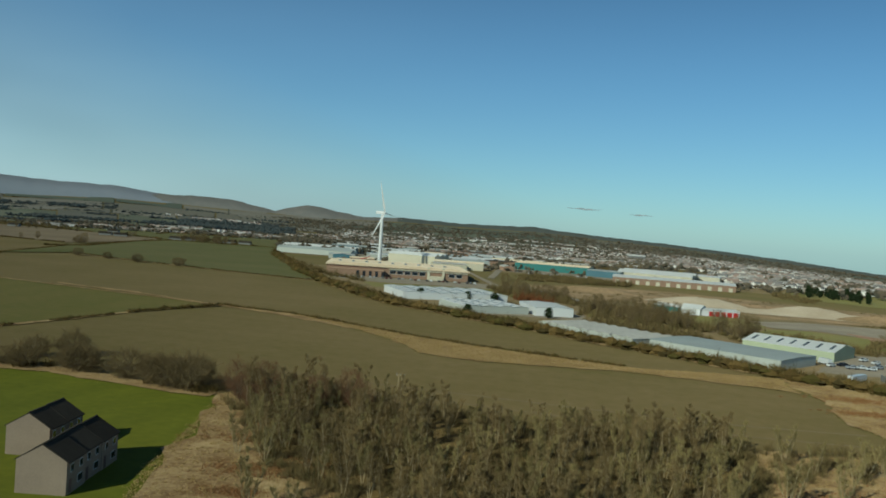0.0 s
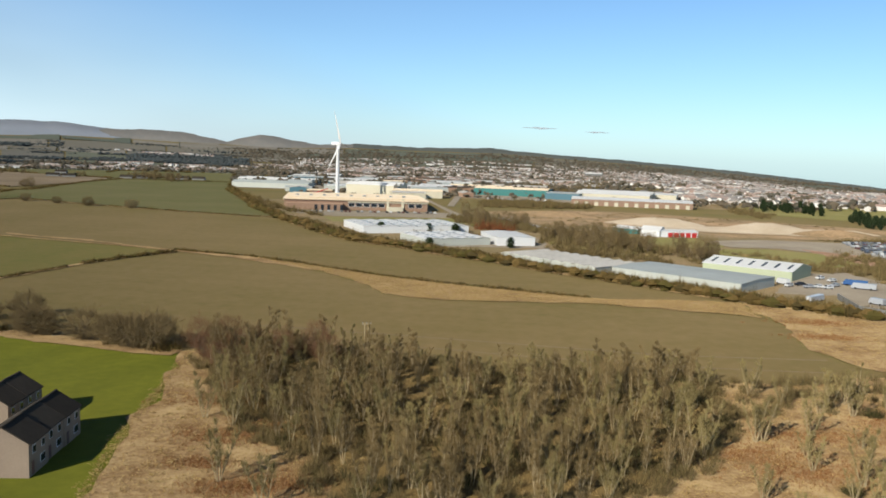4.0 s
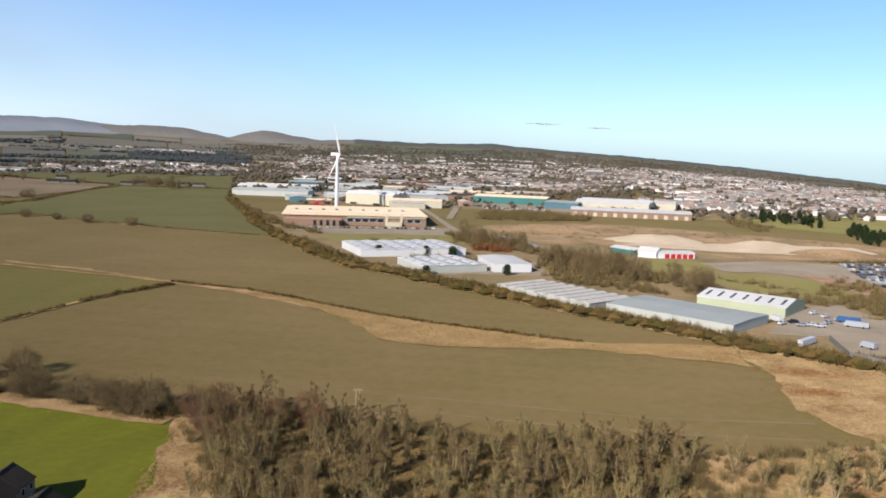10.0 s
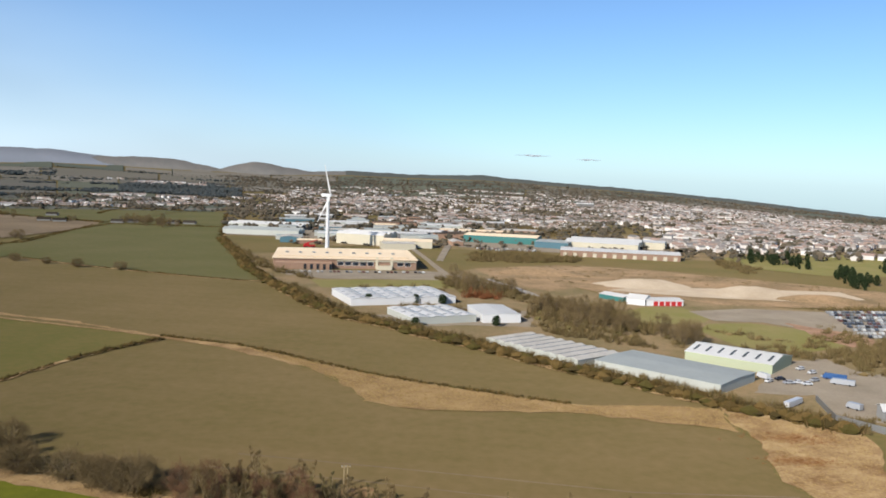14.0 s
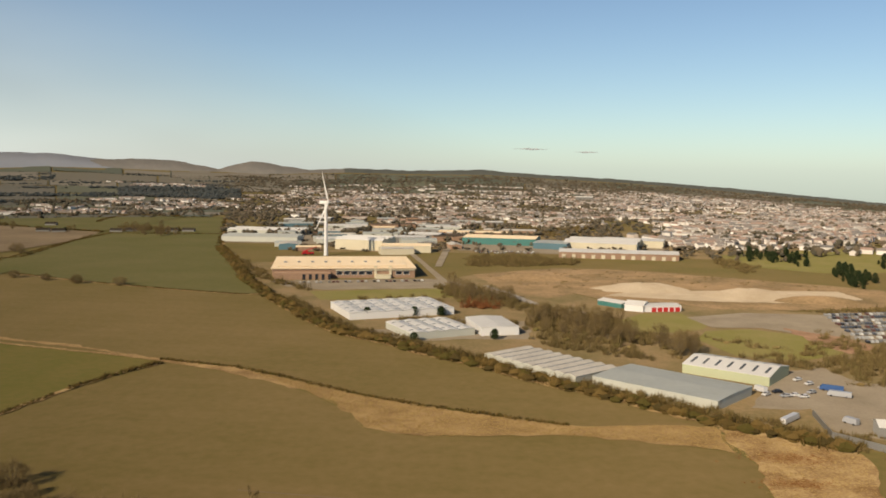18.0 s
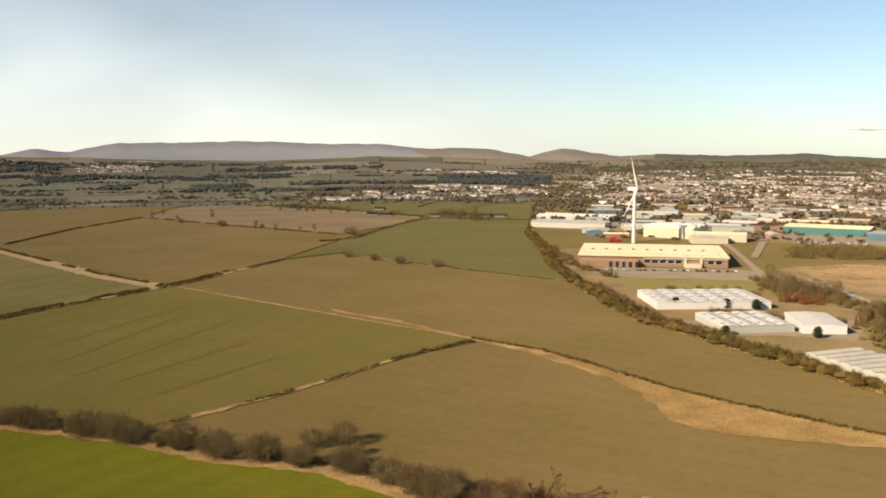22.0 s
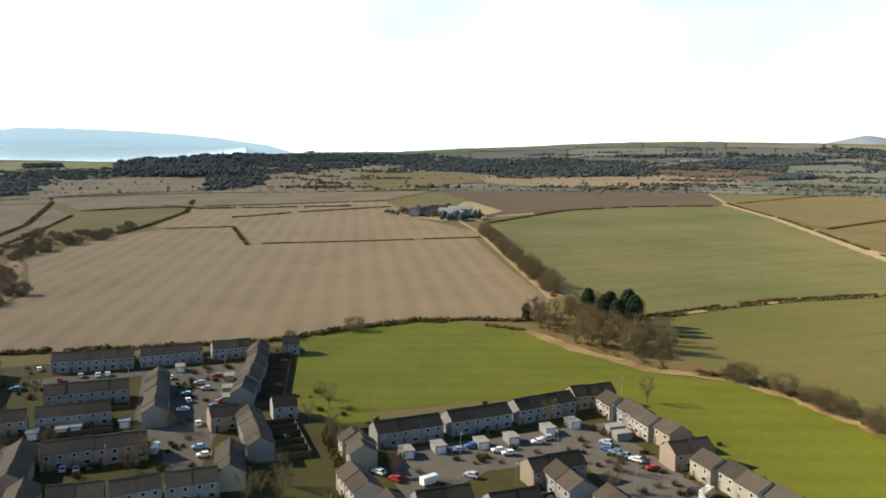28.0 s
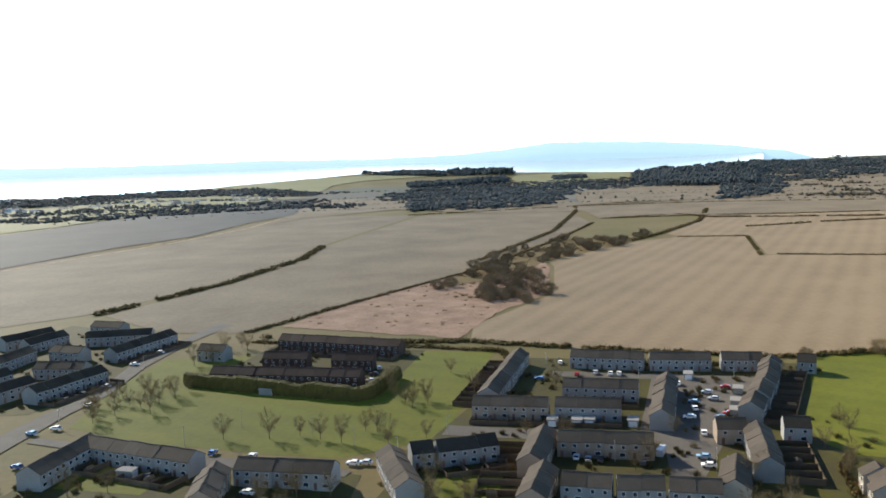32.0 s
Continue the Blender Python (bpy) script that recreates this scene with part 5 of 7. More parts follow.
def shed(name, label, m, w, d, eave, rise, wallm, roofm, lights=0, doors=0, doorm=None, ridges=1, group="industrial sheds"):
    """A shed on the corner-based box w by d, ridge(s) along x."""
    ob = thing(name, label, "building", group, m)
    k = d / ridges
    for i in range(ridges):
        y0, y1 = i * k, (i + 1) * k
        part("wall", Geo().profile([(y0, -0.5), (y1, -0.5), (y1, eave), ((y0 + y1) / 2, eave + rise), (y0, eave)], 0, w), wallm, ob)
        g, o, t = Geo(), 0.3, 0.18
        ym, sl = (y0 + y1) / 2, rise / (k / 2)
        g.profile([(ym, eave + rise + .03), (y0 - o, eave - o * sl + .03), (y0 - o, eave - o * sl + t), (ym, eave + rise + t)][::-1], -o, w + o)
        g.profile([(ym, eave + rise + .03), (y1 + o, eave - o * sl + .03), (y1 + o, eave - o * sl + t), (ym, eave + rise + t)], -o, w + o)
        rf = part("roof", g, roofm, ob)
        if i:
            part("valley_gutter", Geo().box(-o, y0 - .2, eave - .1, w + o, y0 + .2, eave + .3), M_SKYLT, ob)
        for j in range(lights):
            x = w * (j + 0.5) / lights
            for s, ya in ((-1, y0 + k * .12), (1, y1 - k * .38)):
                za, zb = (eave + rise * .24, eave + rise * .76) if s < 0 else (eave + rise * .76, eave + rise * .24)
                g2 = Geo().face([(x - .6, ya, za + t + .06), (x + .6, ya, za + t + .06), (x + .6, ya + k * .26, zb + t + .06), (x - .6, ya + k * .26, zb + t + .06)])
                part("rooflight", g2, M_SKYLT, rf)
    for j in range(doors):
        x = w * (j + 0.5) / doors
        part("loading_door", Geo().box(x - 1.8, -.08, 0, x + 1.8, 0.02, 3.8), doorm or M_CLADB, ob)
    return ob


def frame3(a, b, z=0.0):
    """A pose at a with x towards b."""
    return pose(a[0], a[1], z, 0, 0, math.degrees(math.atan2(b[1] - a[1], b[0] - a[0])))


shed("warehouse", "long low shed with a blue-grey sheet roof", frame3((65, 353), (105, 316)), 55, 31, 3.8, 0.5, M_CLAD, M_SHEETB, 0, 0)
shed("warehouse", "white-roofed shed with pale green walls and rooflights", frame3((109, 376), (138, 353)), 38, 27, 4.2, 2.3, M_CLADG, M_SHEET, 7, 0, M_CLAD)
shed("workshops", "old sawtooth workshops with weathered white ridged roofs", frame3((58, 354), (65.7, 360.4)), 27, 56, 3.2, 0.7, M_CLAD, M_SHEETG, 0, 0, ridges=9)
shed("warehouse", "white-roofed low shed of several bays", frame3((10, 522), (-8, 568)), 45, 66, 4.2, 0.5, M_WHITE, M_SHEET, 4, 0, ridges=6)
shed("warehouse", "white-roofed shed beside a dark conifer", frame3((20, 457), (3, 493)), 36, 37, 3.8, 0.6, M_CLAD, M_SHEET, 3, 0, ridges=4)
shed("warehouse", "white shed with a plain front", frame3((44, 459), (36, 494)), 34, 21, 4.6, 0.6, M_WHITE, M_SHEET, 0, 0)


def factory():
    ob = thing("factory", "long flat-roofed brick factory with window bands", "building", "industrial sheds", frame3((-132, 681), (-18, 696)))
    w, d, h = 114, 86, 7.6
    part("wall", Geo().box(0, 0, -1, w, d, h), M_BRICK, ob)
    part("roof", Geo().box(-1, -1.5, h, w + 1, d + 1, h + .9).box(4, 6, h + .9, w - 6, d - 8, h + 1.8), M_SANDROOF, ob)
    part("porch", Geo().box(82, -5, 0, 94, 0, 3.2).box(81, -1, 0, 83, 0.4, 9.8).box(93, -1, 0, 95, 0.4, 9.8), M_CREAM, ob)
    part("annexe", Geo().box(2, -9, -1, 46, 0, 5.2), M_BRICK, ob)
    part("canopy", Geo().box(50, -1.2, 6.2, 114, 0, 6.9), M_CREAM, ob)
    for i in range(10):
        x = 53 + i * 6
        if 79 < x < 96:
            continue
        wn_ = part("window", Geo().box(x - 2.5, -.12, 2.6, x + 2.5, 0.02, 5.6), M_FRAME, ob)
        part("pane", Geo().box(x - 2.3, -.18, 2.8, x + 2.3, -.1, 5.4), M_PANE, wn_)
    for i in range(5):
        x = 24 + i * 5
        part("bay", Geo().box(x, -9.3, 0, x + 2.2, -8.9, 4.4), M_PANE, ob)
    for i in range(9):
        part("roof_vent", Geo().box(8 + i * 11, 30, h + 1.8, 10.5 + i * 11, 33, h + 2.8), M_STEEL, ob)
    return ob


factory()
shed("factory_hall", "tall cream factory halls behind the brick factory", frame3((-112, 930), (-58, 912)), 55, 40, 11, 2.5, M_CREAM, M_SHEET, 0, 0, ridges=3)
shed("factory_hall", "low cream hall beside the factory", frame3((-60, 900), (-10, 900)), 52, 30, 7, 1.5, M_CREAM, M_SANDROOF)
shed("warehouse", "long pale shed with a white roof", frame3((-255, 1010), (-165, 1005)), 90, 36, 6, 2, M_CLAD, M_SHEETB, 0, 0, ridges=2)
shed("warehouse", "long pale shed behind the turbine", frame3((-275, 1120), (-175, 1100)), 100, 40, 6, 2, M_CLAD, M_SHEET, 0, 0, ridges=2)
shed("warehouse", "white-roofed shed by the road", frame3((-40, 1075), (0, 1060)), 42, 30, 6, 2, M_HARL[0], M_SHEET)
shed("retail_shed", "teal-clad store with a pale roof", frame3((28, 1010), (112, 990)), 86, 50, 8, 1.5, M_TEAL, M_SANDROOF)
shed("retail_shed", "blue-clad store beside a teal store", frame3((106, 960), (142, 945)), 38, 40, 7, 1.0, M_CLADB, M_SHEETB)
shed("retail_shed", "large white-roofed store with cream walls", frame3((140, 960), (215, 935)), 80, 60, 8, 3, M_CREAM, M_SHEET, ridges=2)
shed("retail_shed", "white-roofed trade units with brick fronts", frame3((122, 868), (240, 845)), 118, 34, 6, 2, M_BRICK, M_SHEET, 0, 12, M_CREAM)
rb = shed("fire_station", "white hall with a row of red doors", frame3((131, 538), (154, 541)), 24, 14, 3.6, 0.8, M_WHITE, M_SHEET, 0, 0)
for i in range(5):
    part("red_door", Geo().box(4.4 + i * 3.9, -.15, 0, 7.4 + i * 3.9, .05, 3.0), M_RED, rb)
shed("hall", "white gabled hall beside the red doors", frame3((119, 543), (130, 537)), 12, 14, 4.0, 2.2, M_WHITE, M_SHEET)
shed("hall", "low hall with a teal wall", frame3((106, 566), (119, 550)), 20, 12, 3.2, 1.2, M_TEAL, M_SHEET)


def turbine(x, y):
    ob = thing("wind_turbine", "tall white three-bladed wind turbine", "wind turbine", m=pose(x, y, 0))
    part("tower", Geo().tube((0, 0, -.3), (0, 0, 52.0), 2.1, 1.4, 20), M_WHITE, ob)
    yaw = 62
    rot = pose(0, 0, 53.3, 0, 0, yaw)
    nac = part("nacelle", Geo().profile([(-1.5, -1.5), (1.5, -1.5), (1.7, 0), (1.2, 1.6), (-1.2, 1.6), (-1.7, 0)], -2.6, 7.0), M_WHITE, ob)
    nac.matrix_basis = rot @ pose(0, 0, 0, 0, 0, 90)
    hub = part("hub", Geo().tube((0, -4.2, 0), (0, -2.4, 0), 0.7, 1.5, 10), M_WHITE, ob)
    hub.matrix_basis = rot
    for k in range(3):
        b, n = Geo(), 8
        st = [(0.5, .5, .45), (3, .9, .4), (6, 1.4, .28), (15, 1.0, .18), (25, .6, .1), (33.5, .12, .04)]
        for z, c, t in st:
            b.v += [(0, -c * .7, z), (t, 0, z), (0, c * 1.1, z), (-t, 0, z)]
        for i in range(len(st) - 1):
            b.f += [(4 * i + j, 4 * i + (j + 1) % 4, 4 * i + 4 + (j + 1) % 4, 4 * i + 4 + j) for j in range(4)]
        bl = part("blade", b, M_WHITE, hub)
        bl.matrix_basis = pose(0, -3.2, 0) @ pose(0, 0, 0, 0, -20 - 120 * k, 0)


turbine(-113, 862)


def pole():
    ob = thing("power_pole", "double wooden power pole in the field", "power pole", m=pose(-22.4, 204, 0, 0, 0, 10))
    for x in (-0.42, 0.42):
        part("post", Geo().tube((x, 0, -.3), (x, 0, 7.6), .17, .13, 8), M_BARK, ob)
    part("crossarm", Geo().box(-1.1, -.12, 7.0, 1.1, .12, 7.22), M_BARK, ob)
    for x in (-0.95, 0, 0.95):
        part("insulator", Geo().tube((x, 0, 7.22), (x, 0, 7.6), .09, .06, 6), M_STEEL, ob)
    solo("trampled_patch", Geo().extrude([(-27, 201), (-21, 200), (-15, 204), (-16, 209), (-24, 208)], .3, .34), M_DRY, "bare pale patch round the power pole", "rough ground", "structure")


pole()

# ---------------------------------------------------------------- town
TOWN_W = island("town_walls", [(0.72, 0.69, 0.65), (0.56, 0.49, 0.43), (0.82, 0.80, 0.77), (0.46, 0.39, 0.34), (0.78, 0.74, 0.70), (0.42, 0.37, 0.33)])
TOWN_R = island("town_roofs", [(0.31, 0.235, 0.20), (0.24, 0.215, 0.20), (0.19, 0.185, 0.18), (0.36, 0.26, 0.215), (0.27, 0.245, 0.225), (0.42, 0.39, 0.36)])


def town(poly, n, seed, turn):
    rng = random.Random(seed)
    w_, r_ = Geo(), Geo()
    homes = []
    for x, y in scatter(poly, n // 5, rng):
        a = radians(turn + 35 * round(3 * noise.noise(Vector((x * .0016, y * .0016, seed)))) + rng.choice((0, 0, 90)))
        L, h, k = rng.choice((4, 5, 6, 8)), rng.uniform(3.8, 5.6), rng.uniform(1.6, 2.4)
        for i in range(rng.randint(3, 7)):
            u = i * (2 * L + rng.choice((0.2, 2.5, 4)))
            homes.append((x + math.cos(a) * u, y + math.sin(a) * u, a, L * rng.uniform(.9, 1.05), h, k))
    for x, y, a, L, h, k in homes:
        c, s, z, d = math.cos(a), math.sin(a), land_z(x, y), rng.uniform(3, 4)

        def P(u, v, q):
            return (x + c * u - s * v, y + s * u + c * v, z + q)

        b = len(w_.v)
        w_.v += [P(-L, -d, -2), P(L, -d, -2), P(L, d, -2), P(-L, d, -2), P(-L, -d, h), P(L, -d, h), P(L, d, h), P(-L, d, h), P(-L, 0, h + k), P(L, 0, h + k)]
        w_.f += [tuple(b + i for i in q) for q in ((0, 1, 5, 4), (2, 3, 7, 6), (1, 2, 6, 9, 5), (3, 0, 4, 8, 7))]
        b = len(r_.v)
        r_.v += [P(-L - .3, -d - .4, h), P(L + .3, -d - .4, h), P(L + .3, 0, h + k + .2), P(-L - .3, 0, h + k + .2), P(L + .3, d + .4, h), P(-L - .3, d + .4, h)]
        r_.f += [(b, b + 1, b + 2, b + 3), (b + 3, b + 2, b + 4, b + 5)]
    ob = thing("town_houses", "far town of pale houses with brown roofs", "houses", kind="stuff")
    part("walls", w_, TOWN_W, ob)
    part("roofs", r_, TOWN_R, ob)


def sector(a0, a1, r0, r1):
    """Ground between two bearings and two distances."""
    az = [a0 + (a1 - a0) * i / 8 for i in range(9)]
    return [(-r0 * math.sin(radians(a)), r0 * math.cos(radians(a))) for a in az] + [(-r1 * math.sin(radians(a)), r1 * math.cos(radians(a))) for a in az[::-1]]


town(sector(-34, -15, 1000, 1700), 1500, 1, 20)
town(sector(-36, -8, 1700, 4000), 5200, 2, 10)
town(sector(-11, 5, 1250, 1900), 330, 3, 5)
town(sector(-12, 9, 1900, 3200), 1500, 4, 5)
town(sector(-14, 10, 3200, 3900), 500, 9, 15)
town(sector(2, 13, 1450, 3200), 520, 12, 12)
town(sector(9, 30, 1700, 2300), 170, 5, 5)
VILLAGES = [
    [(43.0, 0.99), (39.6, 0.74), (39.2, 1.15), (42.6, 1.26)],
    [(56.1, 1.36), (54.6, 1.32), (54.6, 1.47), (56.1, 1.51)],
    [(42.3, 0.62), (39.0, 0.53), (39.0, 1.12), (42.0, 1.13)],
    [(22.0, 2.46), (18.8, 2.55), (13.3, 2.93), (13.4, 2.52), (18.8, 2.19), (22.0, 2.21)],
    [(20.9, 1.21), (15.4, 1.36), (15.4, 1.57), (20.9, 1.43)],
]
for k, corners in enumerate(VILLAGES):
    town([at(*p) for p in corners], 130, 70 + k, 5)
for k, (s, n, h) in enumerate(((sector(-36, -12, 980, 1700), 420, 8), (sector(-36, -6, 1700, 4200), 1700, 9), (sector(-12, 14, 1080, 1900), 1000, 8), (sector(-12, 14, 1900, 3300), 2000, 9), (sector(-14, 14, 3300, 4500), 1300, 10), (sector(12, 34, 1500, 2600), 320, 9), (sector(-34, -2, 4300, 4700), 700, 12), (sector(-2, 13, 4000, 4300), 160, 11))):
    wood_block("town_trees", s, n, h, M_TOWNTREE, "trees among the far town", 50 + k, (3, 8), True)
shed("civic_hall", "large white block in the far town", pose(*(-3100 * math.sin(radians(-9)), 3100 * math.cos(radians(-9))), land_z(-3100 * math.sin(radians(-9)), 3100 * math.cos(radians(-9))), 0, 0, -10), 60, 30, 14, 3, M_HARL[0], M_SHEET)

# ---------------------------------------------------------------- ground of the sheds
WASTE = [(95, 300), (60, 345), (20, 395), (-50, 480), (-85, 545), (-118, 610), (-150, 672), (-190, 790), (-130, 800), (-130, 672), (10, 690), (30, 720), (113, 586), (164, 573), (230, 545), (300, 560), (262, 470), (250, 380), (215, 320), (180, 280), (135, 270)]
field("waste_ground", WASTE, M_WASTE, "rough brown and olive waste ground between the sheds", 0.18, category="ground")
field("waste_ground", sector(-27, 8, 905, 1255), M_WASTE, "rough brown ground behind the factory and stores", 0.1, category="ground")
field("cleared_ground", [(29, 720), (102, 770), (152, 767), (198, 748), (254, 707), (309, 672), (345, 640), (330, 590), (280, 556), (232, 550), (178, 552), (164, 573), (113, 586), (99, 615), (76, 590), (50, 625)], M_EARTH, "cleared brown earth of a building site", 0.3, category="ground")
field("gravel_ground", [(118, 606), (157, 640), (188, 634), (250, 640), (300, 640), (300, 600), (250, 580), (186, 585)], M_GRAVEL, "pale gravel spread on the building site", 0.34, category="ground")


def mound(name, cx, cy, rx, ry, h, material, label, seed):
    """A heap with uneven sides."""
    g, n = Geo(), 28
    for k, (q, z) in enumerate(((1, 0), (.8, .35), (.5, .8), (.22, 1), (.02, 1.02))):
        for i in range(n):
            a = 6.2832 * i / n
            w = 1 + .22 * noise.noise(Vector((math.cos(a) * 2, math.sin(a) * 2, seed)))
            g.v.append((cx + rx * q * w * math.cos(a), cy + ry * q * w * math.sin(a), .3 + h * z * (1 + .25 * noise.noise(Vector((a * 2, q * 3, seed))))))
        if k:
            g.f += [((k - 1) * n + i, (k - 1) * n + (i + 1) % n, k * n + (i + 1) % n, k * n + i) for i in range(n)]
    return solo(name, g, material, label, "heap", smooth=True)


mound("gravel_mound", 153, 640, 36, 20, 4.5, M_GRAVEL, "long pale gravel heap on cleared earth", 1)
mound("gravel_mound", 222, 610, 34, 18, 5.0, M_GRAVEL, "pale gravel heap on cleared earth", 2)
mound("earth_mound", 262, 590, 30, 12, 3.5, M_EARTH, "brown earth heap beside the gravel", 3)
mound("earth_mound", 80, 700, 40, 18, 3.0, M_EARTH, "low brown earth heap on the building site", 4)
field("lawn", [(107, 505), (128, 532), (152, 532), (160, 500), (150, 480), (133, 470), (108, 470)], M_BANK, "green bank beside the estate", 0.3, category="grass")
field("lawn", [(138, 452), (150, 475), (176, 482), (200, 465), (215, 440), (200, 418), (173, 401), (145, 412)], M_BANK, "green bank below the car park", 0.32, category="grass")
field("golf_green", [(285, 850), (300, 909), (332, 930), (554, 1035), (600, 900), (412, 766), (341, 755), (292, 800)], M_BANK, "green golf course among trees", 0.24, category="grass")
field("sports_track", [(198, 487), (220, 462), (226, 432), (204, 418), (197, 442)], M_RUST, "red-brown ash ground beside the car park", 0.42, category="ground")
field("car_park", [(152, 520), (193, 538), (242, 534), (290, 540), (262, 482), (236, 446), (214, 452), (185, 486), (157, 486)], M_YARD, "grey car park on the rise", 0.38, category="car park")
field("yard", [(134, 345), (140, 372), (176, 388), (182, 360), (196, 352), (190, 310), (156, 276), (138, 290), (142, 318), (120, 320)], M_YARD, "worn grey yard beside the sheds", 0.24, category="yard")
field("yard", [(-30, 432), (14, 446), (50, 448), (52, 500), (10, 508), (-10, 490), (-24, 470), (-45, 470)], M_YARD, "worn yards between the white sheds", 0.24, category="yard")
field("yard", [(-113, 636), (-132, 664), (-14, 690), (6, 680), (4, 635), (-82, 622)], M_YARD, "worn asphalt apron in front of the factory", 0.24, category="yard")
field("lawn", [(-92, 612), (0, 632), (10, 628), (14, 590), (-79, 573)], M_BANK, "grass in front of the factory", 0.26, category="grass")
field("yard", [(-280, 1000), (-130, 980), (-120, 1150), (-320, 1180)], M_YARD, "grey yards round the far sheds", 0.24, category="yard")
field("yard", [(20, 930), (130, 900), (250, 880), (260, 1000), (20, 1060)], M_YARD, "paved yards round the stores", 0.24, category="yard")
field("cleared_ground", [(-150, 770), (-60, 790), (-60, 860), (-160, 850)], M_EARTH, "bare earth behind the factory", 0.26, category="ground")
ribbon("road", [(-30, 900), (-14, 800), (4, 676), (45, 612), (66, 560), (100, 520)], 6, M_YARD, "grey estate road", 0.4, "road")
ribbon("road", [(36, 650), (49, 617), (64, 566)], 5, M_CONC, "pale concrete road onto the building site", 0.42, "road")
ribbon("road", [(0, 774), (9, 940), (28, 1102), (40, 1250)], 7, M_YARD, "grey main road through the estate", 0.38, "road")
wood_block("thicket", [(28, 774), (103, 783), (110, 850), (104, 883), (31, 858)], 240, 7, M_BARE, "belt of bare brown trees by the stores", 60, (2.5, 4.5))
wood_block("thicket", [(-100, 620), (-150, 690), (-200, 800), (-180, 800), (-135, 690), (-90, 615)], 100, 5, M_BARE, "bare trees between the field and the factory", 61)
wood_block("thicket", [(15, 585), (60, 560), (105, 510), (105, 480), (60, 500), (50, 540), (14, 570)], 150, 7, M_BARE, "bare brown wood beside the white sheds", 62)
wood_block("thicket", [(140, 395), (176, 398), (215, 420), (250, 470), (262, 470), (215, 350), (196, 352), (184, 386)], 110, 4.5, M_BARE, "bare scrub behind the yard", 63, (1.6, 3))
wood_block("thicket", [(230, 545), (300, 560), (330, 585), (345, 640), (352, 640), (340, 560), (290, 540)], 80, 5, M_BARE, "bare scrub above the car park", 64)
far_pine = tree_kind("conifer", "dark green conifer on the golf course", conifer(15, 11, 3.6, 0.06), M_BARK2, M_EVER, "conifers on the golf course")
plant([far_pine], scatter([(304, 852), (345, 800), (392, 900), (358, 945), (328, 925)], 44, rng, 6) + scatter([(344, 750), (318, 640), (365, 705), (380, 795)], 34, rng, 6) + scatter([(400, 800), (500, 760), (560, 860), (470, 900)], 20, rng, 9), rng, 0.4, 0.85)
wood_block("golf_trees", [(270, 740), (300, 800), (284, 880), (262, 800)], 60, 6, M_BARE, "bare scrub along the golf course", 65, (2, 4))
wood_block("estate_trees", sector(-24, 10, 900, 1280), 420, 6, M_TOWNTREE, "bare trees among the far sheds", 67, (2.5, 5), True)
wood_block("copse", [(111, 1217), (127, 1513), (260, 1400), (211, 1246), (169, 1076)], 420, 9, M_BARE, "orange-brown copse behind the stores", 68, (3, 6))


def far_cars(name, places, label, seed):
    """Parked cars far away: body and cabin of each."""
    rng, g = random.Random(seed), Geo()
    for x, y, a in places:
        c, s, k = math.cos(a), math.sin(a), len(g.v)
        for u, v, z in ((-2, -.85, .3), (2, -.85, .3), (2, .85, .3), (-2, .85, .3), (-2, -.85, .9), (2, -.85, .9), (2, .85, .9), (-2, .85, .9), (-1.4, -.7, 1.45), (.7, -.7, 1.45), (.7, .7, 1.45), (-1.4, .7, 1.45)):
            g.v.append((x + c * u - s * v, y + s * u + c * v, z + .3))
        g.f += [tuple(k + i for i in q) for q in ((0, 1, 5, 4), (1, 2, 6, 5), (2, 3, 7, 6), (3, 0, 4, 7), (4, 5, 9, 8), (5, 6, 10, 9), (6, 7, 11, 10), (7, 4, 8, 11), (8, 9, 10, 11))]
    return solo(name, g, M_CARS, label, "cars", "stuff")


M_CARS = island("mixed_car_paint", [(0.60, 0.60, 0.58), (0.30, 0.30, 0.30), (0.08, 0.09, 0.11), (0.14, 0.07, 0.06), (0.04, 0.04, 0.045), (0.16, 0.16, 0.155), (0.42, 0.42, 0.41)], 0.3)
far_cars("parked_cars", [(224 + i * 2.6 + r * 2.2, 446 + i * .5 + r * 10.5, radians(80 + 10 * (r % 2))) for r in range(9) for i in range(15 + r % 3) if (i * 7 + r * 5) % 11], "rows of parked cars on the far car park", 1)
far_cars("parked_cars", [(-118 + i * 3.1, 652 + i * .62, radians(105)) for i in range(36) if (i * 5) % 7 > 1], "row of parked cars before the factory", 2)
far_cars("parked_cars", [(40 + i * 3.2, 900 + r * 14, radians(80)) for r in range(2) for i in range(20) if (i * 3 + r) % 5], "parked cars before the stores", 3)
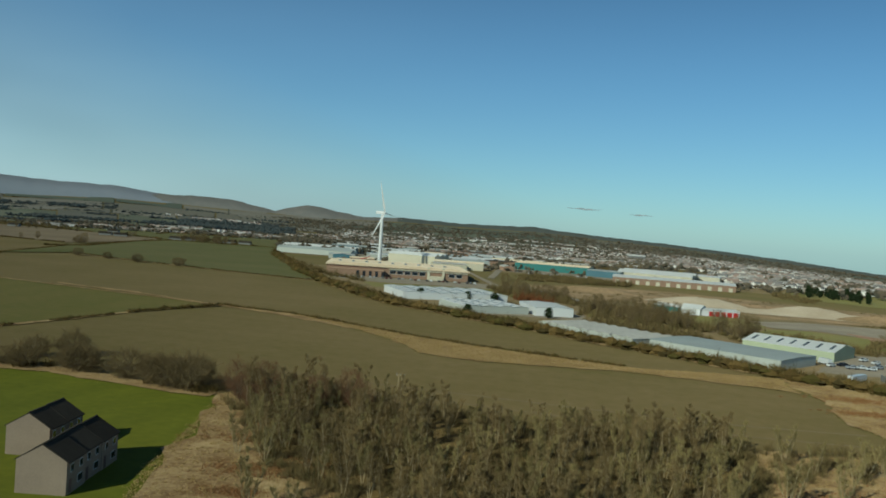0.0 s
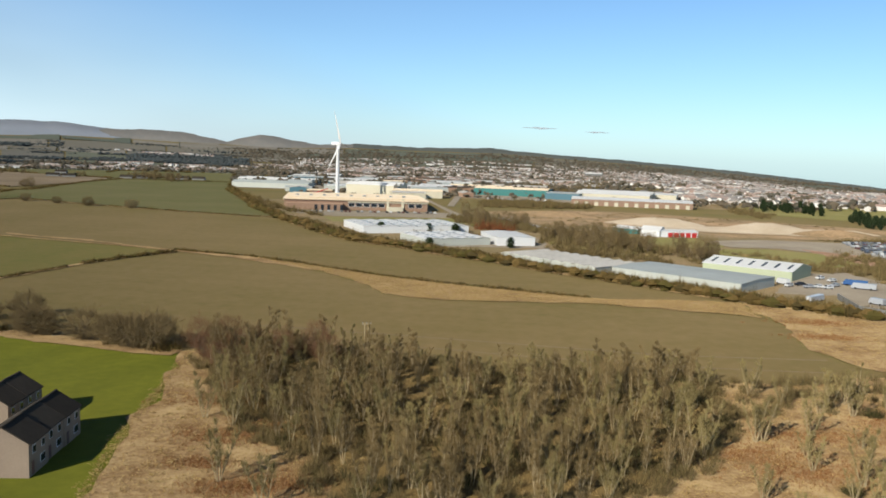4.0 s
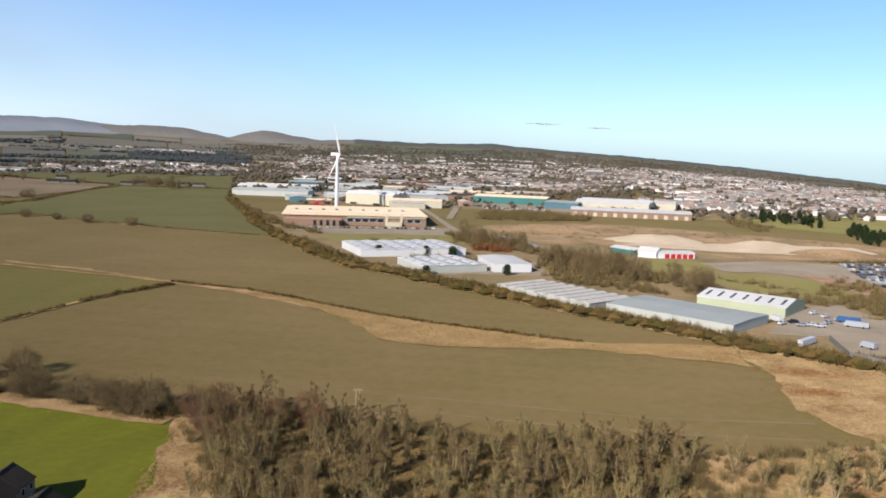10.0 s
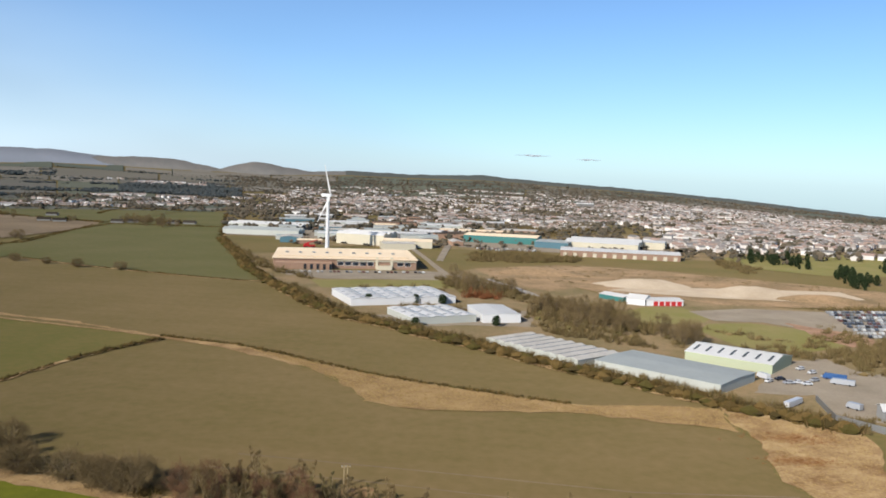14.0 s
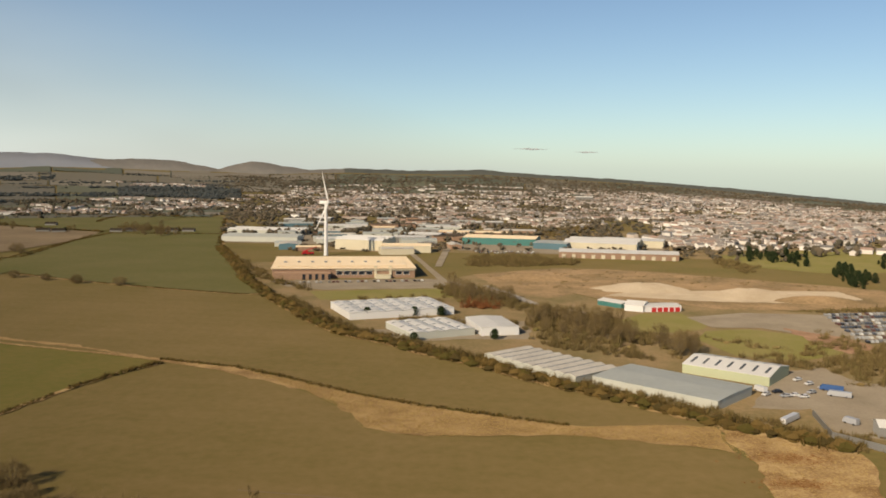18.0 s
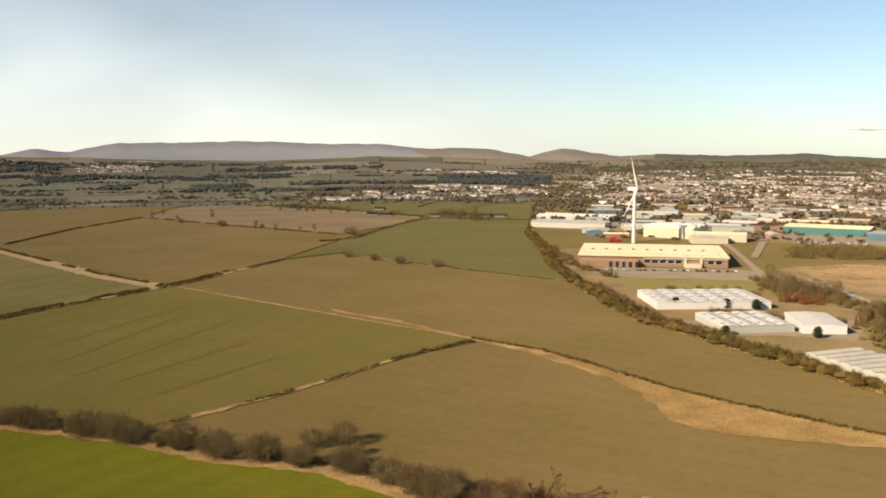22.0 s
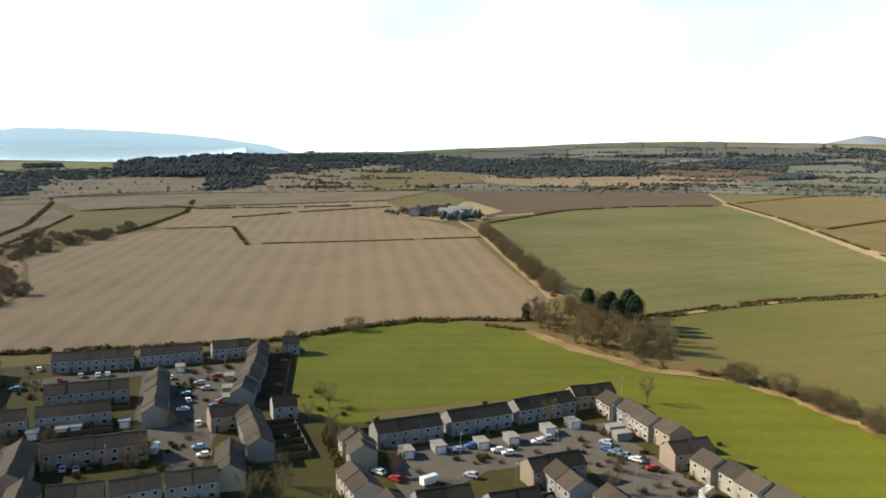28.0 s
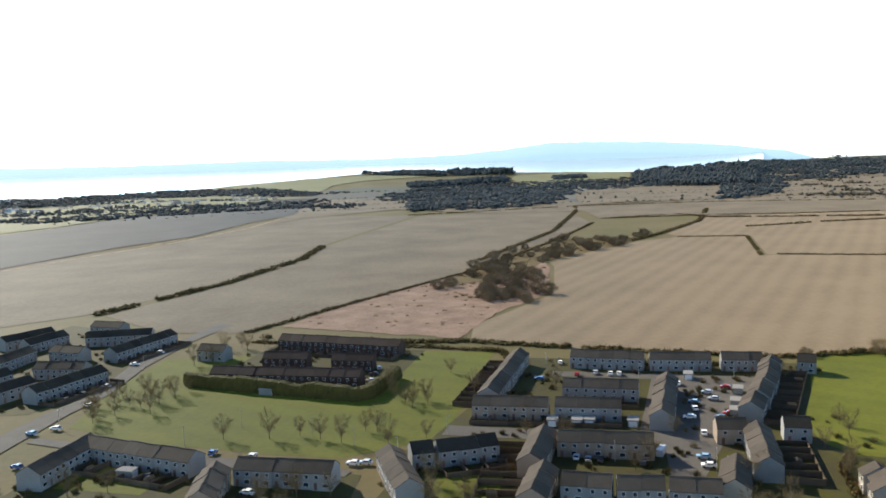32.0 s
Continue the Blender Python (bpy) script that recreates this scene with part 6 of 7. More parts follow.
for x, y, a, w, d, h, wm, rm in ((-58, 873, 12, 34, 22, 6, M_CREAM, M_SHEETG), (-51, 1010, 8, 36, 26, 7, M_HARL[0], M_SHEET), (-1, 1120, -10, 90, 30, 6, M_BRICK, M_SANDROOF), (-95, 1075, 4, 44, 26, 6, M_CLAD, M_SHEETB), (-160, 1210, 10, 60, 30, 6, M_CLAD, M_SHEET), (-230, 1240, 14, 50, 26, 6, M_CLADB, M_SHEETB),
                                (60, 1160, -12, 70, 28, 6, M_BRICK, M_SHEETG), (-100, 1180, 4, 40, 20, 6, M_BRICK, M_SANDROOF), (-20, 1210, 0, 50, 22, 6, M_CLAD, M_SHEET), (-140, 985, 8, 30, 20, 6, M_CLAD, M_SHEET), (190, 1000, -18, 70, 40, 8, M_CREAM, M_SHEET), (-150, 905, 10, 26, 12, 4, M_BRICK, M_SANDROOF)):
    shed("works_unit", "low industrial unit with a pale sheet roof", pose(x, y, 0, 0, 0, a), w, d, h, 1.2, wm, rm)

rng = random.Random(31)
units = [(x, y) for x, y in scatter(sector(-3, 11, 930, 1420), 60, rng, 38) if not (-150 < x < -5 and 890 < y < 960)]
for x, y in units[:44]:
    wm, rm = rng.choice(((M_CLAD, M_SHEETB), (M_BRICK, M_SHEETG), (M_HARL[3], M_SHEETB), (M_HARL[0], M_SHEET), (M_CLADB, M_SHEETG), (M_BRICK, M_ROOF[0])))
    shed("works_unit", "low industrial unit with a grey sheet roof", pose(x, y, land_z(x, y) if y > 1480 else 0, 0, 0, rng.choice((8, 12, -12, 98))), rng.uniform(18, 46), rng.uniform(12, 24), rng.uniform(4, 6.5), 1.3, wm, rm)


def tower_crane(x, y):
    ob = thing("mobile_crane", "red mobile crane beside the turbine", "crane", m=pose(x, y, 0, 0, 0, 20))
    part("chassis", Geo().box(-6, -1.4, .8, 6, 1.4, 2.6).box(-5, -1.3, 2.6, 0, 1.3, 4.2), M_RED, ob)
    part("jib", Geo().tube((-3, 0, 4), (9, 0, 8), .6, .35, 6), M_RED, ob)
    for u in (-4.6, -2.6, 2.6, 4.6):
        for v in (-1.3, 1.3):
            part("wheel", Geo().tube((u, v - .3, .75), (u, v + .3, .75), .75, .75, 10), M_TYRE, ob)


tower_crane(-132, 868)
# ---------------------------------------------------------------- estate streets
field("street_court", [(-233, 62), (-236, 135), (-160, 133), (-125, 138), (-122, 128), (-160, 110), (-210, 112), (-210, 85), (-192, 56)], M_ASPHALT, "asphalt parking court between terraces", 0.12, category="road")
field("street_court", [(-348, -45), (-348, 36), (-300, 25), (-225, 8), (-205, 14), (-205, 4), (-260, 0), (-270, -8), (-340, -5), (-340, -45)], M_ASPHALT, "asphalt parking court between terraces", 0.13, category="road")
field("street_court", [(-272, -70), (-262, -70), (-262, 0), (-272, 0)], M_ASPHALT, "asphalt lane behind the terraces", 0.14, category="road")
ribbon("road", [(-150, -200), (-240, -214), (-264, -217), (-290, -217), (-334, -230), (-387, -237), (-430, -238)], 9, M_ASPHALT, "grey through road past the houses", 0.3, "road")
ribbon("road", [(-236, -205), (-228, -150), (-226, -110), (-224, -88)], 6, M_ASPHALT, "narrow street round the park", 0.28, "road")
# ---------------------------------------------------------------- undergrowth and tufts


def bushes(name, places, r, h, n, material, label, seed, w=0.09):
    rng, g = random.Random(seed), Geo()
    for x, y in places:
        s = rng.uniform(0.6, 1.25)
        g.spray(x, y, land_z(x, y), r * s, h * s, n, rng, w)
    return solo(name, g, material, label, "undergrowth", "stuff")


def tufts(name, places, size, material, label, seed):
    """Dry grass: each tuft a handful of bent blades."""
    rng, g = random.Random(seed), Geo()
    for x, y in places:
        g.spray(x, y, 0.2, size * rng.uniform(.6, 1.5), size * rng.uniform(.25, .7), 8, rng, 0.06)
    return solo(name, g, material, label, "grass", "stuff")


rng = random.Random(11)
bushes("undergrowth", scatter(WOOD, 900, rng) + [(x + rng.gauss(0, 1.6), y + rng.gauss(0, 1.6)) for x, y, a in along(WOOD + WOOD[:1], 0.8)], 1.7, 2.4, 80, M_BARE, "brown brambles and saplings under the birches", 3, 0.04)
bushes("ivy_undergrowth", scatter(WOOD, 130, rng), 1.7, 2.8, 60, M_IVY, "dark green ivy and gorse in the wood", 4, 0.06)
bushes("undergrowth", scatter([(40, 180), (104, 200), (110, 190), (95, 165), (50, 158)], 110, rng), 1.8, 3.4, 100, M_BARE, "olive-brown bushes along the field edge", 5, 0.04)
bushes("gorse", [(-30, 106), (-31, 104.5), (-29, 105), (60, 120), (57, 124), (63, 116), (88, 160), (92, 156), (80, 164), (66, 112), (95, 150), (71, 108), (88, 130), (80, 120), (84, 140)], 2.2, 2.2, 420, M_IVY, "rounded olive-green gorse bushes", 6, 0.045)
bushes("undergrowth", [(x + rng.uniform(-3, 3), y + rng.uniform(0, 6)) for x, y, a in along(BOTTOM[5:], 1.0) if noise.noise(Vector((x * .06, y * .06, 4))) > -.12], 2.2, 2.3, 44, M_HEDGE, "brown thorn bushes below the hedgerow trees", 7, 0.12)
bushes("hedge_scrub", [(x + rng.uniform(-2.5, 2.5), y + rng.uniform(-2, 2.5)) for x, y, a in along(HEDGE_IND, 3.0) if noise.noise(Vector((x * .03, y * .03, 9))) > -.1], 3.6, 3.2, 44, M_HEDGE, "taller thorn scrub along the hedge below the sheds", 17, 0.12)
bushes("undergrowth", scatter([(-405, 205), (-385, 235), (-350, 218), (-300, 206), (-285, 188), (-330, 178), (-370, 174), (-395, 180)], 130, rng), 2.0, 2.6, 40, M_BARE, "brown scrub under the pines", 8, 0.12)
bushes("undergrowth", scatter(SCRUB, 190, rng), 2.8, 2.2, 48, M_BARE, "dark thorn scrub in the hollow", 9, 0.18)
bushes("undergrowth", [(x + rng.uniform(-3, 3), y + rng.uniform(-3, 3)) for x, y, a in along(TREELINE[1:], 3)], 2.4, 2.0, 40, M_HEDGE, "brown bushes below the row of trees", 10, 0.16)
bushes("undergrowth", [(x + rng.uniform(0, 9) + 2, y + rng.uniform(0, 9) + 2) for x, y, a in along(HEDGE_IND[4:], 0.8)], 2.0, 3.6, 40, M_BARE, "brown bushes between the field and the sheds", 17, 0.13)
bushes("undergrowth", scatter([(-60, 585), (10, 600), (20, 570), (-50, 545)], 30, rng) + scatter([(-20, 505), (14, 500), (50, 500), (45, 484), (10, 484), (-30, 490)], 60, rng) + scatter([(50, 440), (100, 420), (104, 395), (62, 420)], 70, rng) + scatter([(145, 410), (200, 420), (190, 370), (160, 385)], 60, rng), 2.4, 4.2, 44, M_BARE, "brown bushes among the sheds", 18, 0.14)
bushes("undergrowth", scatter([(29, 725), (102, 765), (152, 760), (198, 740), (254, 700), (309, 665), (280, 640), (180, 660), (113, 640), (60, 650)], 130, rng), 2.6, 1.6, 26, M_BARE, "low brown scrub on the building site", 19, 0.16)
bushes("heath_shrubs", scatter([(-430, -196), (-518, -182), (-565, -172), (-650, -130), (-540, -80), (-473, -96), (-415, -104)], 60, rng), 1.8, 1.4, 36, M_BARE, "low brown shrubs on the bracken ground", 23, 0.1)
ROUGH = [(-63, 197), (-57, 159), (-53, 126), (-49, 105), (-45, 100), (-20, 98), (6, 98), (20, 97), (53, 98), (90, 132), (108, 190), (75, 186), (30, 188), (-20, 194)]
tufts("grass_tufts", scatter(ROUGH, 14000, rng), 0.9, M_GRASS, "tufts of dry yellow grass on rough ground", 12)
edge = [(x + rng.gauss(0, .6), y + rng.gauss(0, .6)) for x, y, a in along([(-63, 200), (-59, 159), (-55, 126), (-51, 105), (-46, 99), (-20, 97), (6, 97), (20, 95), (53, 96)], 0.16)]
tufts("grass_tufts", edge, 0.7, M_GRASS, "fringe of dry grass along the mown edge", 13)
tufts("grass_tufts", scatter([*STRIP_UP[3:], *STRIP_LO[11:3:-1]], 8000, rng), 1.0, M_GRASS, "tufts of dry grass between the fields", 14)
tufts("grass_tufts", scatter([(97, 295), (97, 268), (99, 256), (92, 228), (95, 209), (103, 198), (112, 200), (137, 268), (115, 284)], 2600, rng), 0.8, M_GRASS, "tufts of dry grass on waste ground", 15)
tufts("grass_tufts", [(x + rng.gauss(0, 1.8), y + rng.gauss(0, 1.8)) for x, y, a in along(BOTTOM[4:], 0.14)], 0.7, M_GRASS, "dry grass along the edge of the playing field", 16)
for k, (cx, cy, r) in enumerate(((-44, 160, 5), (-38, 140, 5), (-33, 118, 4), (-24, 103, 5), (-6, 100, 6), (22, 100, 6), (56, 132, 7), (84, 158, 7), (-34, 146, 4), (-40, 128, 3), (-28, 121, 4), (-14, 101, 5), (-2, 101, 4), (14, 104, 6), (28, 108, 5), (48, 140, 7), (62, 150, 7), (40, 104, 6), (-46, 172, 3), (75, 128, 7), (105, 240, 5), (112, 262, 6), (70, 108, 6))):
    bushes("bracken", [(cx + rng.gauss(0, r), cy + rng.gauss(0, r * .45)) for _ in range(int(r * 90))], 1.1, 0.7, 14, M_BRACKEN, "rusty dead bracken in dry grass", 30 + k, 0.085)
ribbon("footpath", [(24, 103), (32, 111), (39, 118), (46, 126), (55, 136), (70, 150)], 1.8, M_STRIP, "pale trodden footpath through dry grass", 0.33, "path")
field("leaf_litter", [(-54, 190), (-47, 206), (-25, 198), (2, 191), (27, 187), (52, 188), (48, 160), (40, 139), (17, 114), (4, 108), (-14, 110), (-19, 115), (-22, 131), (-33, 142), (-42, 160)], M_LITTER, "brown leaf litter under the birch wood", 0.31, category="ground")
field("leaf_litter", [(-418, 216), (-385, 238), (-352, 224), (-300, 208), (-262, 208), (-287, 187), (-326, 175), (-368, 171), (-395, 182)], M_LITTER, "brown leaf litter under the pines", 0.29, category="ground")
field("leaf_litter", [(-560, -150), (-679, -150), (-768, -135), (-887, -108), (-914, -17), (-832, -36), (-709, -97), (-640, -100), (-600, -120)], M_LITTER, "brown leaf litter under the scrub", 0.29, category="ground")
for k, line in enumerate(([(-60, 221), (-20, 214), (20, 205), (60, 200), (88, 199)], [(-55, 232), (0, 222), (50, 212), (92, 212)])):
    ribbon("wheel_track", line, 0.7, M_SOIL2, "pale wheel track in the sown field", 0.10 + k * 0.01, "track")

for k, line in enumerate([[(-367, 342), (-382, 482)], [(-309, 309), (-318, 430)], [(-281, 285), (-300, 406)], [(-258, 270), (-264, 392)], [(-236, 265), (-226, 351)], [(-209, 259), (-197, 328)]]):
    ribbon("wheel_line", line, 2.2, M_CROP_LINE, "darker wheel line in the green field", 0.15 + k * 0.004, "track")

# ---------------------------------------------------------------- gardens, garages, cars
for poly, z in (([(-262, 52), (-262, 152), (-120, 152), (-120, 130), (-150, 50), (-215, 40)], 0.08), ([(-370, -68), (-372, 62), (-268, 62), (-200, 40), (-196, -75), (-262, -72), (-292, -68)], 0.085), ([(-388, -185), (-380, -108), (-318, -106), (-298, -112), (-305, -186)], 0.09),
                ([(-232, -182), (-190, -178), (-190, -130), (-200, -80), (-224, -84), (-230, -130)], 0.095), ([(-420, -330), (-400, -250), (-310, -226), (-262, -228), (-240, -300), (-300, -330)], 0.1)):
    field("garden_ground", poly, M_GARDEN, "dull gardens and paths round the houses", z, category="garden")
field("lawn", [(-376, 65), (-368, 57), (-330, 52), (-290, 43), (-270, 47), (-262, 54), (-260, 66)], M_LAWN, "mown grass up to the garden fences", 0.125, category="grass")
field("lawn", [(-222, -168), (-200, -168), (-200, -140), (-214, -140)], M_LAWN, "small green behind the corner terrace", 0.13, category="grass")
field("lawn", [(-226, -62), (-206, -60), (-206, -42), (-232, -44)], M_LAWN, "small green between terraces", 0.13, category="grass")


def fence_for(x0, y0, x1, y1, side, deep=8.0):
    """Back-garden fences of a row: cross panels between the gardens and a rear line."""
    ln, a = math.hypot(x1 - x0, y1 - y0), math.atan2(y1 - y0, x1 - x0)
    n = max(1, round(ln / 6.3))
    ob = thing("garden_fence", "weathered brown timber garden fences behind a terrace", "fence", "garden fences", pose(x0, y0, 0, 0, 0, math.degrees(a)))
    s0 = side * 4.2
    for i in range(n + 1):
        x, h = ln * i / n, 1.5 + 0.25 * ((i * 7) % 3)
        part("panel", Geo().box(x - .06, min(s0, s0 + side * deep), 0, x + .06, max(s0, s0 + side * deep), h), M_WOOD, ob)
        part("post", Geo().box(x - .1, s0 + side * deep - .1, 0, x + .1, s0 + side * deep + .1, h + .2), M_WOOD, ob)
        if i < n:
            part("panel", Geo().box(x + .12, s0 + side * deep - .05, 0, x + ln / n - .12, s0 + side * deep + .05, 1.6), M_WOOD, ob)


for row in ((-239, 60, -241, 81, 1), (-242, 84, -245, 105, 1), (-246, 108, -250, 130, 1), (-247, 142, -216, 143, 1, 6), (-190, 140, -155, 142, 1, 6), (-195, 98, -154, 104, -1), (-187, 57, -187, 71, -1), (-180, 73, -180, 86, -1),
            (-357, -38, -356, -8, 1, 7), (-356, -6, -358, 18, 1, 7), (-311, -36, -311, -9, -1), (-358, -60, -294, -61, -1, 9), (-356, 41, -288, 27, 1, 9), (-251, -31, -252, -3, 1), (-217, -26, -218, 14, -1, 9), (-256, -36, -204, -32, -1, 12),
            (-236, -65, -245, -49, -1), (-268, 27, -236, 27, 1, 10), (-225, -174, -217, -132, -1, 9), (-284, -64, -287, -14, -1, 6), (-377, -179, -369, -116, -1, 8), (-310, -231, -274, -237, 1), (-383, -243, -340, -248, 1)):
    fence_for(*row)
shrubs = scatter([(-262, 52), (-262, 152), (-200, 152), (-140, 152), (-190, 90), (-215, 44)], 40, rng, 3) + scatter([(-370, -68), (-372, 62), (-268, 62), (-205, 20), (-196, -75), (-262, -72)], 75, rng, 3) + scatter([(-388, -185), (-380, -108), (-318, -106), (-305, -186)], 30, rng, 3) + scatter([(-232, -182), (-190, -178), (-200, -80), (-224, -84)], 22, rng, 3) + scatter([(-400, -330), (-400, -250), (-310, -226), (-262, -228), (-260, -310)], 40, rng, 3)
bushes("garden_shrubs", shrubs + [(x + rng.uniform(-6, 6), y + rng.uniform(-6, 6)) for x, y in shrubs], 1.4, 2.1, 60, M_BARE, "bare brown garden shrubs", 21)
bushes("garden_shrubs", shrubs + [(x + rng.uniform(-9, 9), y + rng.uniform(-9, 9)) for x, y in shrubs], 1.3, 2.0, 90, M_IVY, "dark evergreen garden shrubs", 22)


def car(paint, word):
    ob = thing("car", f"{word} car parked by the houses", "car", "parked cars")
    prof = [(-2.05, .35), (2.05, .35), (2.1, .75), (1.95, .92), (1.05, 1.0), (.45, 1.45), (-1.2, 1.45), (-1.85, 1.0), (-2.1, .9)]
    bd = part("body", Geo().profile([(z, q) for z, q in prof], -.85, .85), paint, ob)
    part("windscreen", Geo().face([(-.72, .52, 1.42), (.72, .52, 1.42), (.76, 1.03, 1.04), (-.76, 1.03, 1.04)]).box(-.865, -1.3, 1.03, .865, .5, 1.36), M_PANE, ob)
    part("rear_window", Geo().face([(-.72, -1.25, 1.44), (.72, -1.25, 1.44), (.76, -1.84, 1.05), (-.76, -1.84, 1.05)]), M_PANE, ob)
    for sx in (-1, 1):
        for y in (-1.3, 1.35):
            part("wheel", Geo().tube((sx * .68, y, .32), (sx * .88, y, .32), .32, .32, 10), M_TYRE, ob)
    return ob


CARS = [car(p, w) for p, w in zip(CARPAINT, ("white", "silver", "dark blue", "red", "black", "pale blue"))]
SPOTS = [(-332, 5, 0, 0), (-290, 8, 90, 0), (-274, 12, 0, 0), (-252, 11, 90, 5), (-245, 12, 90, 0), (-321, 15, 80, 1), (-296, 21, 90, 3), (-329, 22, 80, 3), (-291, 18, 90, 4), (-246, -25, 0, 0), (-245, -21.5, 0, 1), (-245, -18, 0, 4),
         (-244, -6, 0, 4), (-344, -21, 0, 0), (-344, -17.5, 0, 0), (-360, -43, 10, 0), (-333, -48, 80, 2), (-308, 10, 70, 5), (-341, -34, 0, 3), (-345, -27, 0, 1), (-313, 17, 88, 1), (-300, 10, 10, 0)]
SPOTS2 = [(-217, 56, 30, 0), (-211, 59, 30, 3), (-207, 79, 40, 1), (-226, 82, 90, 5), (-222, 93, 80, 0), (-219, 95, 80, 0), (-228, 87, 90, 2), (-225, 107, 85, 0), (-227, 111, 85, 1), (-218, 126, 30, 1), (-213, 123.5, 30, 2), (-210, 124.5, 30, 5), (-207, 125.5, 30, 5),
          (-203, 127, 30, 0), (-196, 128, 80, 3), (-179, 130, 10, 4), (-169, 127, 20, 0), (-163, 129, 60, 0), (-155, 129, 80, 0)]
SPOTS3 = [(-336, -233, 95, 0), (-274, -211, 75, 0), (-288, -224, 90, 4), (-280, -226, 90, 4), (-247, -204, 85, 0), (-241, -209, 85, 5), (-212, -190, 80, 2), (-212, -145, 10, 4), (-233, -136, 5, 2), (-232, -122, 5, 0), (-231, -89, 90, 0), (-232, -85.5, 90, 1), (-342, -118, 20, 0),
          (-332, -117, 85, 4), (-322, -115, 85, 1), (-314, -113, 85, 4), (-205, -110, 80, 0), (-200, -96, 80, 5), (-300, -222, 85, 1), (-360, -235, 85, 0)]
SPOTS4 = [(155, 363, 30, 0), (157, 356, 30, 0), (160, 350, 30, 1), (138, 342, 10, 4), (139, 336, 10, 1), (143, 337, 10, 0), (146, 335, 10, 0), (152, 342, 30, 1), (132, 338, 40, 0)]
used = set()
for x, y, a, c in SPOTS + SPOTS2 + SPOTS3 + SPOTS4:
    m = pose(x, y, 0.3 if y < 200 else 0.32, 0, 0, a + 90)
    if c in used:
        copy_thing(CARS[c], m)
    else:
        CARS[c].matrix_basis = m
        used.add(c)


def van(x, y, a, paint, length, label):
    ob = thing("van", label, "van", "parked vans", pose(x, y, 0.3, 0, 0, a))
    h = 2.4
    part("body", Geo().profile([(-length / 2, .4), (length / 2, .4), (length / 2, 1.2), (length / 2 - .7, h), (-length / 2, h)], -.98, .98), paint, ob)
    part("windscreen", Geo().face([(-.85, length / 2 + .02, 1.25), (.85, length / 2 + .02, 1.25), (.85, length / 2 - .62, h - .1), (-.85, length / 2 - .62, h - .1)]), M_PANE, ob)
    for sx in (-1, 1):
        for y2 in (-length * .3, length * .32):
            part("wheel", Geo().tube((sx * .8, y2, .36), (sx * 1.0, y2, .36), .36, .36, 10), M_TYRE, ob)


for v in ((-206, 67, 20, CARPAINT[0], 5.5, "white panel van in the parking court"), (-176, 131, 30, CARPAINT[0], 5.4, "white van on the street"), (-253, -1, 80, CARPAINT[1], 6, "pale van beside a terrace"), (162, 346, 60, CARPAINT[2], 9, "blue lorry in the yard"), (161, 337, 60, CARPAINT[1], 9, "grey lorry in the yard"),
          (127, 302, -45, CARPAINT[0], 12, "long white trailer in the yard"), (132, 344, 20, CARPAINT[0], 6, "white van in the yard"), (148, 300, 30, CARPAINT[1], 5.5, "grey van in the corner yard")):
    van(*v)


def garage(x, y, a, label="low white garage with a flat felt roof"):
    ob = thing("garage", label, "garage", "garages", pose(x, y, 0, 0, 0, a))
    part("wall", Geo().box(-2.6, -1.7, 0, 2.6, 1.7, 2.3), M_HARL[0], ob)
    part("roof", Geo().box(-2.8, -1.9, 2.3, 2.8, 1.9, 2.5), M_CONC, ob)
    part("garage_door", Geo().box(2.6, -1.3, .05, 2.66, 1.3, 2.0), M_FRAME, ob)


for p in ((-228, 67, 0), (-229, 77, 0), (-228, 90, 0), (-229, 100, 0), (-233, 114, 0), (-236, 124, 0), (-221, 133, 90), (-227, 134, 90), (-324, 26, 175), (-308, 24, 175), (-297, 23, 175), (-343, 9, 0), (-246, 19, 0), (-240, 19, 0), (-280, -24, 0), (-281, -10, 0), (-278, -36, 0), (-279, -28, 0), (-212, -152, 90), (-300, -150, 90)):
    garage(*p)


def garden_shed(x, y, a):
    ob = thing("garden_shed", "small brown timber garden shed", "shed", "garden sheds", pose(x, y, 0, 0, 0, a))
    part("wall", Geo().profile([(-1.0, 0), (1.0, 0), (1.0, 1.8), (0, 2.3), (-1.0, 1.8)], -1.3, 1.3), M_WOOD, ob)
    part("roof", Geo().profile([(0, 2.34), (1.2, 1.76), (1.2, 1.84), (0, 2.42), (-1.2, 1.84), (-1.2, 1.76)], -1.45, 1.45), M_ROOF[1], ob)


for p in ((-253, 70, 0), (-256, 96, 10), (-259, 118, 0), (-240, 150, 90), (-178, 149, 90), (-184, 92, 0), (-165, 97, 90), (-194, 64, 0), (-365, -30, 0), (-366, 4, 0), (-302, -26, 0), (-345, -70, 90), (-320, -71, 80), (-340, 49, 80), (-306, 42, 80), (-262, -22, 0), (-209, -20, 0), (-208, 8, 0), (-240, -46, 90), (-214, -44, 90), (-250, 36, 0), (-212, -165, 0), (-208, -142, 0), (-300, -245, 0), (-362, -256, 0)):
    garden_shed(*p)


def lamp_post(x, y, a):
    ob = thing("street_lamp", "pale steel street lamp on a tall post", "street lamp", "street lamps", pose(x, y, 0, 0, 0, a))
    part("post", Geo().tube((0, 0, 0), (0, 0, 6.5), .11, .07, 8), M_STEEL, ob)
    part("arm", Geo().tube((0, 0, 6.4), (1.1, 0, 6.7), .05, .05, 6), M_STEEL, ob)
    part("lantern", Geo().profile([(-.14, 6.62), (.14, 6.62), (.1, 6.8), (-.1, 6.8)], .9, 1.6), M_CONC, ob)


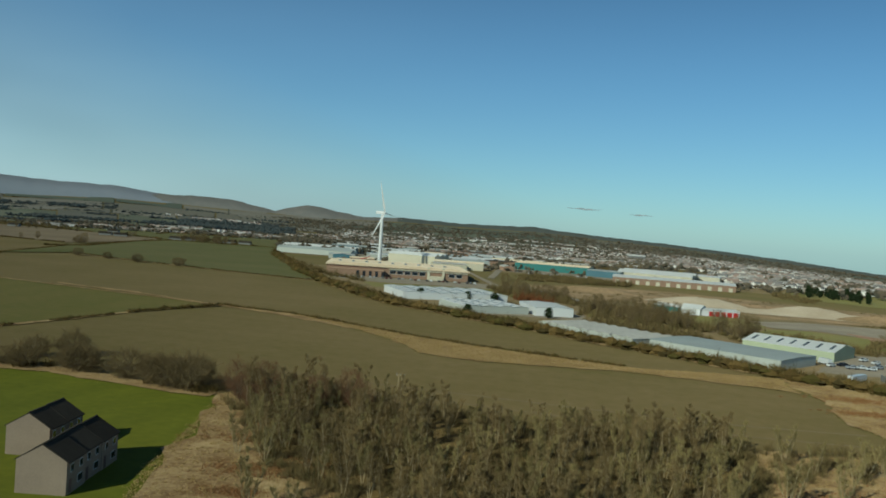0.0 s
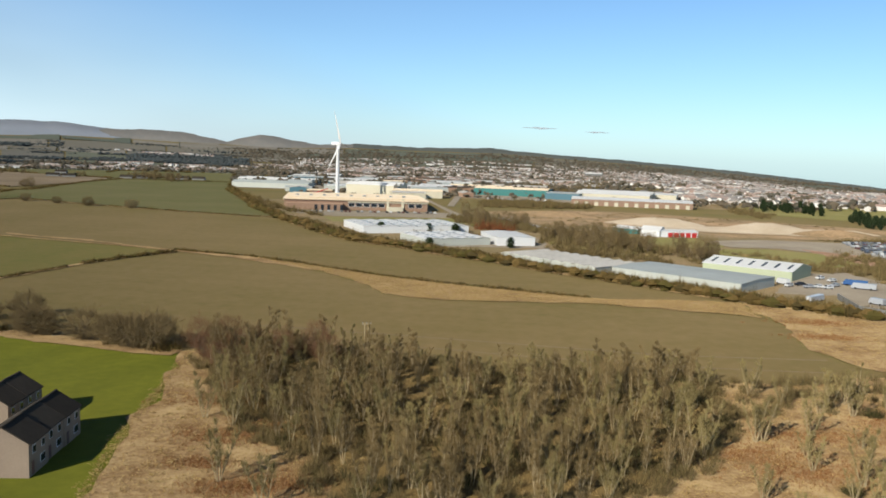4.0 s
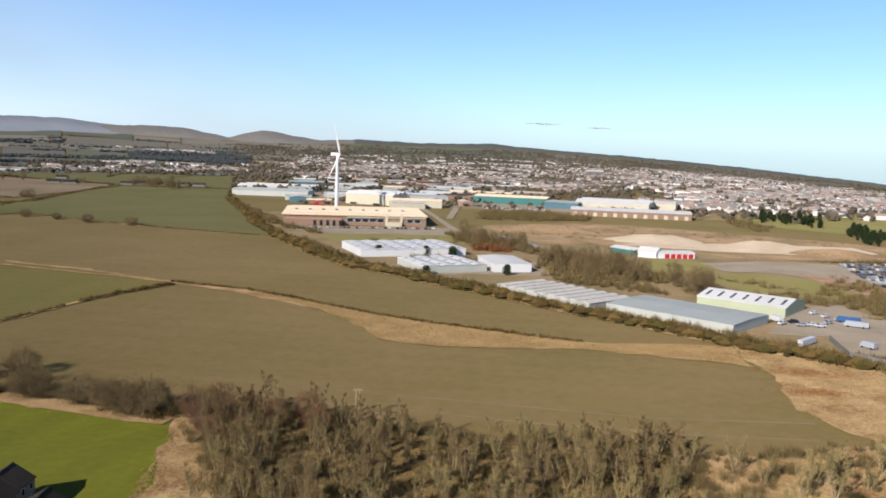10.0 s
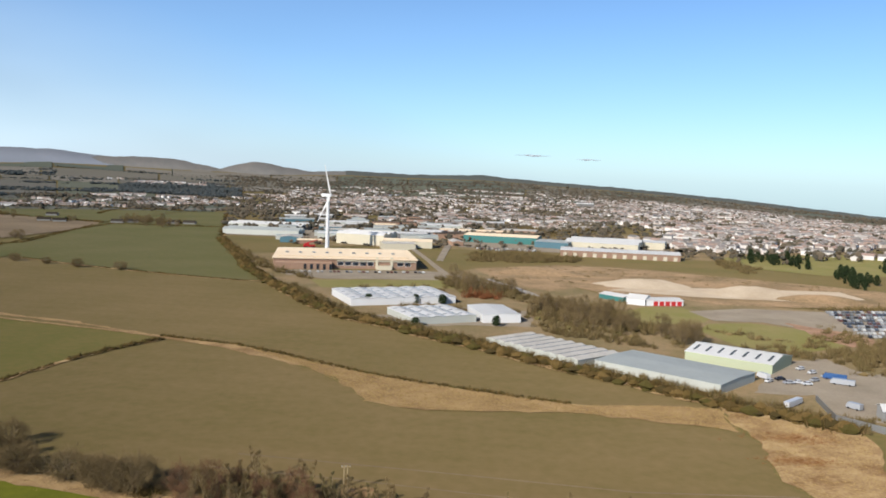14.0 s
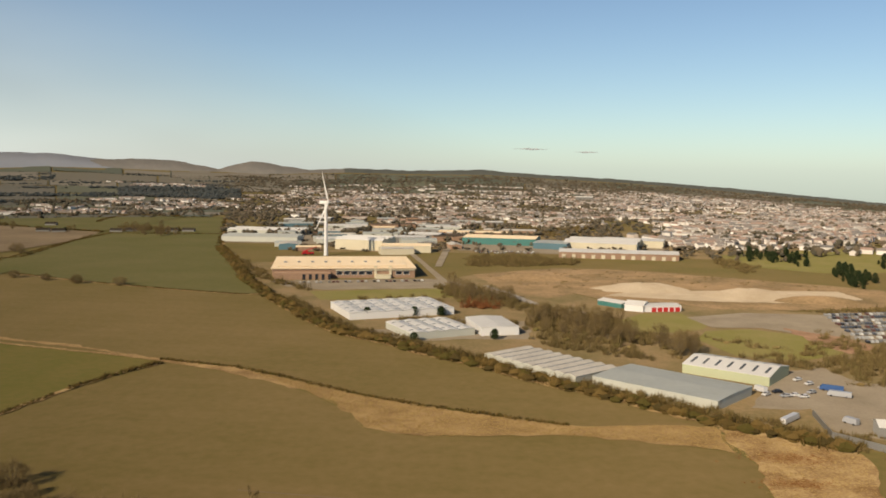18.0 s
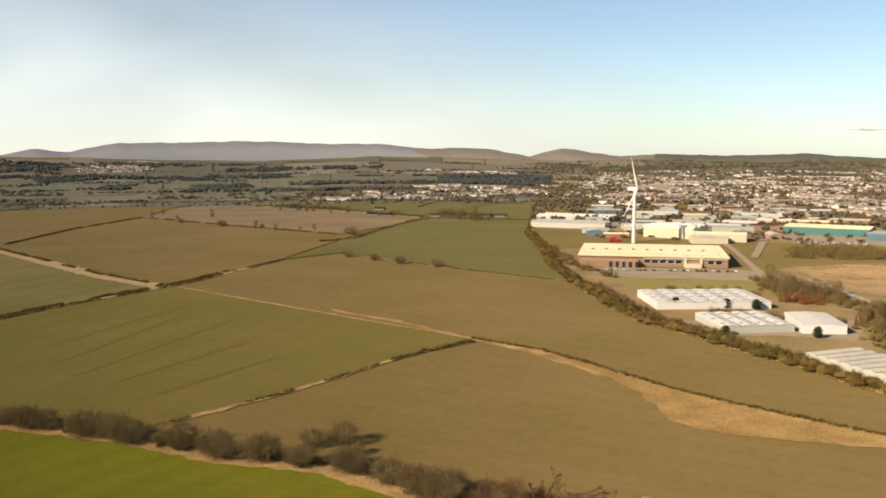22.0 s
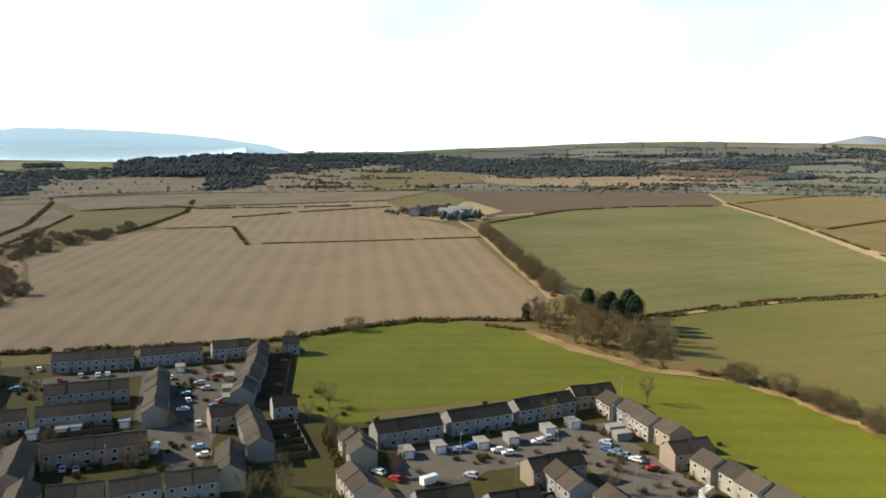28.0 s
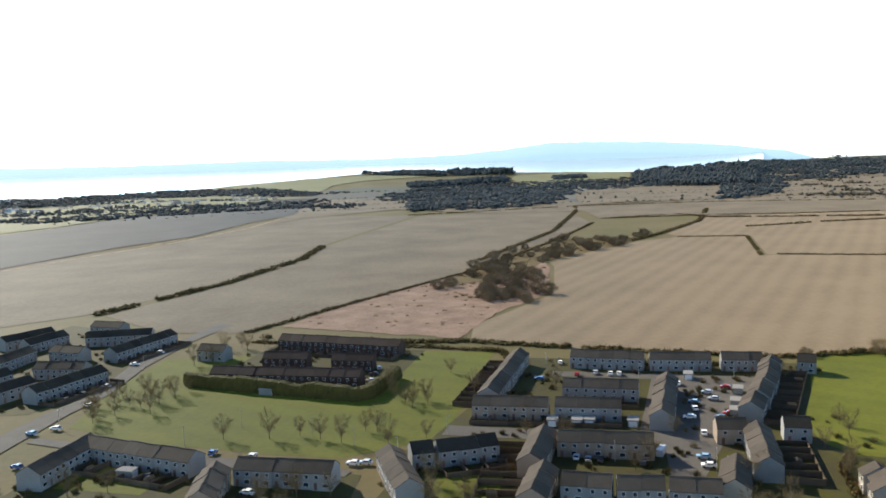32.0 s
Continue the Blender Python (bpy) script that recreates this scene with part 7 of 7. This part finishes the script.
for p in ((-224, 82, 0), (-216, 109, 180), (-198, 88, 0), (-165, 131, 90), (-185, 116, 90), (-150, 152, 0), (-262, 157, 0), (-234, 137, 0), (-343, -10, 0), (-246, -14, 0), (-242, 14, 180), (-262, -68, 90), (-353, -48, 0), (-211, 1, 0), (-343, 26, 0), (-286, -206, 100), (-330, -224, 100), (-250, -205, 100), (-240, -150, 0), (-240, -78, 0), (-246, -94, 0), (-255, -112, 0), (-260, -140, 0)):
    lamp_post(*p)
def clipped_hedge(name, line, h, w, label, seed):
    """A tall hedge cut square: uneven flanks and top, with sprigs standing out."""
    rng, g, n = random.Random(seed), Geo(), 9
    pts = along(line, 0.6)
    for i, (x, y, a) in enumerate(pts):
        k = h * (0.9 + 0.22 * noise.noise(Vector((x * .12, y * .12, seed))))
        for u, v in ((-.5, 0), (-.56, .35), (-.52, .7), (-.42, .95), (0, 1.02), (.42, .95), (.52, .7), (.56, .35), (.5, 0)):
            o, z = u * w + rng.uniform(-.28, .28), k * v + rng.uniform(-.22, .22)
            g.v.append((x - math.sin(a) * o + rng.uniform(-.15, .15), y + math.cos(a) * o + rng.uniform(-.15, .15), max(-.2, z)))
        if i:
            g.f += [(n * i - n + q, n * i - n + q + 1, n * i + q + 1, n * i + q) for q in range(n - 1)]
    g.f += [tuple(range(n)), tuple(range(len(g.v) - 1, len(g.v) - n - 1, -1))]
    for x, y, a in pts:
        for _ in range(14):
            o, z = rng.uniform(-.5, .5) * w, h * rng.uniform(.2, .9)
            g.spray(x - math.sin(a) * o, y + math.cos(a) * o, z, .5, .5, 2, rng, .1)
    return solo(name, g, M_CLIP2, label, "hedge", "stuff")


M_CLIP2 = mat("clipped_cypress", (0.125, 0.100, 0.030), (0.065, 0.056, 0.020), big=0.3, fine=2.5)
clipped_hedge("park_hedge", [(-309, -190), (-303, -160), (-296, -112), (-300, -108), (-330, -106)], 5.8, 4.0, "tall clipped evergreen hedge round a car park", 77)
hedge("garden_hedge", [(-200, 30), (-205, 46), (-250, 48), (-262, 52)], 2.5, 2, "bare brown hedge behind gardens", 0.8, 0, 78)
hedge("garden_hedge", [(-388, -200), (-386, -110), (-380, -72), (-366, -66)], 2.5, 3, "bare brown hedge behind gardens", 0.8, 0.1, 79)

# ---------------------------------------------------------------- farm, cottages, far works
for x, y, a, w, d, h, wm, rm in ((-975, 292, 62, 18, 8, 4.5, M_HARL[0], M_ROOF[1]), (-958, 296, 150, 20, 10, 5, M_HARL[3], M_SLATE), (-950, 318, 60, 22, 12, 5.5, M_HARL[3], M_SLATE), (-972, 312, 150, 14, 8, 5, M_HARL[0], M_ROOF[0]), (-930, 322, 62, 16, 10, 4.5, M_HARL[2], M_SLATE),
                                 (-965, 335, 60, 24, 12, 6, M_HARL[3], M_SLATE), (-942, 340, 150, 16, 9, 5, M_HARL[2], M_SLATE), (-992, 322, 60, 18, 9, 5.5, M_HARL[0], M_ROOF[1]), (-985, 345, 150, 20, 11, 6, M_HARL[3], M_ROOF[1])):
    shed("farm_building", "grey-roofed farm building among bare trees", pose(x, y, 0, 0, 0, a), w * 1.15, d * 1.1, h * 1.35, 3.2, wm, rm, group="farmstead")
field("farm_ground", [(-1000, 275), (-900, 305), (-880, 345), (-940, 375), (-1015, 350)], M_TRACK, "pale dusty farmyard", 0.4, category="yard")
field("farm_ground", [(-1170, 430), (-1160, 480), (-1080, 478), (-1000, 462), (-947, 440), (-930, 385), (-1010, 375), (-1100, 395)], M_TRACK, "pale rough ground behind the farm", 0.41, category="bare land")
ribbon("farm_track", [(-436, 214), (-560, 245), (-656, 270), (-784, 303), (-900, 325)], 4, M_TRACK, "pale farm track beside the row of trees", 0.42)
wood_block("farm_trees", [(-1010, 270), (-985, 282), (-1000, 330), (-1030, 350), (-1030, 300)], 26, 10, M_TOWNTREE, "trees round the farmstead", 93, (3, 5), True)
wood_block("farm_trees", [(-920, 300), (-890, 320), (-890, 350), (-925, 365), (-915, 330)], 22, 10, M_FARWOOD, "dark trees behind the farmstead", 94, (3, 5), True)
wood_block("dock_trees", sector(113, 134, 1700, 1860), 300, 8, M_FARWOOD, "belt of trees above the dockyard", 95, (4, 8), True)
for x, y, a in ((-690, 1190, 0), (-520, 1112, 10), (-496, 1104, 20), (-428, 1120, 0), (-412, 1130, 20), (-360, 1135, 10), (-340, 1140, 0), (-560, 1225, 0)):
    shed("cottage", "low white cottage with a slate roof", pose(x, y, 0, 0, 0, a), 16, 7, 3, 2.4, M_HARL[0], M_ROOF[1], group="cottages")
town(sector(116, 134, 2250, 2750), 150, 8, 30)
wood_block("woodland", sector(112, 134, 2000, 2250), 260, 8, M_FARWOOD, "trees before the dockyard", 90, (5, 10), True)


def gantry(x, y):
    ob = thing("gantry_crane", "huge blue gantry crane on the waterfront", "crane", m=pose(x, y, land_z(x, y), 0, 0, 40))
    # girder and legs share the shore's painted haze, faint glow included
    part("girder", Geo().box(-60, -4, 62, 60, 4, 70), M_FARSHORE, ob)
    for s in (-44, 44):
        part("leg", Geo().box(s - 3, -4, -10, s + 3, 4, 62), M_FARSHORE, ob)


gantry(-2060, -1830)
g = Geo()
for (x0, y0), (x1, y1) in zip([(139, 311), (134, 284), (146, 268), (160, 268)], [(134, 284), (146, 268), (160, 268), (175, 275)]):
    nx, ny = -(y1 - y0), x1 - x0
    d = math.hypot(nx, ny)
    nx, ny = nx / d * .06, ny / d * .06
    g.extrude([(x0 - nx, y0 - ny), (x1 - nx, y1 - ny), (x1 + nx, y1 + ny), (x0 + nx, y0 + ny)], 0, 2.4)
solo("yard_fence", g, M_STEEL, "pale grey palisade fence round a yard", "fence")
shed("hut", "white flat-roofed hut in the corner yard", frame3((150, 284), (166, 280)), 16, 9, 4, 1.5, M_HARL[0], M_SHEET, 0, 1)


def cloud_bar(x, y, z, w, h, seed):
    """A thin dark bar of cloud low over the far hills."""
    rng, g = random.Random(seed), Geo()
    for i in range(26):
        u = rng.uniform(-1, 1)
        g.lump((x + u * w / 2, y + rng.uniform(-20, 20), z + rng.uniform(-.4, .4) * h * (1 - abs(u))), w * .12, h * .3 * (1.1 - abs(u)), rng, 7)
    return solo("backdrop_cloud", g, M_CLOUD, "thin grey bar of cloud above the hills", "cloud", "structure", True)


# strong emission pales the cloud bars, painting haze over them
M_CLOUD = hazy(mat("hazed_grey_cloud", (0.22, 0.24, 0.26), (0.20, 0.22, 0.24), big=0.01, fine=0.05, rough=1.0), (0.62, 0.68, 0.70), 0.62)
cloud_bar(490, 4660, 191, 165, 11, 1)
cloud_bar(785, 4630, 177, 115, 10, 2)
